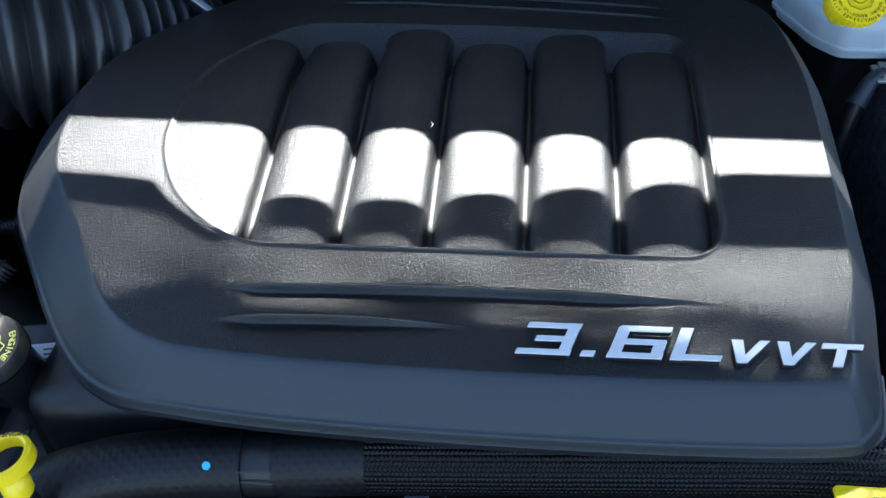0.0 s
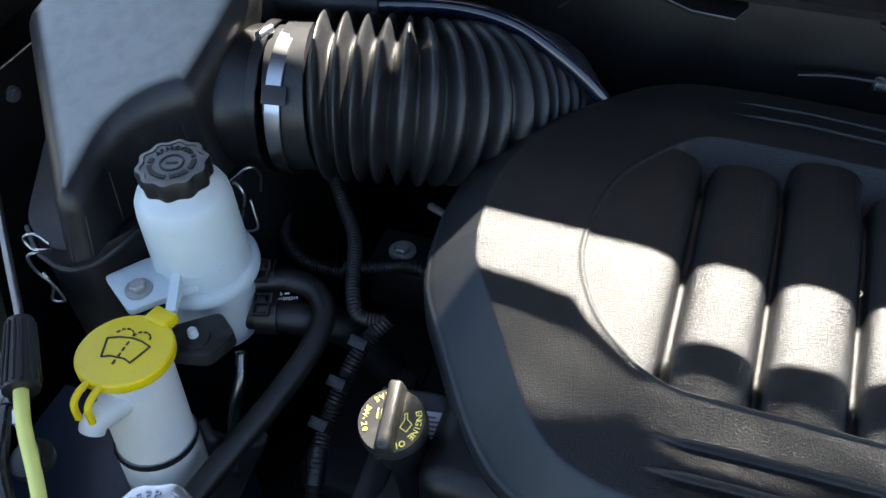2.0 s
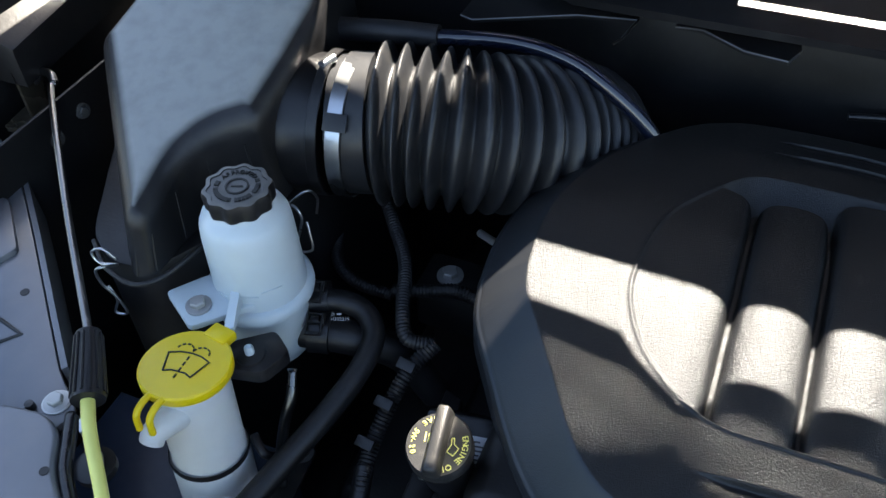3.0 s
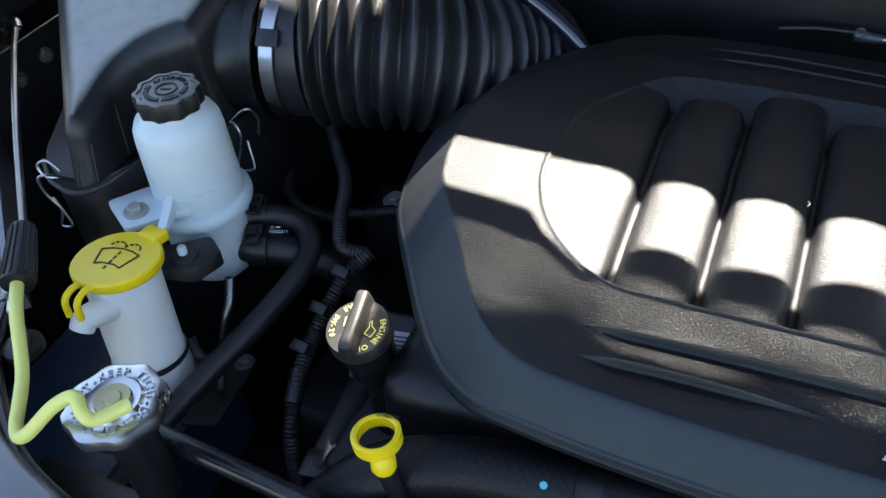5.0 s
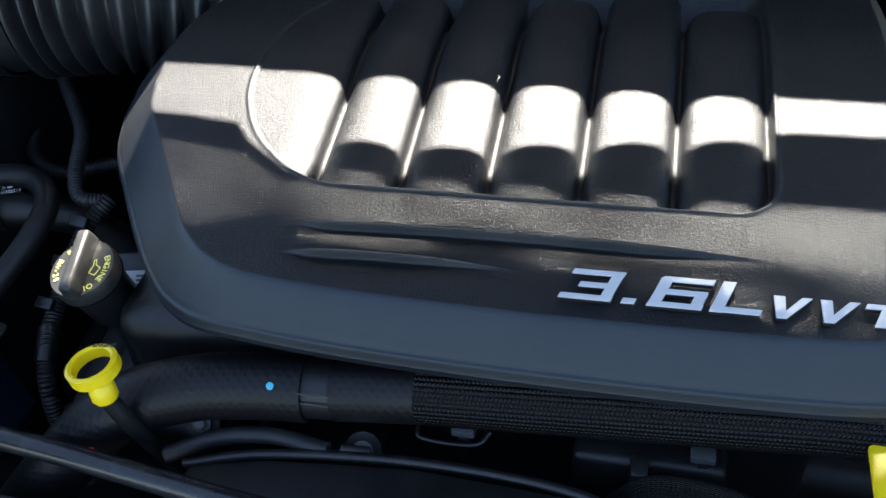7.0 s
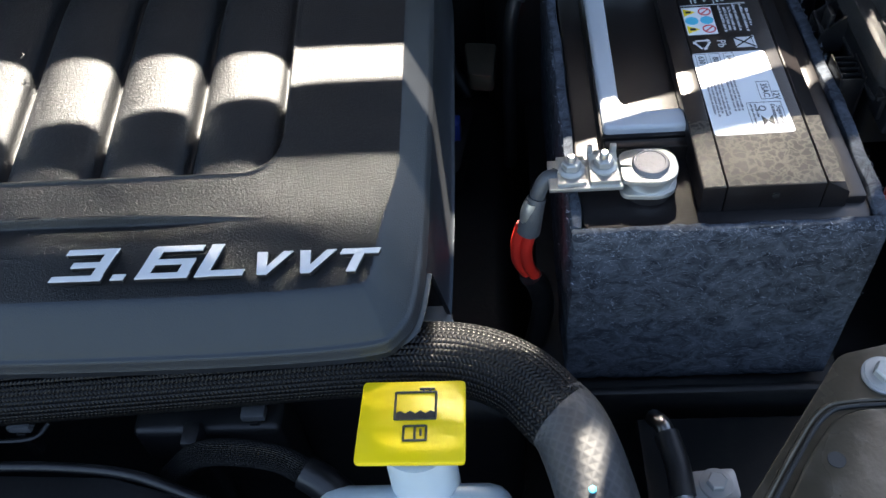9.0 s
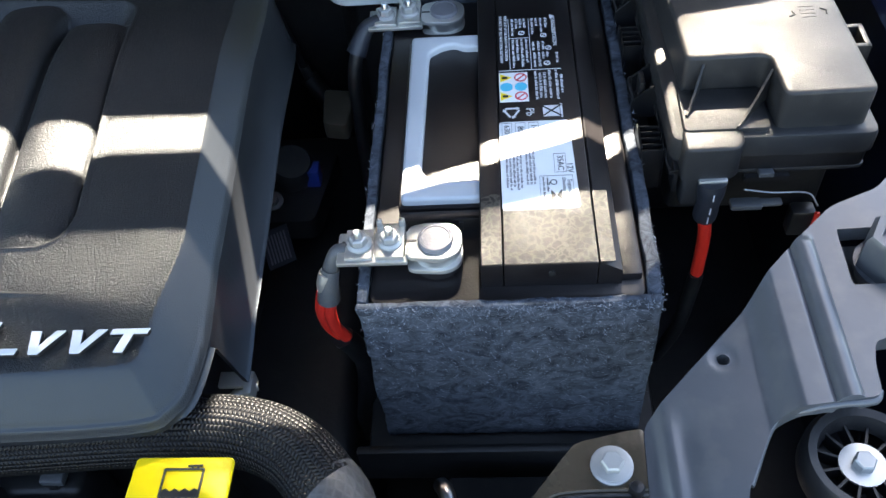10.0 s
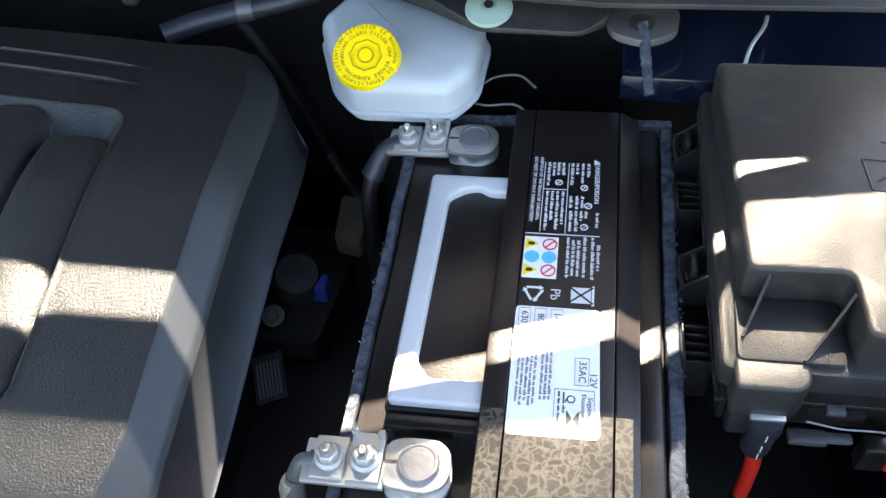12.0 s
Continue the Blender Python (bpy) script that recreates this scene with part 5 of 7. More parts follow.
# ---- left-hand tanks ----
def build_steering_tank():
    """The power steering tank: shouldered bottle on a wider cup, black scalloped cap, bolted tab."""
    x, y = -0.475, 0.474
    t = thing("power_steering_tank", (x, y, 0.88), "milky white power steering tank with black cap", "fluid tank")
    part("bottle", lathe([(0.0240, 1.038), (0.0245, 1.032), (0.0275, 1.0285), (0.0335, 1.0245), (0.0368, 1.0175), (0.0380, 1.007), (0.0385, 0.990), (0.0392, 0.965), (0.0400, 0.942)][::-1], (x, y, 0), steps=40, close=False), M_WHITE, t)
    part("rim", lathe([(0.0395, 0.9300), (0.0465, 0.9305), (0.0475, 0.9335), (0.0472, 0.9390), (0.0440, 0.9425), (0.0395, 0.9435)], (x - 0.002, y, 0), steps=40, close=False), M_WHITE, t)
    part("cup", lathe([(0.0, 0.852), (0.026, 0.853), (0.034, 0.861), (0.0385, 0.880), (0.0408, 0.934)], (x - 0.002, y, 0), steps=40, close=False), M_WHITE, t)
    cap = part("cap", lathe([(0.0255, 1.0335), (0.0262, 1.045), (0.0250, 1.0490), (0.0215, 1.0495), (0.0210, 1.0485), (0.0, 1.0485)], (x, y, 0), steps=80, lobes=10, depth=0.0026, close=False),
               M_CAPTOP, t, "black scalloped screw cap with worn grey top")
    part("crest", lathe([(0.0095, 1.0483), (0.0095, 1.0496), (0.0080, 1.0496), (0.0080, 1.0483)], (x, y, 0), steps=24, close=False), M_INK, cap)
    tab = part("tab", slab(rounded([(-0.512, 0.455), (-0.536, 0.424), (-0.495, 0.398), (-0.470, 0.425), (-0.455, 0.440)], 0.005), 0.9480, 0.9540, 0.0015), M_WHITE, t, "milky mounting tab")
    part("web", slab([(-0.476, 0.437), (-0.468, 0.437), (-0.459, 0.409), (-0.466, 0.404)], 0.952, lambda px, py: 0.955 + (py - 0.405) * 0.4), M_WHITE, tab)
    bolt(t, (-0.500, 0.420, 0.955), r=0.0068)
    return t


steering = build_steering_tank()


def build_washer():
    x, y = -0.466, 0.363
    t = thing("washer_filler", (x, y, 0.80), "white washer filler neck with yellow flip cap", "filler neck")
    axis = Vector((-0.02, 0.10, 1)).normalized()
    low = Vector((x - 0.004, y - 0.016, 0.80))
    part("neck", lathe([(0.0335, 0.0), (0.0335, 0.055), (0.0312, 0.058), (0.0305, 0.13), (0.0310, 0.150)], low, axis, 32), M_MILK, t)
    part("seal", lathe([(0.0338, 0.054), (0.0345, 0.0565), (0.0335, 0.0600)], low, axis, 32, close=False), M_RUBBER, t)
    part("spout", tube([(x - 0.002, y - 0.022, 0.930), (x - 0.003, y - 0.040, 0.936), (x - 0.006, y - 0.050, 0.937), (x - 0.007, y - 0.056, 0.931)], lambda s: 0.0125 - 0.003 * s, 14), M_MILK, t)
    top = low + axis * 0.150
    cap = part("cap", lathe([(0.0350, 0.0), (0.0365, 0.002), (0.0365, 0.0085), (0.0352, 0.0100), (0.0, 0.0108)], top, axis, 48, close=False), M_YELLOW, t, "yellow flip cap with a washer symbol")
    tilt = Matrix.Translation(top + axis * 0.0109) @ Vector((0, 0, 1)).rotation_difference(axis).to_matrix().to_4x4()
    part("hinge", box(-0.011, 0.011, 0.030, 0.046, -0.008, 0.001, 0.002, m=tilt @ pose(0, 0, 0, 0, 0, -10)), M_YELLOW, cap)
    for dx in (-0.0075, 0.0045):
        part("tongue", tube([tilt @ Vector((dx, -0.032, -0.004)), tilt @ Vector((dx, -0.044, -0.003)), tilt @ Vector((dx, -0.052, -0.008)), tilt @ Vector((dx, -0.053, -0.022))], 0.0028, 10), M_YELLOW, cap)
    # the symbol: windscreen fan and a dotted spray
    c, s = math.cos(radians(4)), math.sin(radians(4))

    def on(pts):
        return [tilt @ Vector((u * c - v * s, u * s + v * c, 0)) for u, v in pts]
    fan = [(-0.012, -0.012), (-0.018, 0.006), (-0.009, 0.0095), (0, 0.0105), (0.009, 0.0095), (0.018, 0.006), (0.012, -0.012), (0.006, -0.0095), (-0.006, -0.0095), (-0.012, -0.012)]
    bits = [tube(on([a, b]), 0.0007, 6, smooth=False) for a, b in zip(fan, fan[1:])]
    bits += [tube(on([(0, v), (0, v + 0.0035)]), 0.0008, 6, smooth=False) for v in (-0.016, -0.009, -0.003, 0.003)]
    for k in range(5):
        for side in (-1, 1):
            a, b = math.pi * (k + 0.15) / 5, math.pi * (k + 0.75) / 5
            bits.append(tube(on([(side * 0.007 + 0.007 * math.cos(q), 0.012 + 0.0065 * math.sin(q)) for q in (a, b)]), 0.0007, 6, smooth=False))
    part("symbol", merged(*bits), M_INK, cap, smooth=0)
    return t


build_washer()

clip = thing("tank_bracket", (-0.447, 0.403, 0.92), "black rubber bracket with a white push pin", "bracket")
part("plate", slab(rounded([(-0.470, 0.412), (-0.462, 0.385), (-0.428, 0.392), (-0.418, 0.420), (-0.440, 0.436)], 0.006), 0.918, 0.932, 0.003), M_RUBBER, clip)
part("boss", lathe([(0.013, 0.930), (0.012, 0.934), (0.006, 0.935)], (-0.446, 0.405, 0), steps=24), M_RUBBER, clip)
part("pin", lathe([(0.004, 0.934), (0.004, 0.941), (0.0025, 0.943), (0, 0.943)], (-0.446, 0.405, 0), steps=16, close=False), M_WHITE, clip)


# ---- radiator cap ----
def build_radiator_cap():
    x, y = -0.3735, 0.2425
    t = thing("radiator_filler", (x, y, 0.94), "stamped metal radiator filler lid with raised print", "radiator filler")
    part("shell", lathe([(0.028, 0.955), (0.0328, 0.956), (0.0333, 0.960), (0.0320, 0.9645), (0.0285, 0.9660), (0.0200, 0.9650), (0.0185, 0.9675), (0.0150, 0.9665), (0.0, 0.9660)],
                        (x, y, 0), steps=96, lobes=8, depth=0.0024, close=False), M_STEEL, t)
    part("disc", lathe([(0.0130, 0.9665), (0.0122, 0.9690), (0.0066, 0.9685), (0.0058, 0.9698), (0, 0.9698)], (x, y, 0), steps=32, close=False), M_GOLD, t, "dull brass centre disc")
    part("neck", lathe([(0.016, 0.86), (0.017, 0.93), (0.024, 0.938), (0.024, 0.950)], (x, y, 0), steps=32), M_BLACK, t)
    return t


radiator_cap = build_radiator_cap()


# ---- hood prop rod ----
rod = thing("prop_rod", (-0.62, 0.42, 0.97), "steel hood prop rod with yellow coated end", "prop rod")
part("shaft", tube([(-0.775, 0.590, 1.000), (-0.765, 0.574, 0.999), (-0.65, 0.455, 0.996), (-0.535, 0.340, 0.986)], 0.0034, 12), M_ROD, rod)
part("hook", tube([(-0.775, 0.590, 1.000), (-0.785, 0.598, 1.003), (-0.800, 0.600, 1.000), (-0.815, 0.595, 0.985)], 0.0045, 10), M_ROD, rod)
part("grip", tube([(-0.540, 0.345, 0.987), (-0.525, 0.325, 0.983), (-0.507, 0.299, 0.978)], lambda t: 0.0095 + 0.003 * t, 18), M_RUBBER, rod, "ribbed black grip")
part("coating", tube([(-0.510, 0.302, 0.978), (-0.490, 0.278, 0.974), (-0.450, 0.238, 0.966), (-0.425, 0.204, 0.962), (-0.413, 0.200, 0.963), (-0.398, 0.218, 0.978), (-0.384, 0.226, 0.985),
                      (-0.372, 0.219, 0.982), (-0.366, 0.221, 0.976), (-0.352, 0.239, 0.976)], lambda t: 0.0052 - 0.0004 * min(1, t * 3), 14), M_LIME, rod, "pale yellow plastic coating")


# ---- oil cap, dipstick ----
def build_oil_cap():
    at = Vector((-0.2730, 0.3910, 0.914))
    axis = Vector((-0.05, -0.20, 1)).normalized()
    t = thing("oil_cap", at, "black engine oil filler cap with raised grip bar", "oil cap")
    tilt = Matrix.Translation(at) @ Vector((0, 0, 1)).rotation_difference(axis).to_matrix().to_4x4()
    part("disc", lathe([(0.024, -0.006), (0.0262, -0.004), (0.0262, 0.006), (0.0250, 0.0085), (0.0, 0.0090)], at, axis, 48, close=False), M_CAP, t)
    bar = box(-0.0062, 0.0062, -0.0265, 0.0275, 0.004, 0.0215, 0.0035, 3)
    for v in bar.verts:
        v.co.x *= 1.25 - 0.45 * (v.co.z - 0.004) / 0.0175
    bar.transform(tilt @ pose(0, 0, 0, 0, 0, 8))
    part("grip_bar", bar, M_CAP, t)
    part("skirt", lathe([(0.021, -0.045), (0.022, -0.010), (0.026, -0.006)], at, axis, 32), M_BLACK, t)
    part("neck", tube([at - axis * 0.04, at - axis * 0.075 + Vector((0.004, 0, 0)), Vector((-0.256, 0.394, 0.80))], 0.0185, 20), M_DEEP, t)
    return t, tilt


oil, oil_tilt = build_oil_cap()
dip = thing("dipstick", (-0.21, 0.298, 0.93), "yellow ring-handled oil dipstick", "dipstick")
d_axis = Vector((-0.10, 0.06, 1.0)).normalized()
part("ring", lathe([(0.0132, -0.0042), (0.0150, -0.0052), (0.0174, -0.0042), (0.0174, 0.0042), (0.0150, 0.0052), (0.0132, 0.0042), (0.0132, -0.0042)], (-0.2095, 0.2985, 0.931), d_axis, 36, close=False), M_YELLOW, dip)
part("stem", lathe([(0.0070, -0.002), (0.0088, 0.001), (0.0088, 0.008), (0.0070, 0.012)], (-0.2000, 0.2865, 0.9160), (-0.12, 0.25, 0.85), 20), M_YELLOW, dip)
part("tube", tube([(-0.2000, 0.2865, 0.917), (-0.192, 0.287, 0.88), (-0.185, 0.30, 0.80), (-0.18, 0.32, 0.70)], 0.0065, 12), M_BLACK, dip)


# ---- air box and bellows ----
def build_air_box():
    a = thing("air_box", (-0.60, 0.55, 0.85), "large charcoal plastic air filter box", "air filter box")
    bend = [(-0.548, 0.462), (-0.549, 0.482), (-0.546, 0.500), (-0.538, 0.517), (-0.526, 0.530), (-0.512, 0.539)]
    top = rounded([(-0.6900, 0.5880), (-0.5640, 0.4310), (-0.5480, 0.4360), *bend, (-0.4990, 0.5460), (-0.4950, 0.6000), (-0.4940, 0.6600), (-0.5200, 0.7600), (-0.6700, 0.7600)], 0.007, 3)

    def crown(x, y):
        return 1.062 + 0.33 * (y - 0.543)
    def rounded_top(x, y):
        d, _, _ = inside_and_distance(x, y, top)
        r = 0.021
        return crown(x, y) - (r - np.sqrt(r * r - (r - np.clip(d, 0, r)) ** 2))
    bm = pressed(top, rounded_top, np.arange(-0.694, -0.488, 0.0022), np.arange(0.428, 0.764, 0.0022), 0.080)
    for v in bm.verts:
        if v.co.z < crown(v.co.x, v.co.y) - 0.06:
            middle = Vector((-0.590, 0.57))
            v.co.xy = middle + (Vector(v.co.xy) - middle) * 1.085
            v.co.z = 0.966
    bm.normal_update()
    part("lid", bm, M_LIDTOP, a, "smooth black lid, dust and painted sky sheen on its sloping top")
    base = [(-0.66, 0.80), (-0.715, 0.60), (-0.632, 0.452), (-0.595, 0.428), (-0.555, 0.435), (-0.530, 0.480), (-0.480, 0.550), (-0.48, 0.80)]
    part("base", slab(rounded(base, 0.02, 4), 0.60, 0.9640, 0.004), M_DEEP, a)
    part("lip", tube([(-0.625, 0.446, 0.962), (-0.600, 0.426, 0.963), (-0.583, 0.418, 0.964), (-0.565, 0.413, 0.965), (-0.552, 0.414, 0.966), (-0.541, 0.422, 0.967), (-0.534, 0.432, 0.969), (-0.528, 0.447, 0.971), (-0.520, 0.475, 0.973), (-0.505, 0.510, 0.974), (-0.488, 0.540, 0.974)], 0.0024, 10), M_BOX, a, "thin rolled lip under the lid")
    part("outlet", lathe([(0.066, 0.0), (0.066, 0.050), (0.064, 0.060)], (-0.530, 0.618, 1.000), (1, 0.12, 0.02), 40), M_BLACK, a)
    # thin upright ribs on the hollow front wall
    for x, y in [(-0.596, 0.470), (-0.578, 0.448), (-0.5600, 0.4330), (-0.5480, 0.4420), bend[1], bend[3], bend[5]]:
        foot = (-0.590 + (x + 0.590) * 1.085, 0.57 + (y - 0.57) * 1.085)
        part("rib", tube([(x + 0.0005, y - 0.0004, crown(x, y) - 0.028), (foot[0], foot[1] - 0.0006, 0.968)], 0.0010, 6, smooth=False), M_BOX, a)
    return a


build_air_box()


def build_bellows():
    """The ribbed intake duct from the air box to the engine, with a steel band at its mouth."""
    b = thing("intake_bellows", (-0.33, 0.66, 1.0), "ribbed black rubber air intake bellows", "intake duct")
    line = [(-0.470, 0.630, 1.002), (-0.41, 0.646, 1.003), (-0.355, 0.660, 0.999), (-0.315, 0.686, 0.987), (-0.292, 0.718, 0.972), (-0.277, 0.745, 0.955), (-0.268, 0.760, 0.930), (-0.262, 0.768, 0.880)]
    path = smooth_line(line, 40)
    lengths = [0.0]
    for p, q in zip(path, path[1:]):
        lengths.append(lengths[-1] + (q - p).length)
    whole = lengths[-1]

    def radius(t):
        s = t * whole
        base = 0.0765 - 0.005 * t
        if s < 0.036:
            return 0.0660 if s > 0.012 else 0.0635
        pitch = 0.0186 - 0.0050 * min(1, t * 1.1)
        wave = 0.5 + 0.5 * math.cos(2 * math.pi * ((s - 0.044) / pitch))
        deep = 0.0195 - 0.0060 * min(1, t * 2)
        return base + 0.0005 - deep + deep * wave ** (1.15 - 0.4 * min(1, t * 2))
    part("bellows", tube(line, radius, 48, 60), M_BELLOWS, b)
    for at, r, w, m, label in (((-0.462, 0.6290, 1.0020), 0.0655, 0.014, M_STEEL, "bright steel band clamp"), ((-0.479, 0.6265, 1.0022), 0.0675, 0.010, M_BLACK, "")):
        part("band", lathe([(r, 0), (r + 0.001, 0.0006), (r + 0.001, w - 0.0006), (r, w)], at, (1, 0.16, -0.02), 48, close=False), m, b, label)
    for dz, w in ((0.0, 0.020), (0.010, 0.012)):
        part("band_tab", box(-0.0015, w, -0.0008, 0.0016, -0.008, 0.008, 0.0006, m=Matrix.Translation((-0.4535, 0.5775 - dz * 0.1, 1.0440 - dz)) @ pose(0, 0, 0, -42, 0, 8)), M_BLACK, b)
    part("band_screw", lathe([(0.0040, -0.008), (0.0040, 0.008)], (-0.4720, 0.6260, 1.0700), (0.3, 1, 0.0), 14), M_STEEL, b)
    return b


build_bellows()
pipe = thing("coolant_pipe", (-0.33, 0.69, 1.06), "blue-black bent metal pipe with a rubber end", "pipe")
part("pipe", tube([(-0.420, 0.715, 1.055), (-0.34, 0.728, 1.058), (-0.285, 0.728, 1.052), (-0.245, 0.722, 1.036), (-0.205, 0.720, 1.005), (-0.18, 0.72, 0.97)], 0.0075, 14), M_BLUE, pipe)
part("sleeve", tube([(-0.505, 0.708, 1.050), (-0.45, 0.712, 1.055), (-0.405, 0.717, 1.056)], 0.0115, 14), M_RUBBER, pipe)


# ---- hoses ----
hose = thing("steering_hose", (-0.42, 0.48, 0.88), "black rubber hose looping from the steering tank", "hose")
part("hose", tube([(-0.445, 0.492, 0.905), (-0.420, 0.505, 0.903), (-0.395, 0.505, 0.898), (-0.378, 0.487, 0.890), (-0.378, 0.452, 0.880), (-0.390, 0.405, 0.868), (-0.408, 0.35, 0.855), (-0.425, 0.29, 0.84), (-0.43, 0.20, 0.82)], 0.0105, 16), M_HOSE, hose)
part("collar", tube([(-0.449, 0.489, 0.906), (-0.440, 0.495, 0.905), (-0.430, 0.501, 0.9045)], 0.0122, 18), M_RUBBER, hose)
low_hose = thing("return_hose", (-0.41, 0.48, 0.86), "thick black rubber hose with printed marks", "hose")
part("hose", tube([(-0.450, 0.474, 0.885), (-0.425, 0.481, 0.882), (-0.395, 0.490, 0.875), (-0.36, 0.505, 0.85), (-0.33, 0.51, 0.80)], 0.0160, 18), M_HOSE, low_hose)

hose = thing("radiator_hose", (-0.15, 0.32, 0.88), "thick black rubber radiator hose with blue paint dot", "hose")
part("hose", tube([(-0.30, 0.245, 0.80), (-0.255, 0.278, 0.845), (-0.215, 0.305, 0.874), (-0.165, 0.322, 0.884), (-0.115, 0.330, 0.886), (-0.080, 0.333, 0.886)], 0.0235, 24), M_RIBHOSE, hose)
part("joint", tube([(-0.083, 0.333, 0.886), (-0.07, 0.334, 0.886), (-0.050, 0.335, 0.887)], 0.0205, 24), M_DEEP, hose, "black plastic joint")
for y in (0.3135, 0.3155):
    part("joint_mark", box(-0.079, -0.058, y, y + 0.0006, 0.8955 + 4 * (y - 0.3135), 0.8965 + 4 * (y - 0.3135)), M_AIR, hose)
part("hose_end", tube([(-0.060, 0.335, 0.887), (-0.03, 0.337, 0.889), (0.002, 0.339, 0.891)], 0.0222, 24), M_RIBHOSE, hose)
part("dot", lathe([(0.003, 0), (0.0025, 0.0006), (0, 0.0007)], (-0.099, 0.3185, 0.9050), (0, -0.6, 0.8), 12, close=False), M_CYAN, hose, "small blue paint dot")

sleeve = thing("sleeved_hose", (0.2, 0.34, 0.9), "radiator hose in a black braided sleeve", "hose")
part("braid", tube([(-0.002, 0.339, 0.891), (0.08, 0.342, 0.894), (0.18, 0.345, 0.899), (0.26, 0.347, 0.903), (0.320, 0.344, 0.905), (0.355, 0.330, 0.903), (0.378, 0.306, 0.900)], 0.0225, 28, 12), M_BRAID, sleeve)
part("bare_end", tube([(0.374, 0.311, 0.9005), (0.384, 0.298, 0.898), (0.393, 0.270, 0.893), (0.400, 0.235, 0.885), (0.405, 0.19, 0.872), (0.41, 0.12, 0.85)], 0.0225, 28), M_KNIT, sleeve, "bare rubber hose end")


# ---- coolant tag ----
tag = thing("coolant_filler", (0.295, 0.29, 0.85), "white coolant filler under a yellow warning cap", "coolant filler")
part("tag", slab(rounded([(0.2655, 0.3195), (0.3245, 0.3190), (0.3245, 0.2660), (0.2640, 0.2670)], 0.003, 3), lambda x, y: 0.9195 + (0.32 - y) * 0.06, lambda x, y: 0.9225 + (0.32 - y) * 0.06, 0.001), M_YELLOW, tag, "square yellow cap plate with black symbols")
part("neck", lathe([(0.022, 0.80), (0.020, 0.90), (0.021, 0.919)], (0.297, 0.285, 0), steps=28), M_WHITE, tag)
part("tank", box(0.23, 0.35, 0.16, 0.285, 0.80, 0.872, 0.015, 3), M_WHITE, tag)


# ---- front crossmember, fan shroud ----
cross = thing("crossmember", (0, 0.24, 0.86), "black radiator support bar with a flat top rail", "crossmember")
part("tube", tube([(-0.42, 0.275, 0.885), (-0.36, 0.268, 0.885), (-0.25, 0.262, 0.880), (-0.05, 0.245, 0.872), (0.2, 0.235, 0.87), (0.45, 0.235, 0.87)], 0.0085, 14, flat=0.8), M_PIPE, cross)
part("rail", box(-0.48, 0.5, 0.12, 0.235, 0.83, 0.862, 0.004), M_BLACK, cross)
shroud = slab([(-0.15, 0.275), (-0.10, 0.287), (0.0, 0.296), (0.10, 0.292), (0.16, 0.275), (0.17, 0.235), (-0.16, 0.235)], 0.70, 0.868, 0.006)
fan = thing("fan_shroud", (0, 0.27, 0.86), "black plastic fan shroud behind the radiator", "fan shroud")
part("body", shroud, M_DEEP, fan)
part("lip", tube([(-0.155, 0.274, 0.866), (-0.10, 0.289, 0.868), (0.0, 0.298, 0.869), (0.10, 0.294, 0.868), (0.165, 0.274, 0.866)], 0.0035, 10), M_BLACK, fan)
part("hose_guide", tube([(-0.175, 0.283, 0.858), (-0.14, 0.297, 0.866), (-0.10, 0.302, 0.870), (-0.06, 0.299, 0.866)], 0.0060, 12), M_RUBBER, fan)

# ---- engine under the cover ----
block = thing("engine_block", (0, 0.55, 0.6), "dark dirty engine block under the cover", "engine")
part("valve_cover", box(-0.300, -0.14, 0.33, 0.56, 0.70, 0.806, 0.01, 3), M_DEEP, block)
part("cylinder_head", box(-0.25, 0.26, 0.36, 0.74, 0.60, 0.90, 0.02, 3), M_DEEP, block)
part("gearbox", box(-0.40, 0.36, 0.40, 0.80, 0.54, 0.74, 0.02, 3), M_DEEP, block)


# ---- lettering and printed marks ----
def letters(body, size, thick=0.0002, bold=0.0):
    """A word's mesh in the built-in font, middle at the origin."""
    curve = bpy.data.curves.new("word", "FONT")
    curve.body, curve.size, curve.align_x, curve.align_y, curve.extrude, curve.offset = body, size, "CENTER", "CENTER", thick, bold
    curve.resolution_u = 2
    ob = new("word", curve)
    bpy.context.view_layer.update()
    data = bpy.data.meshes.new_from_object(ob.evaluated_get(bpy.context.evaluated_depsgraph_get()))
    bpy.data.objects.remove(ob)
    bm = bmesh.new()
    bm.from_mesh(data)
    bpy.data.meshes.remove(data)
    return bm


def ring_words(parent, body, frame_, radius, size, material, start, arc, name="ring_print", thick=0.0004, outward=False):
    """Letters along a circle, feet towards the middle, clockwise from start (degrees); a bar stands for each letter given as |."""
    pieces = []
    for i, char in enumerate(body):
        a = radians(start - arc * i / max(1, len(body) - 1))
        m = frame_ @ Matrix.Translation((radius * math.cos(a), radius * math.sin(a), 0)) @ Matrix.Rotation(a - math.pi / 2 + (math.pi if outward else 0), 4, "Z")
        if char == " ":
            continue
        bm = box(-size * 0.22, size * 0.22, -size * 0.33, size * 0.33, 0, thick) if char == "|" else letters(char, size, thick)
        bm.transform(m)
        pieces.append(bm)
    return part(name, merged(*pieces), material, parent, smooth=0)


def flat(x, y, z, axis=(0, 0, 1)):
    return Matrix.Translation((x, y, z)) @ Vector((0, 0, 1)).rotation_difference(Vector(axis)).to_matrix().to_4x4()


# battery print: it reads towards the front
Z = 0.9606


def down(body, x, y, size, material=None, z=Z, name="lettering"):
    bm = letters(body, size, 0.0001)
    bm.transform(Matrix.Translation((x, y, z)) @ pose(0, 0, 0, 0, 0, -90))
    return part(name, bm, material or M_PRINT, battery, smooth=0)


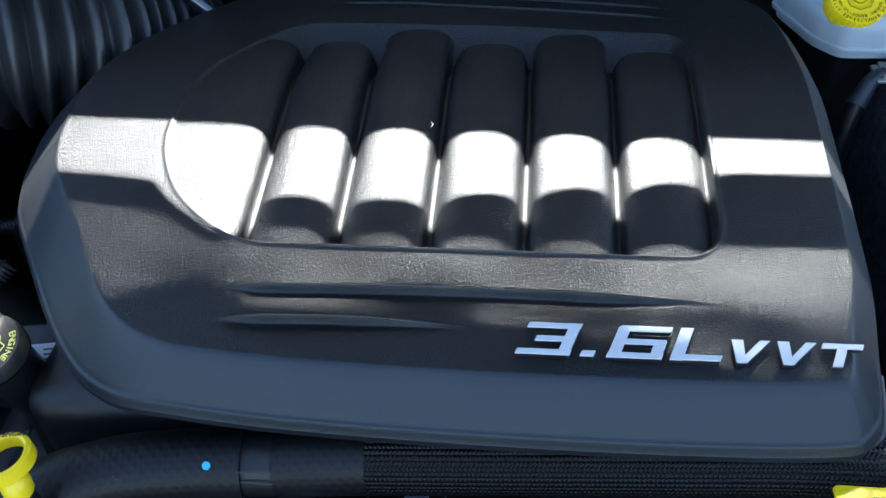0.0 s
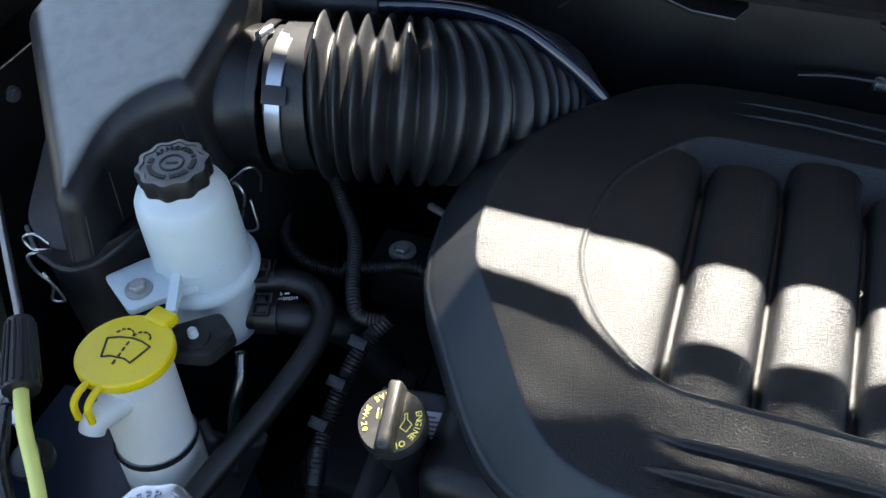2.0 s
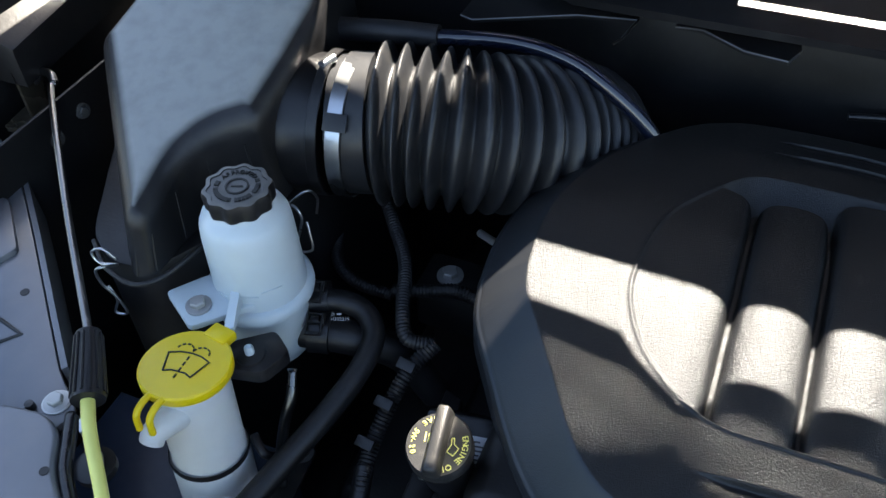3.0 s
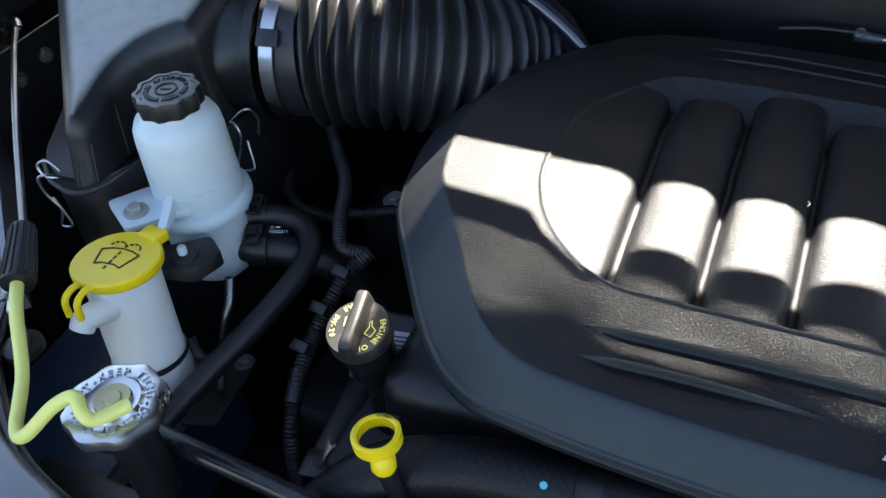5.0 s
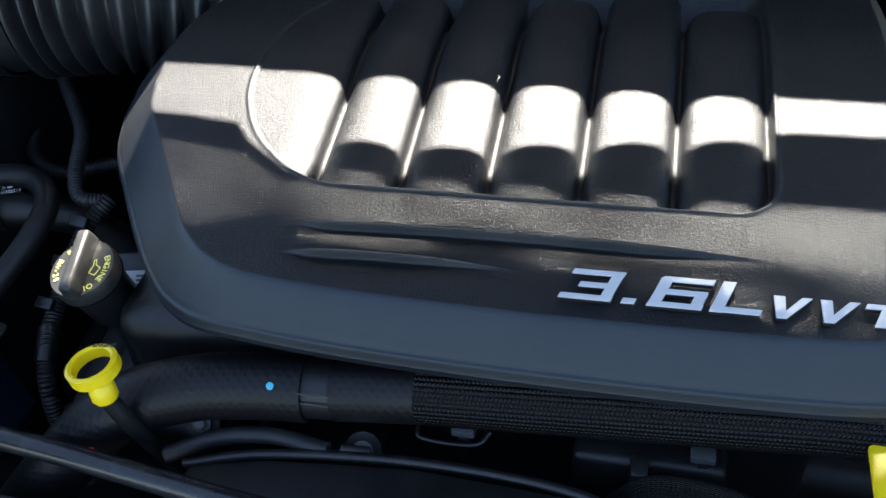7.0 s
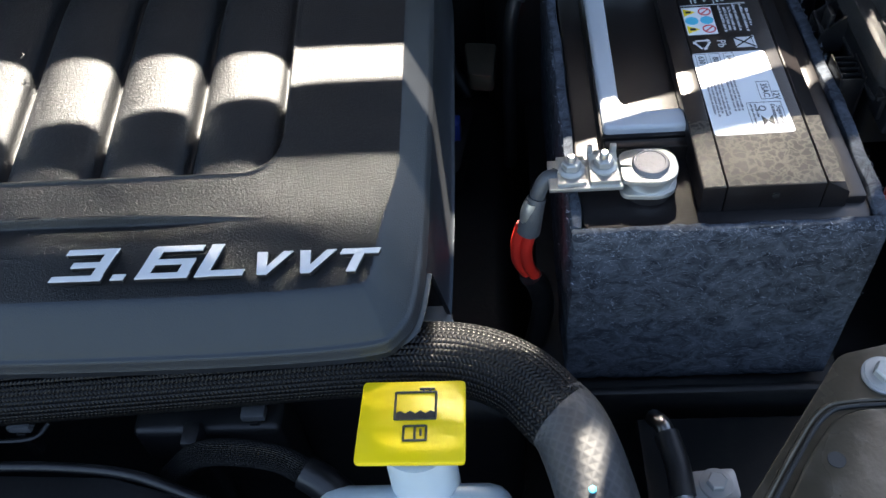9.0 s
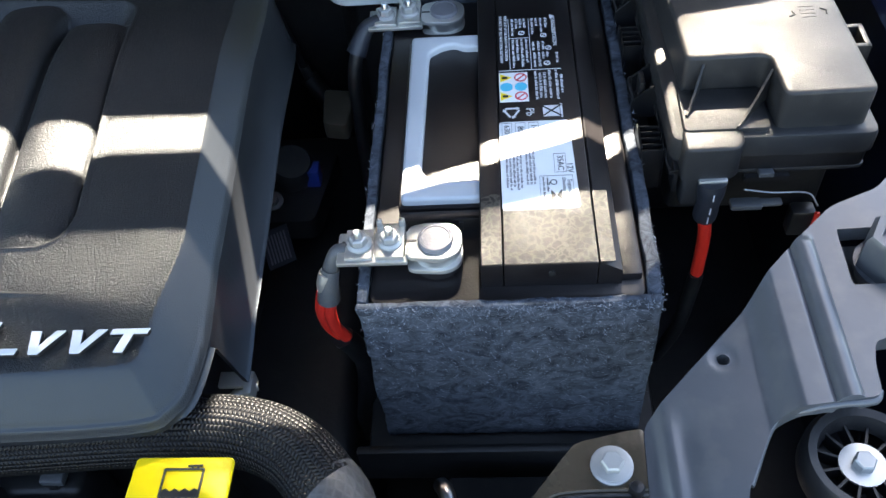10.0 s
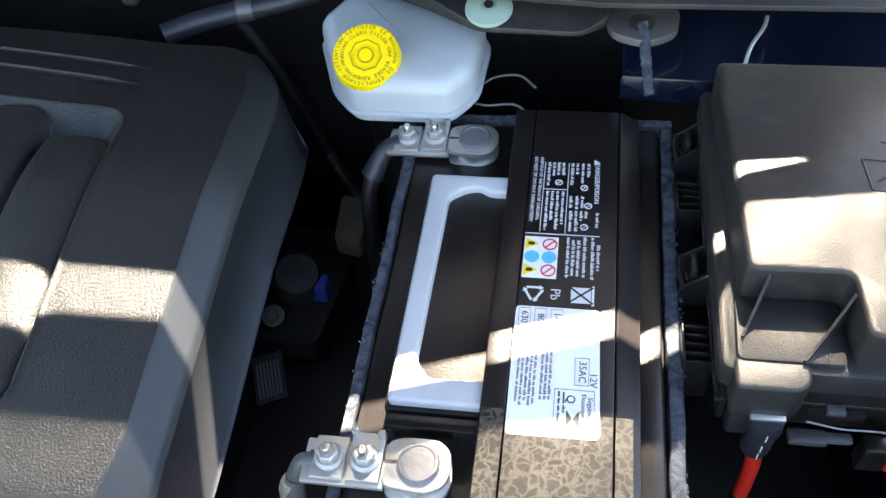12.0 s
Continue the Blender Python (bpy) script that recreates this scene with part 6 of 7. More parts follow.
def print_rows(parent, rows, z, material, seed=4, tall=0.0022):
    """Unreadable small print: rows of tiny letter-sized bars in words, running front to rear; rows are (x, y from, y to)."""
    rng, bm = random.Random(seed), bmesh.new()
    for x, y1, y0 in rows:
        p, word_left = y1, rng.randint(2, 7)
        while p - 0.0011 > y0:
            h = tall * rng.choice((0.36, 0.36, 0.5))
            bm.faces.new([bm.verts.new(v) for v in ((x - tall * 0.36, p - 0.0009, z), (x - tall * 0.36 + 2 * h, p - 0.0009, z), (x - tall * 0.36 + 2 * h, p, z), (x - tall * 0.36, p, z))])
            word_left -= 1
            p -= 0.0012 if word_left else 0.0021
            word_left = word_left or rng.randint(2, 8)
    bmesh.ops.recalc_face_normals(bm, faces=bm.faces)
    return part("small_print", bm, material, parent, smooth=0)


down("DANGER/POISON", 0.5312, 0.6598, 0.0046)
part("danger_sign", slab([(0.5290, 0.6815), (0.5330, 0.6790), (0.5290, 0.6765)], Z, Z + 0.0002), M_PRINT, battery)
down("DO NOT TIP. DO NOT OPEN BATTERY!", 0.4895, 0.6528, 0.0033)
down("KEEP OUT OF THE REACH OF CHILDREN.", 0.4935, 0.6535, 0.0031)
PANEL = [(112, 105, 220), (135, 105, 170), (157, 105, 165), (180, 105, 168), (112, 240, 415), (135, 240, 375), (160, 240, 410), (185, 240, 390), (222, 105, 215), (246, 105, 160), (272, 105, 200),
         (298, 105, 172), (222, 260, 318), (250, 258, 318), (275, 258, 312), (225, 325, 415), (250, 325, 415), (272, 325, 370), (295, 325, 360), (345, 330, 395),
         (222, 440, 605), (245, 450, 595), (268, 450, 600), (295, 435, 600), (330, 435, 608), (355, 465, 570)]
print_rows(battery, [(0.4872 + (a - 30) * 0.000142, 0.6785 - (b - 100) * 0.000198, 0.6785 - (c - 100) * 0.000198) for a, b, c in PANEL], Z + 0.0001, M_PRINT)
for x, y in ((0.5260, 0.6390), (0.5230, 0.6550), (0.5060, 0.6590), (0.5240, 0.6205)):
    part("sign", merged(lathe([(0.0018, 0), (0.0018, 0.0002), (0.0026, 0.0002), (0.0026, 0)], (x, y, Z), steps=20, close=False), box(-0.0022, 0.0022, -0.0003, 0.0003, 0, 0.0002, m=Matrix.Translation((x, y, Z)) @ pose(0, 0, 0, 0, 0, 45))), M_PRINT, battery, "white round sign")
part("rule", merged(box(0.4957, 0.4962, 0.6150, 0.6775, Z, Z + 0.0002), box(0.5118, 0.5123, 0.6140, 0.6775, Z, Z + 0.0002), box(0.4962, 0.5113, 0.6523, 0.6528, Z, Z + 0.0002), box(0.4870, 0.5340, 0.6130, 0.6136, Z, Z + 0.0002)), M_PRINT, battery)
part("warning_panel", box(0.4872, 0.5085, 0.5775, 0.6105, Z, Z + 0.0003), M_PAPER, battery, "white panel with coloured warning signs")
for k, y in enumerate((0.6045, 0.5940, 0.5835)):
    if k == 1:
        for x in (0.4925, 0.5032):
            part("sign", lathe([(0.0047, 0), (0.0047, 0.0002)], (x, y, Z + 0.0003), steps=24), M_CYAN, battery, "blue round sign")
    else:
        tri = [(0.4880, y + 0.0045), (0.4880, y - 0.0045), (0.4968, y)]
        part("sign", slab(tri[::-1], Z + 0.0003, Z + 0.0005), M_YELLOW, battery, "yellow triangular sign")
        part("sign_mark", box(0.4895, 0.4935, y - 0.0012, y + 0.0012, Z + 0.0005, Z + 0.0007), M_INK, battery)
        ring = lathe([(0.0037, 0), (0.0037, 0.0003), (0.0047, 0.0003), (0.0047, 0)], (0.5032, y, Z + 0.0003), steps=24, close=False)
        part("sign", merged(ring, box(-0.004, 0.004, -0.0005, 0.0005, 0, 0.0003, m=Matrix.Translation((0.5032, y, Z + 0.0003)) @ pose(0, 0, 0, 0, 0, 45))), M_REDINK, battery, "red ring sign")
down("Pb", 0.5085, 0.5660, 0.0085)
for k in range(3):
    a = k * 120
    part("recycling_mark", merged(box(-0.0045, 0.0035, 0.0030, 0.0045, 0, 0.0002, m=Matrix.Translation((0.4955, 0.5665, Z)) @ pose(0, 0, 0, 0, 0, a)),
                                  slab([(0.0035, 0.0020), (0.0060, 0.0037), (0.0035, 0.0056)], 0, 0.0002, m=Matrix.Translation((0.4955, 0.5665, Z)) @ pose(0, 0, 0, 0, 0, a))), M_PRINT, battery)
part("bin_mark", merged(box(0.5180, 0.5300, 0.5605, 0.5720, Z, Z + 0.0002), box(0.5305, 0.5320, 0.5590, 0.5735, Z, Z + 0.0002)), M_PRINT, battery)
part("bin_cross", merged(*[box(-0.0095, 0.0095, -0.0006, 0.0006, 0, 0.0002, m=Matrix.Translation((0.5240, 0.5662, Z + 0.0003)) @ pose(0, 0, 0, 0, 0, a)) for a in (40, -40)]), M_INK, battery)
# the white sticker's own print
ZL = 0.9609
for body, y in (("630", 0.5480), ("80", 0.5480), ("140", 0.5480)):
    x = {"630": 0.4915, "80": 0.5010, "140": 0.5105}[body]
    down(body, x, y, 0.0060, M_INK, ZL)
    part("frame_line", merged(*[box(x - 0.0035 + dx, x - 0.0033 + dx, y - 0.0065, y + 0.0065, ZL, ZL + 0.0002) for dx in (0, 0.0068)],
                              *[box(x - 0.0035, x + 0.0035, y + dy - 0.0001, y + dy + 0.0001, ZL, ZL + 0.0002) for dy in (-0.0065, 0.0065)]), M_INK, battery)
down("12V", 0.5330, 0.5080, 0.0060, M_INK, ZL)
down("35AC", 0.5268, 0.5130, 0.0060, M_INK, ZL)
part("frame_line", merged(box(0.5226, 0.5228, 0.5040, 0.5220, ZL, ZL + 0.0002), box(0.5304, 0.5306, 0.5040, 0.5220, ZL, ZL + 0.0002), box(0.5226, 0.5306, 0.5040, 0.5042, ZL, ZL + 0.0002), box(0.5226, 0.5306, 0.5218, 0.5220, ZL, ZL + 0.0002)), M_INK, battery)
print_rows(battery, [(0.4905 + 0.0024 * k, 0.5385 - 0.004 * (k % 3), 0.4900 - 0.002 * (k % 2)) for k in range(5)] + [(0.5040 + 0.0024 * k, 0.5300, 0.4930) for k in range(3)], ZL + 0.0001, M_LEAD, 9, 0.0016)
part("frame_line", merged(box(0.5120, 0.5122, 0.4750, 0.5010, ZL, ZL + 0.0002), box(0.5340, 0.5342, 0.4750, 0.5010, ZL, ZL + 0.0002),
                          box(0.5120, 0.5342, 0.4750, 0.4752, ZL, ZL + 0.0002), box(0.5120, 0.5342, 0.5008, 0.5010, ZL, ZL + 0.0002)), M_INK, battery)
down("Q", 0.5210, 0.4950, 0.0070, M_INK, ZL)
part("print_mark", merged(slab([(0.5190, 0.4780), (0.5190, 0.4880), (0.5225, 0.4830)], ZL, ZL + 0.0002), slab([(0.5262, 0.4780), (0.5225, 0.4830), (0.5262, 0.4880)], ZL, ZL + 0.0002)), M_INK, battery)
print_rows(battery, [(0.5145, 0.4995, 0.4770), (0.5172, 0.4990, 0.4860)], ZL + 0.0001, M_INK, 8, 0.0016)
down("Segurança", 0.5318, 0.4885, 0.0042, M_INK, ZL)
down("Desempenho", 0.5282, 0.4885, 0.0038, M_INK, ZL)

# caps
cap = next(o for o in brake.children if o.name.startswith("cap"))
on_cap = flat(0.361 + 0.0150 * 0.06, 0.748 - 0.0150 * 0.50, 0.985 + 0.0150 * 0.86, (0.06, -0.50, 0.86))
ring_words(cap, "WARNING-CLEAN FILLER CAP BEFORE REMOVING-", on_cap, 0.0172, 0.0038, M_AMBER, 205, 352)
ring_words(cap, "ATTENTION-NETTOYER LE BOUCHON DE REMPLISSAGE-", on_cap, 0.0214, 0.0036, M_AMBER, 215, 352)
part("octagon", lathe([(0.0122, 0.0), (0.0122, 0.0006), (0.0113, 0.0006), (0.0113, 0.0)], on_cap @ Vector((0, 0, 0)), (0.06, -0.50, 0.86), 8, close=False), M_AMBER, cap)
part("octagon", lathe([(0.0060, 0.0), (0.0060, 0.0010), (0.0050, 0.0010), (0.0050, 0.0)], on_cap @ Vector((0, 0, 0)), (0.06, -0.50, 0.86), 24, close=False), M_AMBER, cap)

cap = next(o for o in steering.children if o.name.startswith("cap"))
on_cap = flat(-0.475, 0.474, 1.0485)
ring_words(cap, "APPROVED", on_cap, 0.0165, 0.0062, M_INK, 160, 95, "raised_print", 0.0012)
ring_words(cap, "| |||| ||||| |||||||| ||", on_cap, 0.0165, 0.0056, M_INK, 45, 220, "raised_print", 0.0012)
part("pointer", box(-0.0045, 0.0045, -0.0008, 0.0008, 0, 0.0008, m=on_cap @ pose(0, 0, 0, 0, 0, 20)), M_INK, cap)
# faint level marks on the bottle
for k in range(3):
    a = radians(-100 + 30 * k)
    part("level_mark", box(-0.009, 0.009, -0.0006, 0.0006, -0.0005, 0.0005, m=Matrix.Translation((-0.475 + 0.0394 * math.cos(a), 0.474 + 0.0394 * math.sin(a), 0.958 + 0.004 * k)) @ pose(0, 0, 0, 0, 0, math.degrees(a) + 90)), M_WHITE, steering)

on_cap = flat(-0.3735, 0.2425, 0.9658)
ring_words(radiator_cap, "KEEP TIGHT-DO NOT OPEN HOT-", on_cap, 0.0244, 0.0086, M_STEEL, 148, 347, "raised_print", 0.0012)
for k in range(2):
    a = radians(35 + 180 * k)
    part("ear", lathe([(0.0050, 0.0), (0.0055, 0.002), (0.0045, 0.0055), (0.002, 0.0070)], (-0.3735 + 0.0318 * math.cos(a), 0.2425 + 0.0318 * math.sin(a), 0.956), steps=20), M_STEEL, radiator_cap)

# oil cap print in yellow-green
on_oil = oil_tilt @ Matrix.Translation((0, 0, 0.0090))
ring_words(oil, "ENGINE OIL", on_oil, 0.0205, 0.0066, M_LIME, 30, 100, "lettering", 0.0003)
ring_words(oil, "SAE 5W-20", on_oil, 0.0205, 0.0060, M_LIME, 118, -98, "lettering", 0.0003, True)
can = [(-0.004, -0.004), (0.003, -0.004), (0.004, 0.001), (0.008, 0.004), (0.0065, 0.0052), (0.0025, 0.0025), (-0.004, 0.002)]
part("oil_can_mark", merged(*[tube([oil_tilt @ Vector((0.0115 + 0.3 * u - 0.95 * v, -0.001 + 0.95 * u + 0.3 * v, 0.0093)) for u, v in (p, q)], 0.0004, 6, smooth=False)
                              for p, q in zip(can, can[1:] + can[:1])]), M_LIME, oil, smooth=0)
part("book_mark", merged(*[box(-0.0004, 0.0004, -0.004, 0.004, 0, 0.0003, m=oil_tilt @ Matrix.Translation((-0.0115 + 0.003 * k, 0.002, 0.0092)) @ pose(0, 0, 0, 0, 0, 10)) for k in range(3)]), M_LIME, oil)
word(dip, "ENGINE", (-0.2078, 0.3138, 0.9355), 0.0048, M_INK, 4, "lettering", Vector((0, 0, 1)).rotation_difference(d_axis).to_matrix().to_4x4())

# coolant tag symbols
lean = Matrix.Rotation(-0.06, 4, "X")


def mark(points, r=0.0007):
    return [tube([Vector((x, y, 0.9232 + (0.32 - y) * 0.06)) for x, y in (p, q)], r, 6, smooth=False) for p, q in zip(points, points[1:])]


part("tank_mark", merged(*mark([(0.2850, 0.3110), (0.3080, 0.3110), (0.3080, 0.2935), (0.2850, 0.2935), (0.2850, 0.3110)]), *mark([(0.3010, 0.3110), (0.3010, 0.3128), (0.2985, 0.3132), (0.3070, 0.3132)]),
                         *mark([(0.3045, 0.3110), (0.3045, 0.3130)]),
                         slab([(0.2852, 0.2937), (0.3078, 0.2937), (0.3078, 0.2975), (0.3050, 0.2990), (0.3022, 0.2972), (0.2993, 0.2990), (0.2965, 0.2972), (0.2936, 0.2990), (0.2908, 0.2972), (0.2880, 0.2990), (0.2852, 0.2975)],
                              0.9238, 0.9244)), M_INK, tag, smooth=0)
part("book_mark", merged(*mark([(0.2905, 0.2890), (0.2905, 0.2800), (0.3030, 0.2800), (0.3030, 0.2890), (0.2905, 0.2890)]), *mark([(0.2967, 0.2890), (0.2967, 0.2800)]), *mark([(0.3000, 0.2870), (0.3000, 0.2830)])), M_INK, tag, smooth=0)

# hose print
bm = letters("SH302219", 0.0046)
on_hose = Matrix.Translation((-0.4125, 0.4885, 0.8985)) @ pose(0, 0, 0, 12, 6, 27)
bm.transform(on_hose)
part("hose_print", bm, M_PRINT, low_hose, smooth=0)
part("hose_print", merged(tube([on_hose @ Vector((-0.0065 + 0.0026 * math.cos(k * 0.7854), 0.0050 + 0.0012 * math.sin(k * 0.7854), 0.0002)) for k in range(9)], 0.0003, 6, smooth=False), box(-0.0020, 0.0022, 0.0042, 0.0058, 0, 0.0003, m=on_hose)), M_PRINT, low_hose, smooth=0)
for k, (x, y, z) in enumerate(((-0.165, 0.3065, 0.901), (-0.140, 0.3125, 0.9025), (-0.118, 0.3155, 0.9035))):
    lines(hose, "hose_print", x, x + 0.016, y, y + 0.004, z, 1, M_AIR, "x", seed=20 + k)
for k in range(2):
    part("hose_print", box(-0.003, 0.003, -0.011, 0.011, 0, 0.0004, m=Matrix.Translation((0.3985 + 0.011 * k, 0.232, 0.9085 - 0.003 * k)) @ pose(0, 0, 0, 18, 12, 8)), M_PRINT, sleeve)
part("blue_dot", lathe([(0.0022, 0), (0.0018, 0.0005), (0, 0.0006)], (0.391, 0.2550, 0.9140), (0, -0.2, 1), 12, close=False), M_CYAN, sleeve)


# ---- fuse box relief ----
def relief(points, r=0.0006, z=1.0081):
    return [tube([(x, y, z) for x, y in (p, q)], r, 6, smooth=False) for p, q in zip(points, points[1:])]


part("relief", merged(*relief([(0.6830, 0.6450), (0.7060, 0.6430), (0.7080, 0.6180), (0.6850, 0.6200), (0.6830, 0.6450)]), *relief([(0.6890, 0.6270), (0.6980, 0.6330), (0.6950, 0.6350), (0.7030, 0.6400)]),
                      *relief([(0.7080, 0.6260), (0.7130, 0.6250), (0.7130, 0.6210)]), *relief([(0.6960, 0.6600), (0.7060, 0.6590), (0.7060, 0.6640)])), M_BOX, fuse, smooth=0)
for k in range(4):
    lines(fuse, "relief", 0.6960, 0.7060, 0.5960 + 0.004 * k, 0.5985 + 0.004 * k, 1.0079, 1, M_BOX, "x", seed=30 + k)
part("relief", merged(*relief([(0.6880, 0.5980), (0.6920, 0.6000), (0.6910, 0.6040)]), *relief([(0.7100, 0.6060), (0.7140, 0.6030), (0.7130, 0.5990)])), M_BOX, fuse, smooth=0)
solo("fuse_wire", tube([(0.655, 0.512, 0.928), (0.675, 0.510, 0.926), (0.700, 0.512, 0.922), (0.712, 0.515, 0.905)], 0.0006, 8), M_GREY, "thin pale wire under the fuse box", "wire")
solo("wiring_plug", merged(box(0.646, 0.668, 0.502, 0.512, 0.916, 0.921, 0.002), box(0.664, 0.682, 0.504, 0.511, 0.917, 0.921, 0.002)), M_AIR, "blue-grey wiring plug under the fuse box", "plug")
small = thing("relay_plug", (0.70, 0.51, 0.89), "small black plug with red edge", "plug")
part("body", box(0.693, 0.710, 0.508, 0.520, 0.880, 0.905, 0.002), M_BLACK, small)
part("edge", box(0.708, 0.7115, 0.506, 0.509, 0.885, 0.906, 0.001), M_RED, small)


# ---- looms and small parts round the engine ----
def loom(points, r=0.0065, group="wiring looms"):
    return solo("wiring_loom", tube(points, r, 12, 10, ripple=0.0007, pitch=0.0032), M_RUBBER, "corrugated black wiring loom", "wiring loom", group)


loom([(-0.450, 0.655, 0.930), (-0.411, 0.606, 0.910), (-0.383, 0.569, 0.904), (-0.364, 0.520, 0.898), (-0.350, 0.497, 0.890), (-0.327, 0.502, 0.884)])
loom([(-0.500, 0.660, 0.870), (-0.489, 0.630, 0.862), (-0.471, 0.589, 0.856), (-0.441, 0.571, 0.852), (-0.400, 0.570, 0.850)], 0.0060)
loom([(-0.400, 0.572, 0.855), (-0.365, 0.578, 0.862), (-0.335, 0.588, 0.862), (-0.300, 0.585, 0.850)], 0.0065)
main_loom = thing("main_loom", (-0.345, 0.43, 0.85), "corrugated black main loom on square clips", "wiring loom")
part("loom", tube([(-0.325, 0.503, 0.886), (-0.340, 0.475, 0.873), (-0.347, 0.440, 0.854), (-0.349, 0.410, 0.838), (-0.343, 0.375, 0.825), (-0.335, 0.345, 0.79), (-0.33, 0.33, 0.70)], 0.0070, 12, 10, ripple=0.0007, pitch=0.0036), M_RUBBER, main_loom)
for x, y, z in ((-0.338, 0.474, 0.8830), (-0.346, 0.442, 0.8650), (-0.350, 0.409, 0.8480)):
    part("clip", box(-0.011, 0.006, -0.005, 0.005, -0.002, 0.004, 0.001, m=Matrix.Translation((x, y, z - 0.001)) @ pose(0, 0, 0, 28, 0, -8)), M_BLACK, main_loom)
part("tape", tube([(-0.348, 0.395, 0.833), (-0.345, 0.383, 0.828), (-0.342, 0.368, 0.821)], 0.0085, 10), M_BLACK, main_loom)
rail = thing("coil_rail", (-0.32, 0.43, 0.80), "black plastic rail beside the valve cover", "rail")
part("rail", slab([(-0.318, 0.505), (-0.300, 0.500), (-0.282, 0.330), (-0.312, 0.330)], 0.70, lambda x, y: 0.800 + 0.10 * (y - 0.33), 0.002), M_BLACK, rail)
part("tab", slab(rounded([(-0.316, 0.345), (-0.285, 0.350), (-0.284, 0.322), (-0.312, 0.318)], 0.004), 0.797, 0.802, 0.001), M_BLACK, rail)
part("tab_hole", lathe([(0.0045, 0), (0.0045, 0.0005)], (-0.299, 0.333, 0.8021), steps=18), M_INK, rail)
coil = thing("ignition_coil", (-0.27, 0.44, 0.82), "black ignition coil with a white sticker", "ignition coil")
lean_coil = Matrix.Translation((-0.270, 0.421, 0.866)) @ pose(0, 0, 0, 36, 0, 10)
part("body", box(-0.032, 0.032, -0.030, 0.030, -0.050, -0.0006, 0.004, m=lean_coil), M_BLACK, coil)
part("sticker", box(-0.027, 0.027, -0.024, 0.014, -0.0006, 0.0004, m=lean_coil), M_PAPER, coil, "white sticker with printed marks")
bm = bmesh.new()
for k in range(9):
    for u0, u1 in ((-0.022, -0.006), (0.004, 0.022)):
        bm.faces.new([bm.verts.new(lean_coil @ Vector((u, v, 0.0006))) for u, v in ((u0, -0.020 + 0.0036 * k), (u1 - 0.003 * (k % 3), -0.020 + 0.0036 * k), (u1 - 0.003 * (k % 3), -0.0186 + 0.0036 * k), (u0, -0.0186 + 0.0036 * k))])
part("sticker_print", bm, M_LEAD, coil, smooth=0)
bolt_spots = thing("block_bracket", (-0.355, 0.61, 0.85), "dark cast bracket with a bolt", "bracket")
part("plate", slab(rounded([(-0.385, 0.640), (-0.385, 0.585), (-0.310, 0.585), (-0.300, 0.640)], 0.008), 0.80, 0.852, 0.003), M_DEEP, bolt_spots)
bolt(bolt_spots, (-0.356, 0.612, 0.853), r=0.0085)
part("lever", tube([(-0.335, 0.640, 0.895), (-0.315, 0.628, 0.900), (-0.298, 0.618, 0.905), (-0.292, 0.640, 0.93)], 0.004, 10), M_ALU, bolt_spots)
part("stay", box(-0.303, -0.296, 0.600, 0.612, 0.86, 0.90, 0.001), M_ALU, bolt_spots)
bar = thing("flat_bracket", (-0.405, 0.36, 0.81), "dark flat steel bracket with a bolt", "bracket")
part("strip", slab(rounded([(-0.428, 0.318), (-0.396, 0.328), (-0.402, 0.405), (-0.420, 0.405)], 0.005), 0.812, 0.816, 0.001), M_DEEP, bar)
bolt(bar, (-0.411, 0.396, 0.8165), r=0.006, material=M_DULL)
solo("bleed_pipe", tube([(-0.428, 0.430, 0.890), (-0.424, 0.415, 0.872), (-0.428, 0.404, 0.850), (-0.435, 0.39, 0.80)], 0.0050, 12), M_ROD, "short bent steel pipe", "pipe")
solo("vacuum_hose", tube([(-0.440, 0.375, 0.86), (-0.425, 0.365, 0.855), (-0.415, 0.372, 0.84), (-0.41, 0.36, 0.82)], 0.004, 10), M_RUBBER, "thin black rubber hose", "hose")
for a, b, c in (((-0.446, 0.5000, 0.905), (-0.430, 0.5050, 0.904), 0.0150), ((-0.437, 0.4770, 0.885), (-0.419, 0.4825, 0.884), 0.0200)):
    clamp = thing("hose_clamp", a, "black spring hose clamp", "hose clamp", "hose clamps")
    part("band", tube([a, b], c, 20, smooth=False, cap=True), M_BLACK, clamp)
    mid = (Vector(a) + Vector(b)) / 2
    seat = Matrix.Translation(mid + Vector((0, -0.004, c - 0.002))) @ pose(0, 0, 0, 15, 0, 16)
    part("loop", merged(*[box(x0, x1, y0, y1, 0.003, 0.007, 0.0005, m=seat) for x0, x1, y0, y1 in ((-0.0075, -0.0055, -0.015, 0.006), (0.0055, 0.0075, -0.015, 0.006), (-0.0055, 0.0055, -0.015, -0.0125), (-0.0055, 0.0055, -0.004, -0.002), (-0.0055, 0.0055, 0.004, 0.006))]), M_BOX, clamp, "black rectangular wire loop")
    part("tongue", box(-0.004, 0.004, -0.003, 0.003, 0.002, 0.008, 0.001, m=seat), M_BLACK, clamp)
    part("lug", box(0.0078, 0.0086, -0.004, 0.006, 0.002, 0.007, 0.0002, m=seat), M_ROD, clamp)

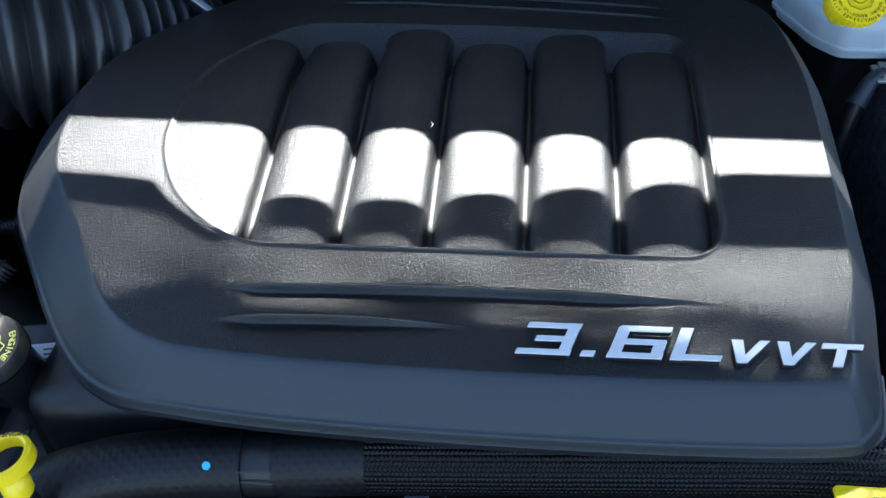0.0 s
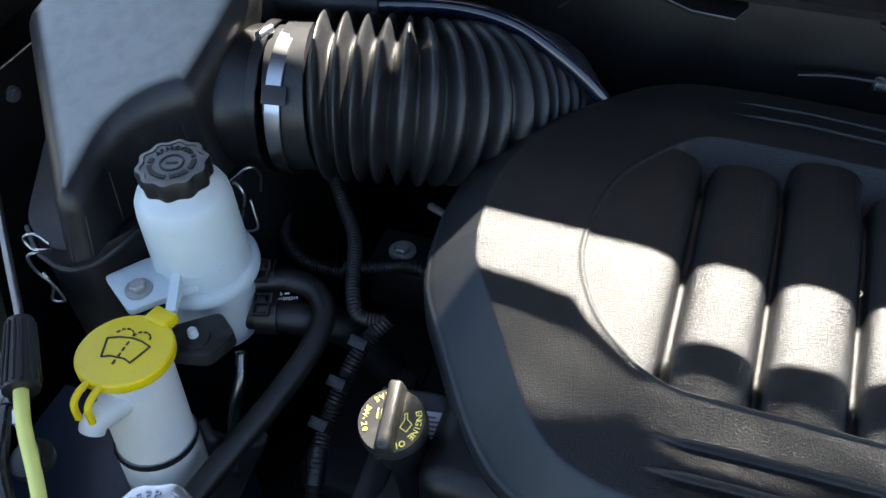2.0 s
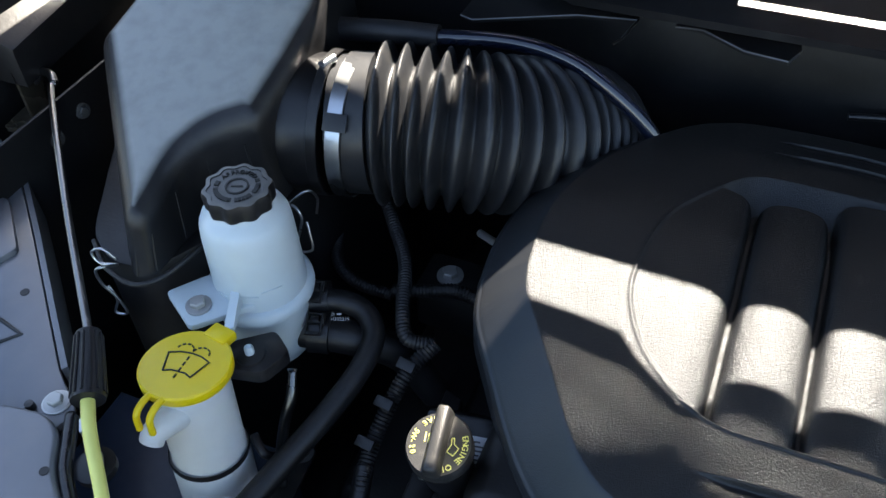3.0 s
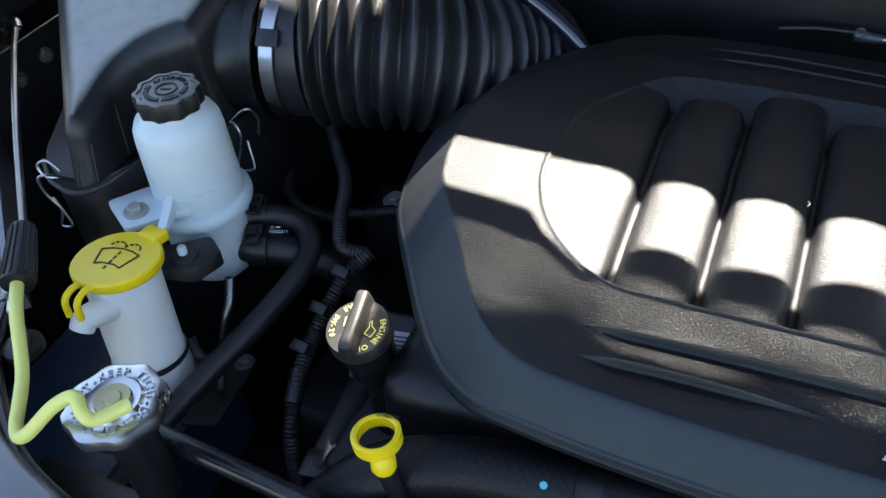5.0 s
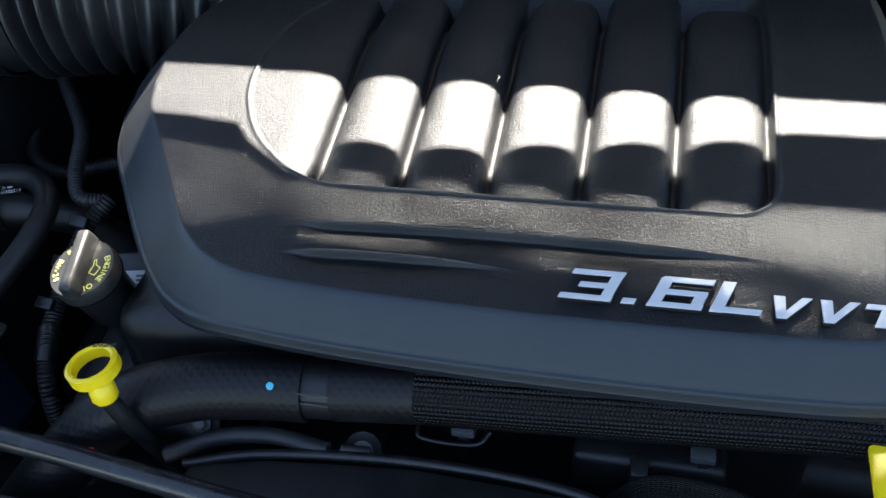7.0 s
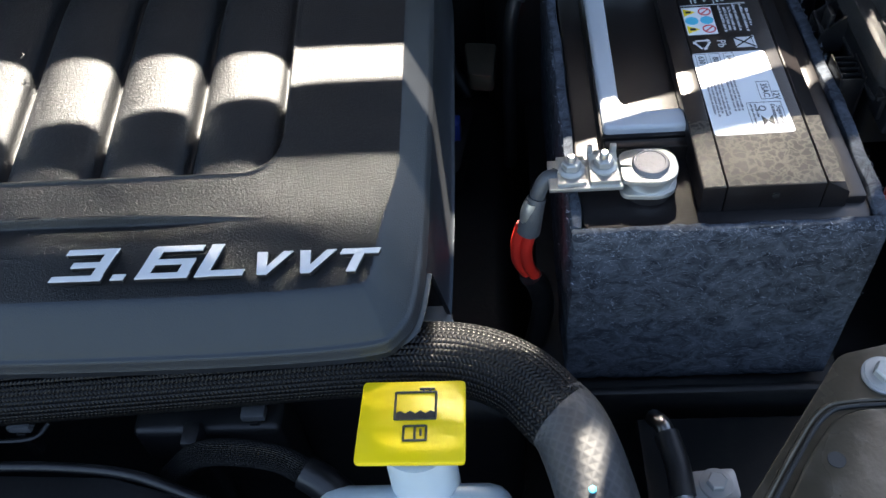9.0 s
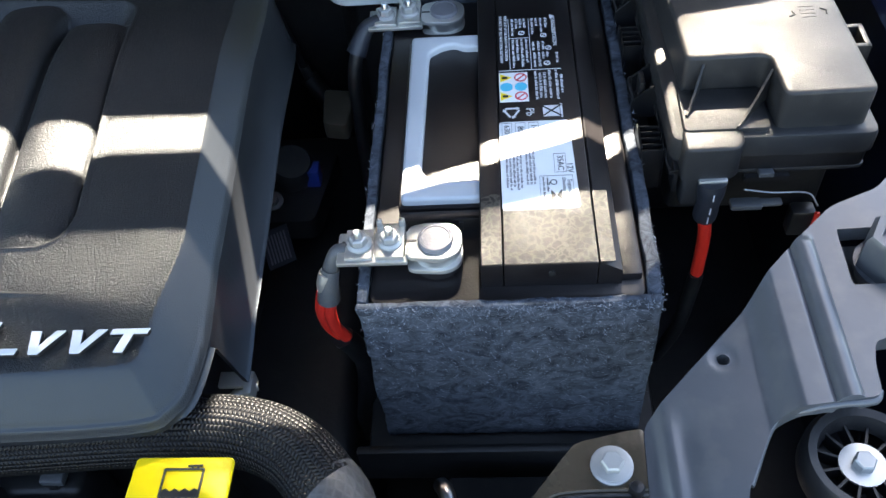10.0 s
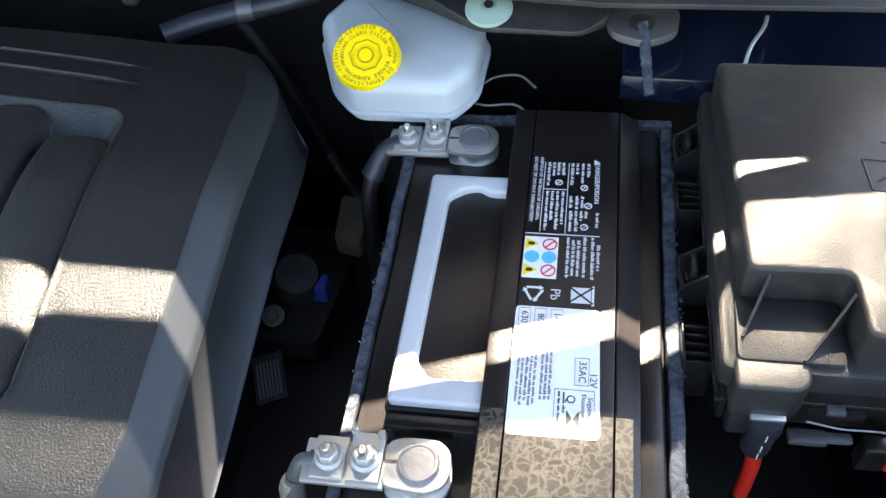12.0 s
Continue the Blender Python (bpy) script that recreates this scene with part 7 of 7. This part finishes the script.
# spring bails that hold the air box together
for points in ([(-0.466, 0.560, 0.948), (-0.464, 0.562, 0.966), (-0.468, 0.554, 0.980), (-0.484, 0.544, 0.968), (-0.486, 0.541, 0.966), (-0.471, 0.534, 0.978), (-0.463, 0.532, 0.968), (-0.468, 0.531, 0.948), (-0.472, 0.527, 0.929), (-0.459, 0.533, 0.928), (-0.462, 0.538, 0.945), (-0.465, 0.541, 0.954)],
               [(-0.581, 0.426, 0.974), (-0.590, 0.424, 0.985), (-0.602, 0.422, 0.979), (-0.596, 0.421, 0.969), (-0.580, 0.424, 0.970), (-0.575, 0.408, 0.985), (-0.581, 0.403, 0.983), (-0.582, 0.404, 0.966), (-0.575, 0.407, 0.948), (-0.571, 0.407, 0.930), (-0.582, 0.405, 0.929), (-0.576, 0.407, 0.945), (-0.582, 0.409, 0.958)]):
    solo("spring_clip", tube(points, 0.0013, 8), M_STEEL, "bent steel wire clip on the air box", "spring clip", "air box clips")

# ---- behind the radiator ----
for x, y, z in ((-0.161, 0.311, 0.858), (-0.040, 0.309, 0.855)):
    fix = thing("shroud_bolt", (x, y, z), "dull bolt on the engine front", "bolt", "front bolts")
    bolt(fix, (x, y, z), (0.1, -0.7, 0.6), 0.0045, "head", M_DULL)
    part("boss", lathe([(0.013, -0.06), (0.013, -0.002)], (x, y, z), (0.1, -0.7, 0.6), 16), M_DEEP, fix)
for x, y, z in ((-0.119, 0.329, 0.862), (0.027, 0.331, 0.862), (0.183, 0.335, 0.862)):
    plug = thing("wiring_plug", (x, y, z), "charcoal wiring plug on a black stem", "plug", "front plugs")
    part("head", box(x - 0.008, x + 0.008, y - 0.005, y + 0.005, z - 0.002, z + 0.005, 0.0015), M_AIR, plug)
    part("stem", box(x - 0.003, x + 0.003, y - 0.006, y + 0.002, z - 0.03, z - 0.002), M_BLACK, plug)
solo("foil_tag", box(-0.054, -0.033, 0.302, 0.309, 0.8600, 0.8608, 0.0002, m=None), M_STEEL, "crumpled silver foil tag", "tag")
solo("hose_tray", merged(tube([(-0.005, 0.330, 0.862), (0.0, 0.322, 0.860), (0.035, 0.322, 0.860), (0.045, 0.332, 0.862)], 0.0018, 8)), M_BLACK, "thin black wire bracket", "bracket")
coolant = thing("bypass_hose", (0.2, 0.30, 0.86), "small braided coolant hose with black joint", "hose")
part("braid", tube([(0.130, 0.300, 0.845), (0.150, 0.306, 0.862), (0.175, 0.305, 0.868), (0.205, 0.300, 0.868), (0.228, 0.290, 0.862)], 0.0085, 14), M_BRAID, coolant)
part("joint", tube([(0.222, 0.293, 0.864), (0.235, 0.286, 0.860), (0.246, 0.278, 0.855)], 0.0110, 16), M_BLACK, coolant)
part("end", tube([(0.243, 0.280, 0.857), (0.262, 0.268, 0.850), (0.28, 0.25, 0.84)], 0.0090, 14), M_BRAID, coolant)
pump = thing("belt_cover", (0.15, 0.33, 0.8), "dark plastic cover behind the fan", "cover")
part("body", box(0.10, 0.20, 0.325, 0.36, 0.70, 0.858, 0.006, 3), M_DEEP, pump)
part("rib", box(0.138, 0.150, 0.312, 0.330, 0.72, 0.866, 0.003), M_DEEP, pump)
tap = thing("drain_pipe", (0.447, 0.30, 0.84), "small steel pipe with black rubber sleeve", "pipe")
part("pipe", tube([(0.440, 0.334, 0.846), (0.444, 0.326, 0.852), (0.447, 0.316, 0.850)], 0.0055, 12), M_ROD, tap)
part("sleeve", tube([(0.446, 0.320, 0.851), (0.450, 0.300, 0.848), (0.451, 0.280, 0.845)], 0.0078, 12), M_RUBBER, tap)
part("foot", tube([(0.451, 0.283, 0.846), (0.452, 0.262, 0.84), (0.453, 0.24, 0.82)], 0.0060, 12), M_STEEL, tap)
lug = thing("steel_lug", (0.475, 0.285, 0.84), "dull steel lug with a bolt", "lug")
part("plate", slab(rounded([(0.456, 0.296), (0.458, 0.276), (0.485, 0.278), (0.484, 0.298)], 0.004), 0.842, 0.847, 0.001), M_ALU, lug)
bolt(lug, (0.471, 0.287, 0.848), r=0.0062)
side_bar = slab([(0.44, 0.10), (0.60, 0.10), (0.60, 0.37), (0.44, 0.37)], 0.70, 0.78, 0.004)
solo("side_member", side_bar, M_DEEP, "black painted frame rail below the battery", "frame rail")
solo("side_member", slab([(-0.62, 0.05), (-0.43, 0.05), (-0.43, 0.40), (-0.62, 0.40)], 0.70, 0.80, 0.004), M_RAIL, "dark blue painted frame rail", "frame rail")

# ---- rear right corner ----
shelf = thing("cowl_corner", (0.45, 0.80, 1.0), "black plastic cowl corner with a pale push plug", "car cowl")
part("panel", slab(rounded([(0.30, 0.845), (0.405, 0.790), (0.440, 0.768), (0.515, 0.765), (0.535, 0.780), (0.535, 0.845)], 0.008), 1.000, lambda x, y: 1.004 + (y - 0.765) * 0.3, 0.002), M_BOX, shelf)
part("strip", slab([(0.40, 0.777), (0.526, 0.763), (0.86, 0.764), (0.86, 0.86), (0.40, 0.86)][::-1], 1.026, lambda x, y: 1.030 + (y - 0.763) * 0.2, 0.001), M_BOX, shelf)
part("plug", lathe([(0.0175, 0), (0.0170, 0.003), (0.006, 0.0045), (0.0055, 0.0035), (0, 0.0035)], (0.4475, 0.782, 1.010), (0, -0.25, 1), 32, close=False), M_PLUG, shelf, "pale green round push plug")
part("plug_hole", lathe([(0.0035, 0), (0.0035, 0.0008)], (0.4475, 0.7815, 1.0142), (0, -0.25, 1), 16), M_INK, shelf)
eye = thing("hinge_eye", (0.557, 0.785, 1.0), "dull metal eye plate on the cowl", "bracket")
part("plate", slab(rounded([(0.530, 0.800), (0.535, 0.768), (0.560, 0.758), (0.582, 0.770), (0.585, 0.800)], 0.010, 4), 0.996, 1.002, 0.001), M_DULL, eye)
part("hole", lathe([(0.0095, 0), (0.0095, 0.001)], (0.557, 0.779, 1.0022), steps=24), M_INK, eye)
solo("fender_shelf", slab([(0.545, 0.752), (0.800, 0.740), (0.860, 0.74), (0.860, 0.98), (0.545, 0.98)], lambda x, y: 0.955, lambda x, y: 0.975 + 0.16 * (y - 0.74), 0.006), M_BLUE, "dark blue painted fender shelf", "fender", kind="structure")
bm = tube([(0.557, 0.776, 1.004), (0.559, 0.762, 1.000), (0.561, 0.745, 0.992), (0.564, 0.728, 0.980)], lambda t: 0.0048 - 0.001 * t, 10, 12, flat=0.6)
for v in bm.verts:
    k = noise.noise(Vector(v.co) * 300) * 0.0012
    v.co += Vector((k, k, 0))
solo("felt_strip", bm, M_FELT, "frayed grey felt strip hanging from the cowl", "felt strip")
solo("pale_hook", tube([(0.627, 0.748, 0.985), (0.631, 0.760, 0.998), (0.640, 0.776, 1.003), (0.644, 0.790, 1.002)], 0.0014, 10), M_ALU, "pale metal hook on the fender shelf", "hook")
cable_run = thing("heater_cable", (0.25, 0.82, 0.95), "black sheathed cable that drops behind the engine cover", "cable")
part("thin_end", tube([(0.236, 0.810, 0.978), (0.250, 0.816, 0.940), (0.264, 0.830, 0.870), (0.277, 0.843, 0.786)], 0.0050, 12), M_RUBBER, cable_run)
part("ferrule", tube([(0.275, 0.841, 0.798), (0.278, 0.843, 0.778)], 0.0056, 12, smooth=False), M_DULL, cable_run, "dull metal ferrule")
part("sheath", tube([(0.277, 0.843, 0.780), (0.305, 0.825, 0.735), (0.335, 0.760, 0.690), (0.345, 0.66, 0.650), (0.340, 0.56, 0.620)], 0.0105, 14), M_DEEP, cable_run)
solo("heater_cable", tube([(0.251, 0.820, 0.975), (0.30, 0.835, 0.985), (0.36, 0.85, 0.99)], 0.006, 12), M_RUBBER, "short black cable end behind the cover", "cable")
linkage = thing("wiper_linkage", (0.08, 0.835, 0.98), "bright steel linkage rod with a ball joint", "linkage")
part("rod", tube([(0.058, 0.834, 0.981), (0.095, 0.836, 0.980), (0.130, 0.836, 0.979)], 0.0028, 12), M_STEEL, linkage)
part("joint", merged(tube([(0.036, 0.833, 0.983), (0.046, 0.833, 0.982), (0.060, 0.834, 0.981)], lambda t: 0.0062 - 0.0018 * t, 12), lathe([(0.0055, -0.004), (0.0068, 0.0), (0.0055, 0.004)], (0.040, 0.833, 0.984), (0, -0.6, 0.8), 16)), M_DULL, linkage, "dull ball joint")
part("arm", tube([(-0.032, 0.826, 0.984), (0.0, 0.831, 0.986), (0.036, 0.834, 0.985)], 0.0035, 10), M_BLACK, linkage)
part("pivot", box(0.128, 0.142, 0.830, 0.842, 0.970, 0.992, 0.004, 3), M_DULL, linkage, "cast pivot block")
joint = thing("cable_joint", (0.235, 0.81, 0.975), "dark blue-grey cable joint", "joint")
part("body", tube([(0.187, 0.780, 0.981), (0.212, 0.795, 0.983), (0.243, 0.811, 0.983)], 0.0085, 16), M_JOINT, joint)
part("tail", tube([(0.248, 0.812, 0.983), (0.270, 0.820, 0.984), (0.300, 0.836, 0.984)], 0.0080, 16), M_JOINT, joint)
part("clip", tube([(0.240, 0.8100, 0.983), (0.252, 0.8135, 0.983)], 0.0092, 16, smooth=False), M_DULL, joint, "dull metal clip")
sol = thing("solenoid", (0.28, 0.69, 0.78), "grey metal solenoid with blue plug", "solenoid")
part("body", lathe([(0.020, 0.0), (0.022, 0.004), (0.022, 0.038), (0.018, 0.046), (0, 0.047)], (0.278, 0.690, 0.770), (0.2, -0.3, 1), 28, close=False), M_BOX, sol)
part("plug", box(0.298, 0.312, 0.668, 0.684, 0.785, 0.806, 0.002), M_BLUEPLUG, sol, "bright blue plug")
bolt(sol, (0.269, 0.646, 0.792), (0.1, -0.4, 1), 0.006, "bolt", M_DULL)
part("mount", slab(rounded([(0.245, 0.720), (0.245, 0.625), (0.310, 0.625), (0.325, 0.720)], 0.01), 0.76, 0.785, 0.003), M_DEEP, sol)
sticker = thing("parts_sticker", (0.29, 0.58, 0.79), "torn pale parts sticker with printed bars", "sticker")
part("sheet", box(-0.013, 0.013, -0.020, 0.020, 0, 0.0006, m=Matrix.Translation((0.285, 0.582, 0.800)) @ pose(0, 0, 0, 10, -12, 18)), M_JOINT, sticker)
for k in range(7):
    part("bar_mark", box(-0.010 + 0.003 * k, -0.0085 + 0.003 * k, -0.016, 0.014, 0.0007, 0.0010, m=Matrix.Translation((0.285, 0.582, 0.800)) @ pose(0, 0, 0, 10, -12, 18)), M_LEAD, sticker)
solo("cast_lug", slab(rounded([(0.318, 0.740), (0.322, 0.690), (0.345, 0.685), (0.350, 0.735)], 0.006), 0.83, 0.848, 0.003), M_TAN, "tan-stained cast metal lug beside the engine", "lug")
solo("cover_clip", merged(box(0.288, 0.312, 0.392, 0.404, 0.876, 0.880, 0.001), box(0.306, 0.312, 0.386, 0.404, 0.866, 0.880, 0.001), tube([(0.292, 0.380, 0.868), (0.300, 0.390, 0.870), (0.31, 0.40, 0.868)], 0.005, 12)), M_ALU, "grey metal clip under the cover corner", "clip")

# ---- left wing ----
# coloured black to stand for the shade on the fender's edge
solo("fender_rail", slab([(-0.795, 0.575), (-0.803, 0.660), (-0.825, 0.860), (-0.98, 0.860), (-0.98, 0.575)], 1.000, lambda x, y: 1.045 - 0.3 * (x + 0.80), 0.006), M_DEEP, "fender edge coloured black for the shade", "fender", kind="structure")
for s in (-1, 1):
    solo("fender_top", slab([(s * 0.865, -0.25), (s * 1.02, -0.20), (s * 1.05, 1.3), (s * 0.985 if s < 0 else 0.865, 1.3), (s * 0.985 if s < 0 else 0.865, 0.56), (s * 0.865, 0.56)][::s], 0.60, lambda x, y: 1.00 - 0.25 * (abs(x) - 0.86), 0.01), M_BLUE,
         "dark blue painted outer fender", "fender", kind="structure")
inner = thing("wing_panel", (-0.745, 0.6, 0.8), "black inner wing panel with two bolts", "panel")
part("sheet", box(-0.756, -0.752, 0.44, 0.86, 0.52, 1.00, 0.001), M_DEEP, inner)
# black sheet added to fill the dark corner behind the wing
part("backing", box(-0.850, -0.835, 0.535, 0.98, 0.90, 1.13, 0.003), M_DEEP, inner)
for y, z in ((0.548, 0.966), (0.590, 0.972)):
    bolt(inner, (-0.7505, y, z), (1, -0.3, 0.2), 0.0052, material=M_DULL)
hook = thing("rod_bracket", (-0.80, 0.59, 0.98), "small steel pivot bracket of the prop rod", "bracket")
part("plate", slab(rounded([(-0.830, 0.600), (-0.790, 0.612), (-0.785, 0.560), (-0.825, 0.550)], 0.006), 0.955, 0.960), M_FOOT, hook)
part("upright", box(-0.812, -0.808, 0.575, 0.605, 0.958, 1.015, 0.001), M_FOOT, hook)
part("pin", lathe([(0.0065, 0), (0.0065, 0.006), (0.004, 0.007), (0.004, 0.020)], (-0.818, 0.592, 1.000), (1, 0, 0), 16), M_STEEL, hook)
clip = thing("rod_clip", (-0.495, 0.275, 0.955), "dark spring clip that holds the prop rod", "clip")
part("base", lathe([(0.015, 0), (0.015, 0.006), (0.010, 0.008)], (-0.487, 0.268, 0.945), steps=20), M_DEEP, clip)
for dx in (-0.0095, 0.0095):
    part("jaw", box(-0.0015, 0.0015, -0.006, 0.006, 0, 0.022, 0.0005, m=Matrix.Translation((-0.491 + dx, 0.276 - dx * 0.6, 0.953)) @ pose(0, 0, 0, 0, 0, 40)), M_STEEL, clip)
for k in range(14):
    a = 2 * math.pi * k / 14
    ax = (Vector((-0.507, 0.299, 0.978)) - Vector((-0.540, 0.345, 0.987))).normalized()
    u = ax.orthogonal().normalized()
    w = ax.cross(u)
    off = u * math.cos(a) + w * math.sin(a)
    part("grip_rib", tube([Vector((-0.538, 0.3425, 0.9868)) + off * 0.0098, Vector((-0.509, 0.302, 0.9785)) + off * 0.0126], 0.0011, 6, smooth=False), M_RUBBER, rod)
solo("weatherstrip", tube([(-0.530, 0.296, 0.951), (-0.514, 0.272, 0.952), (-0.499, 0.252, 0.952), (-0.466, 0.224, 0.951), (-0.430, 0.199, 0.949), (-0.396, 0.184, 0.946), (-0.340, 0.172, 0.940), (-0.25, 0.165, 0.92)], 0.0055, 12), M_PIPE, "shiny black rubber edge strip", "edge strip")

# wrinkled wire and crumbs on the cover
solo("debris", tube([(0.022, 0.536, 1.0042), (0.0235, 0.539, 1.0047), (0.0220, 0.541, 1.0050)], 0.0005, 6), M_INK, "tiny dark twig on the cover", "debris")

# thin wires behind the battery, a small tag below the dipstick
for pts in ([(0.440, 0.770, 0.948), (0.452, 0.776, 0.952), (0.470, 0.777, 0.953), (0.483, 0.769, 0.948)], [(0.436, 0.748, 0.950), (0.448, 0.744, 0.951), (0.468, 0.746, 0.951), (0.480, 0.740, 0.947)]):
    solo("thin_wire", tube(pts, 0.0011, 8), M_DULL, "thin dull wire behind the battery", "wire", "thin wires")
mini = thing("wire_tag", (-0.230, 0.272, 0.868), "small red and white wire tag on the radiator hose", "tag")
part("red_half", box(-0.231, -0.222, 0.270, 0.274, 0.8655, 0.8700, 0.0008), M_RED, mini)
part("white_half", box(-0.240, -0.2315, 0.270, 0.274, 0.8655, 0.8700, 0.0008), M_GREY, mini)
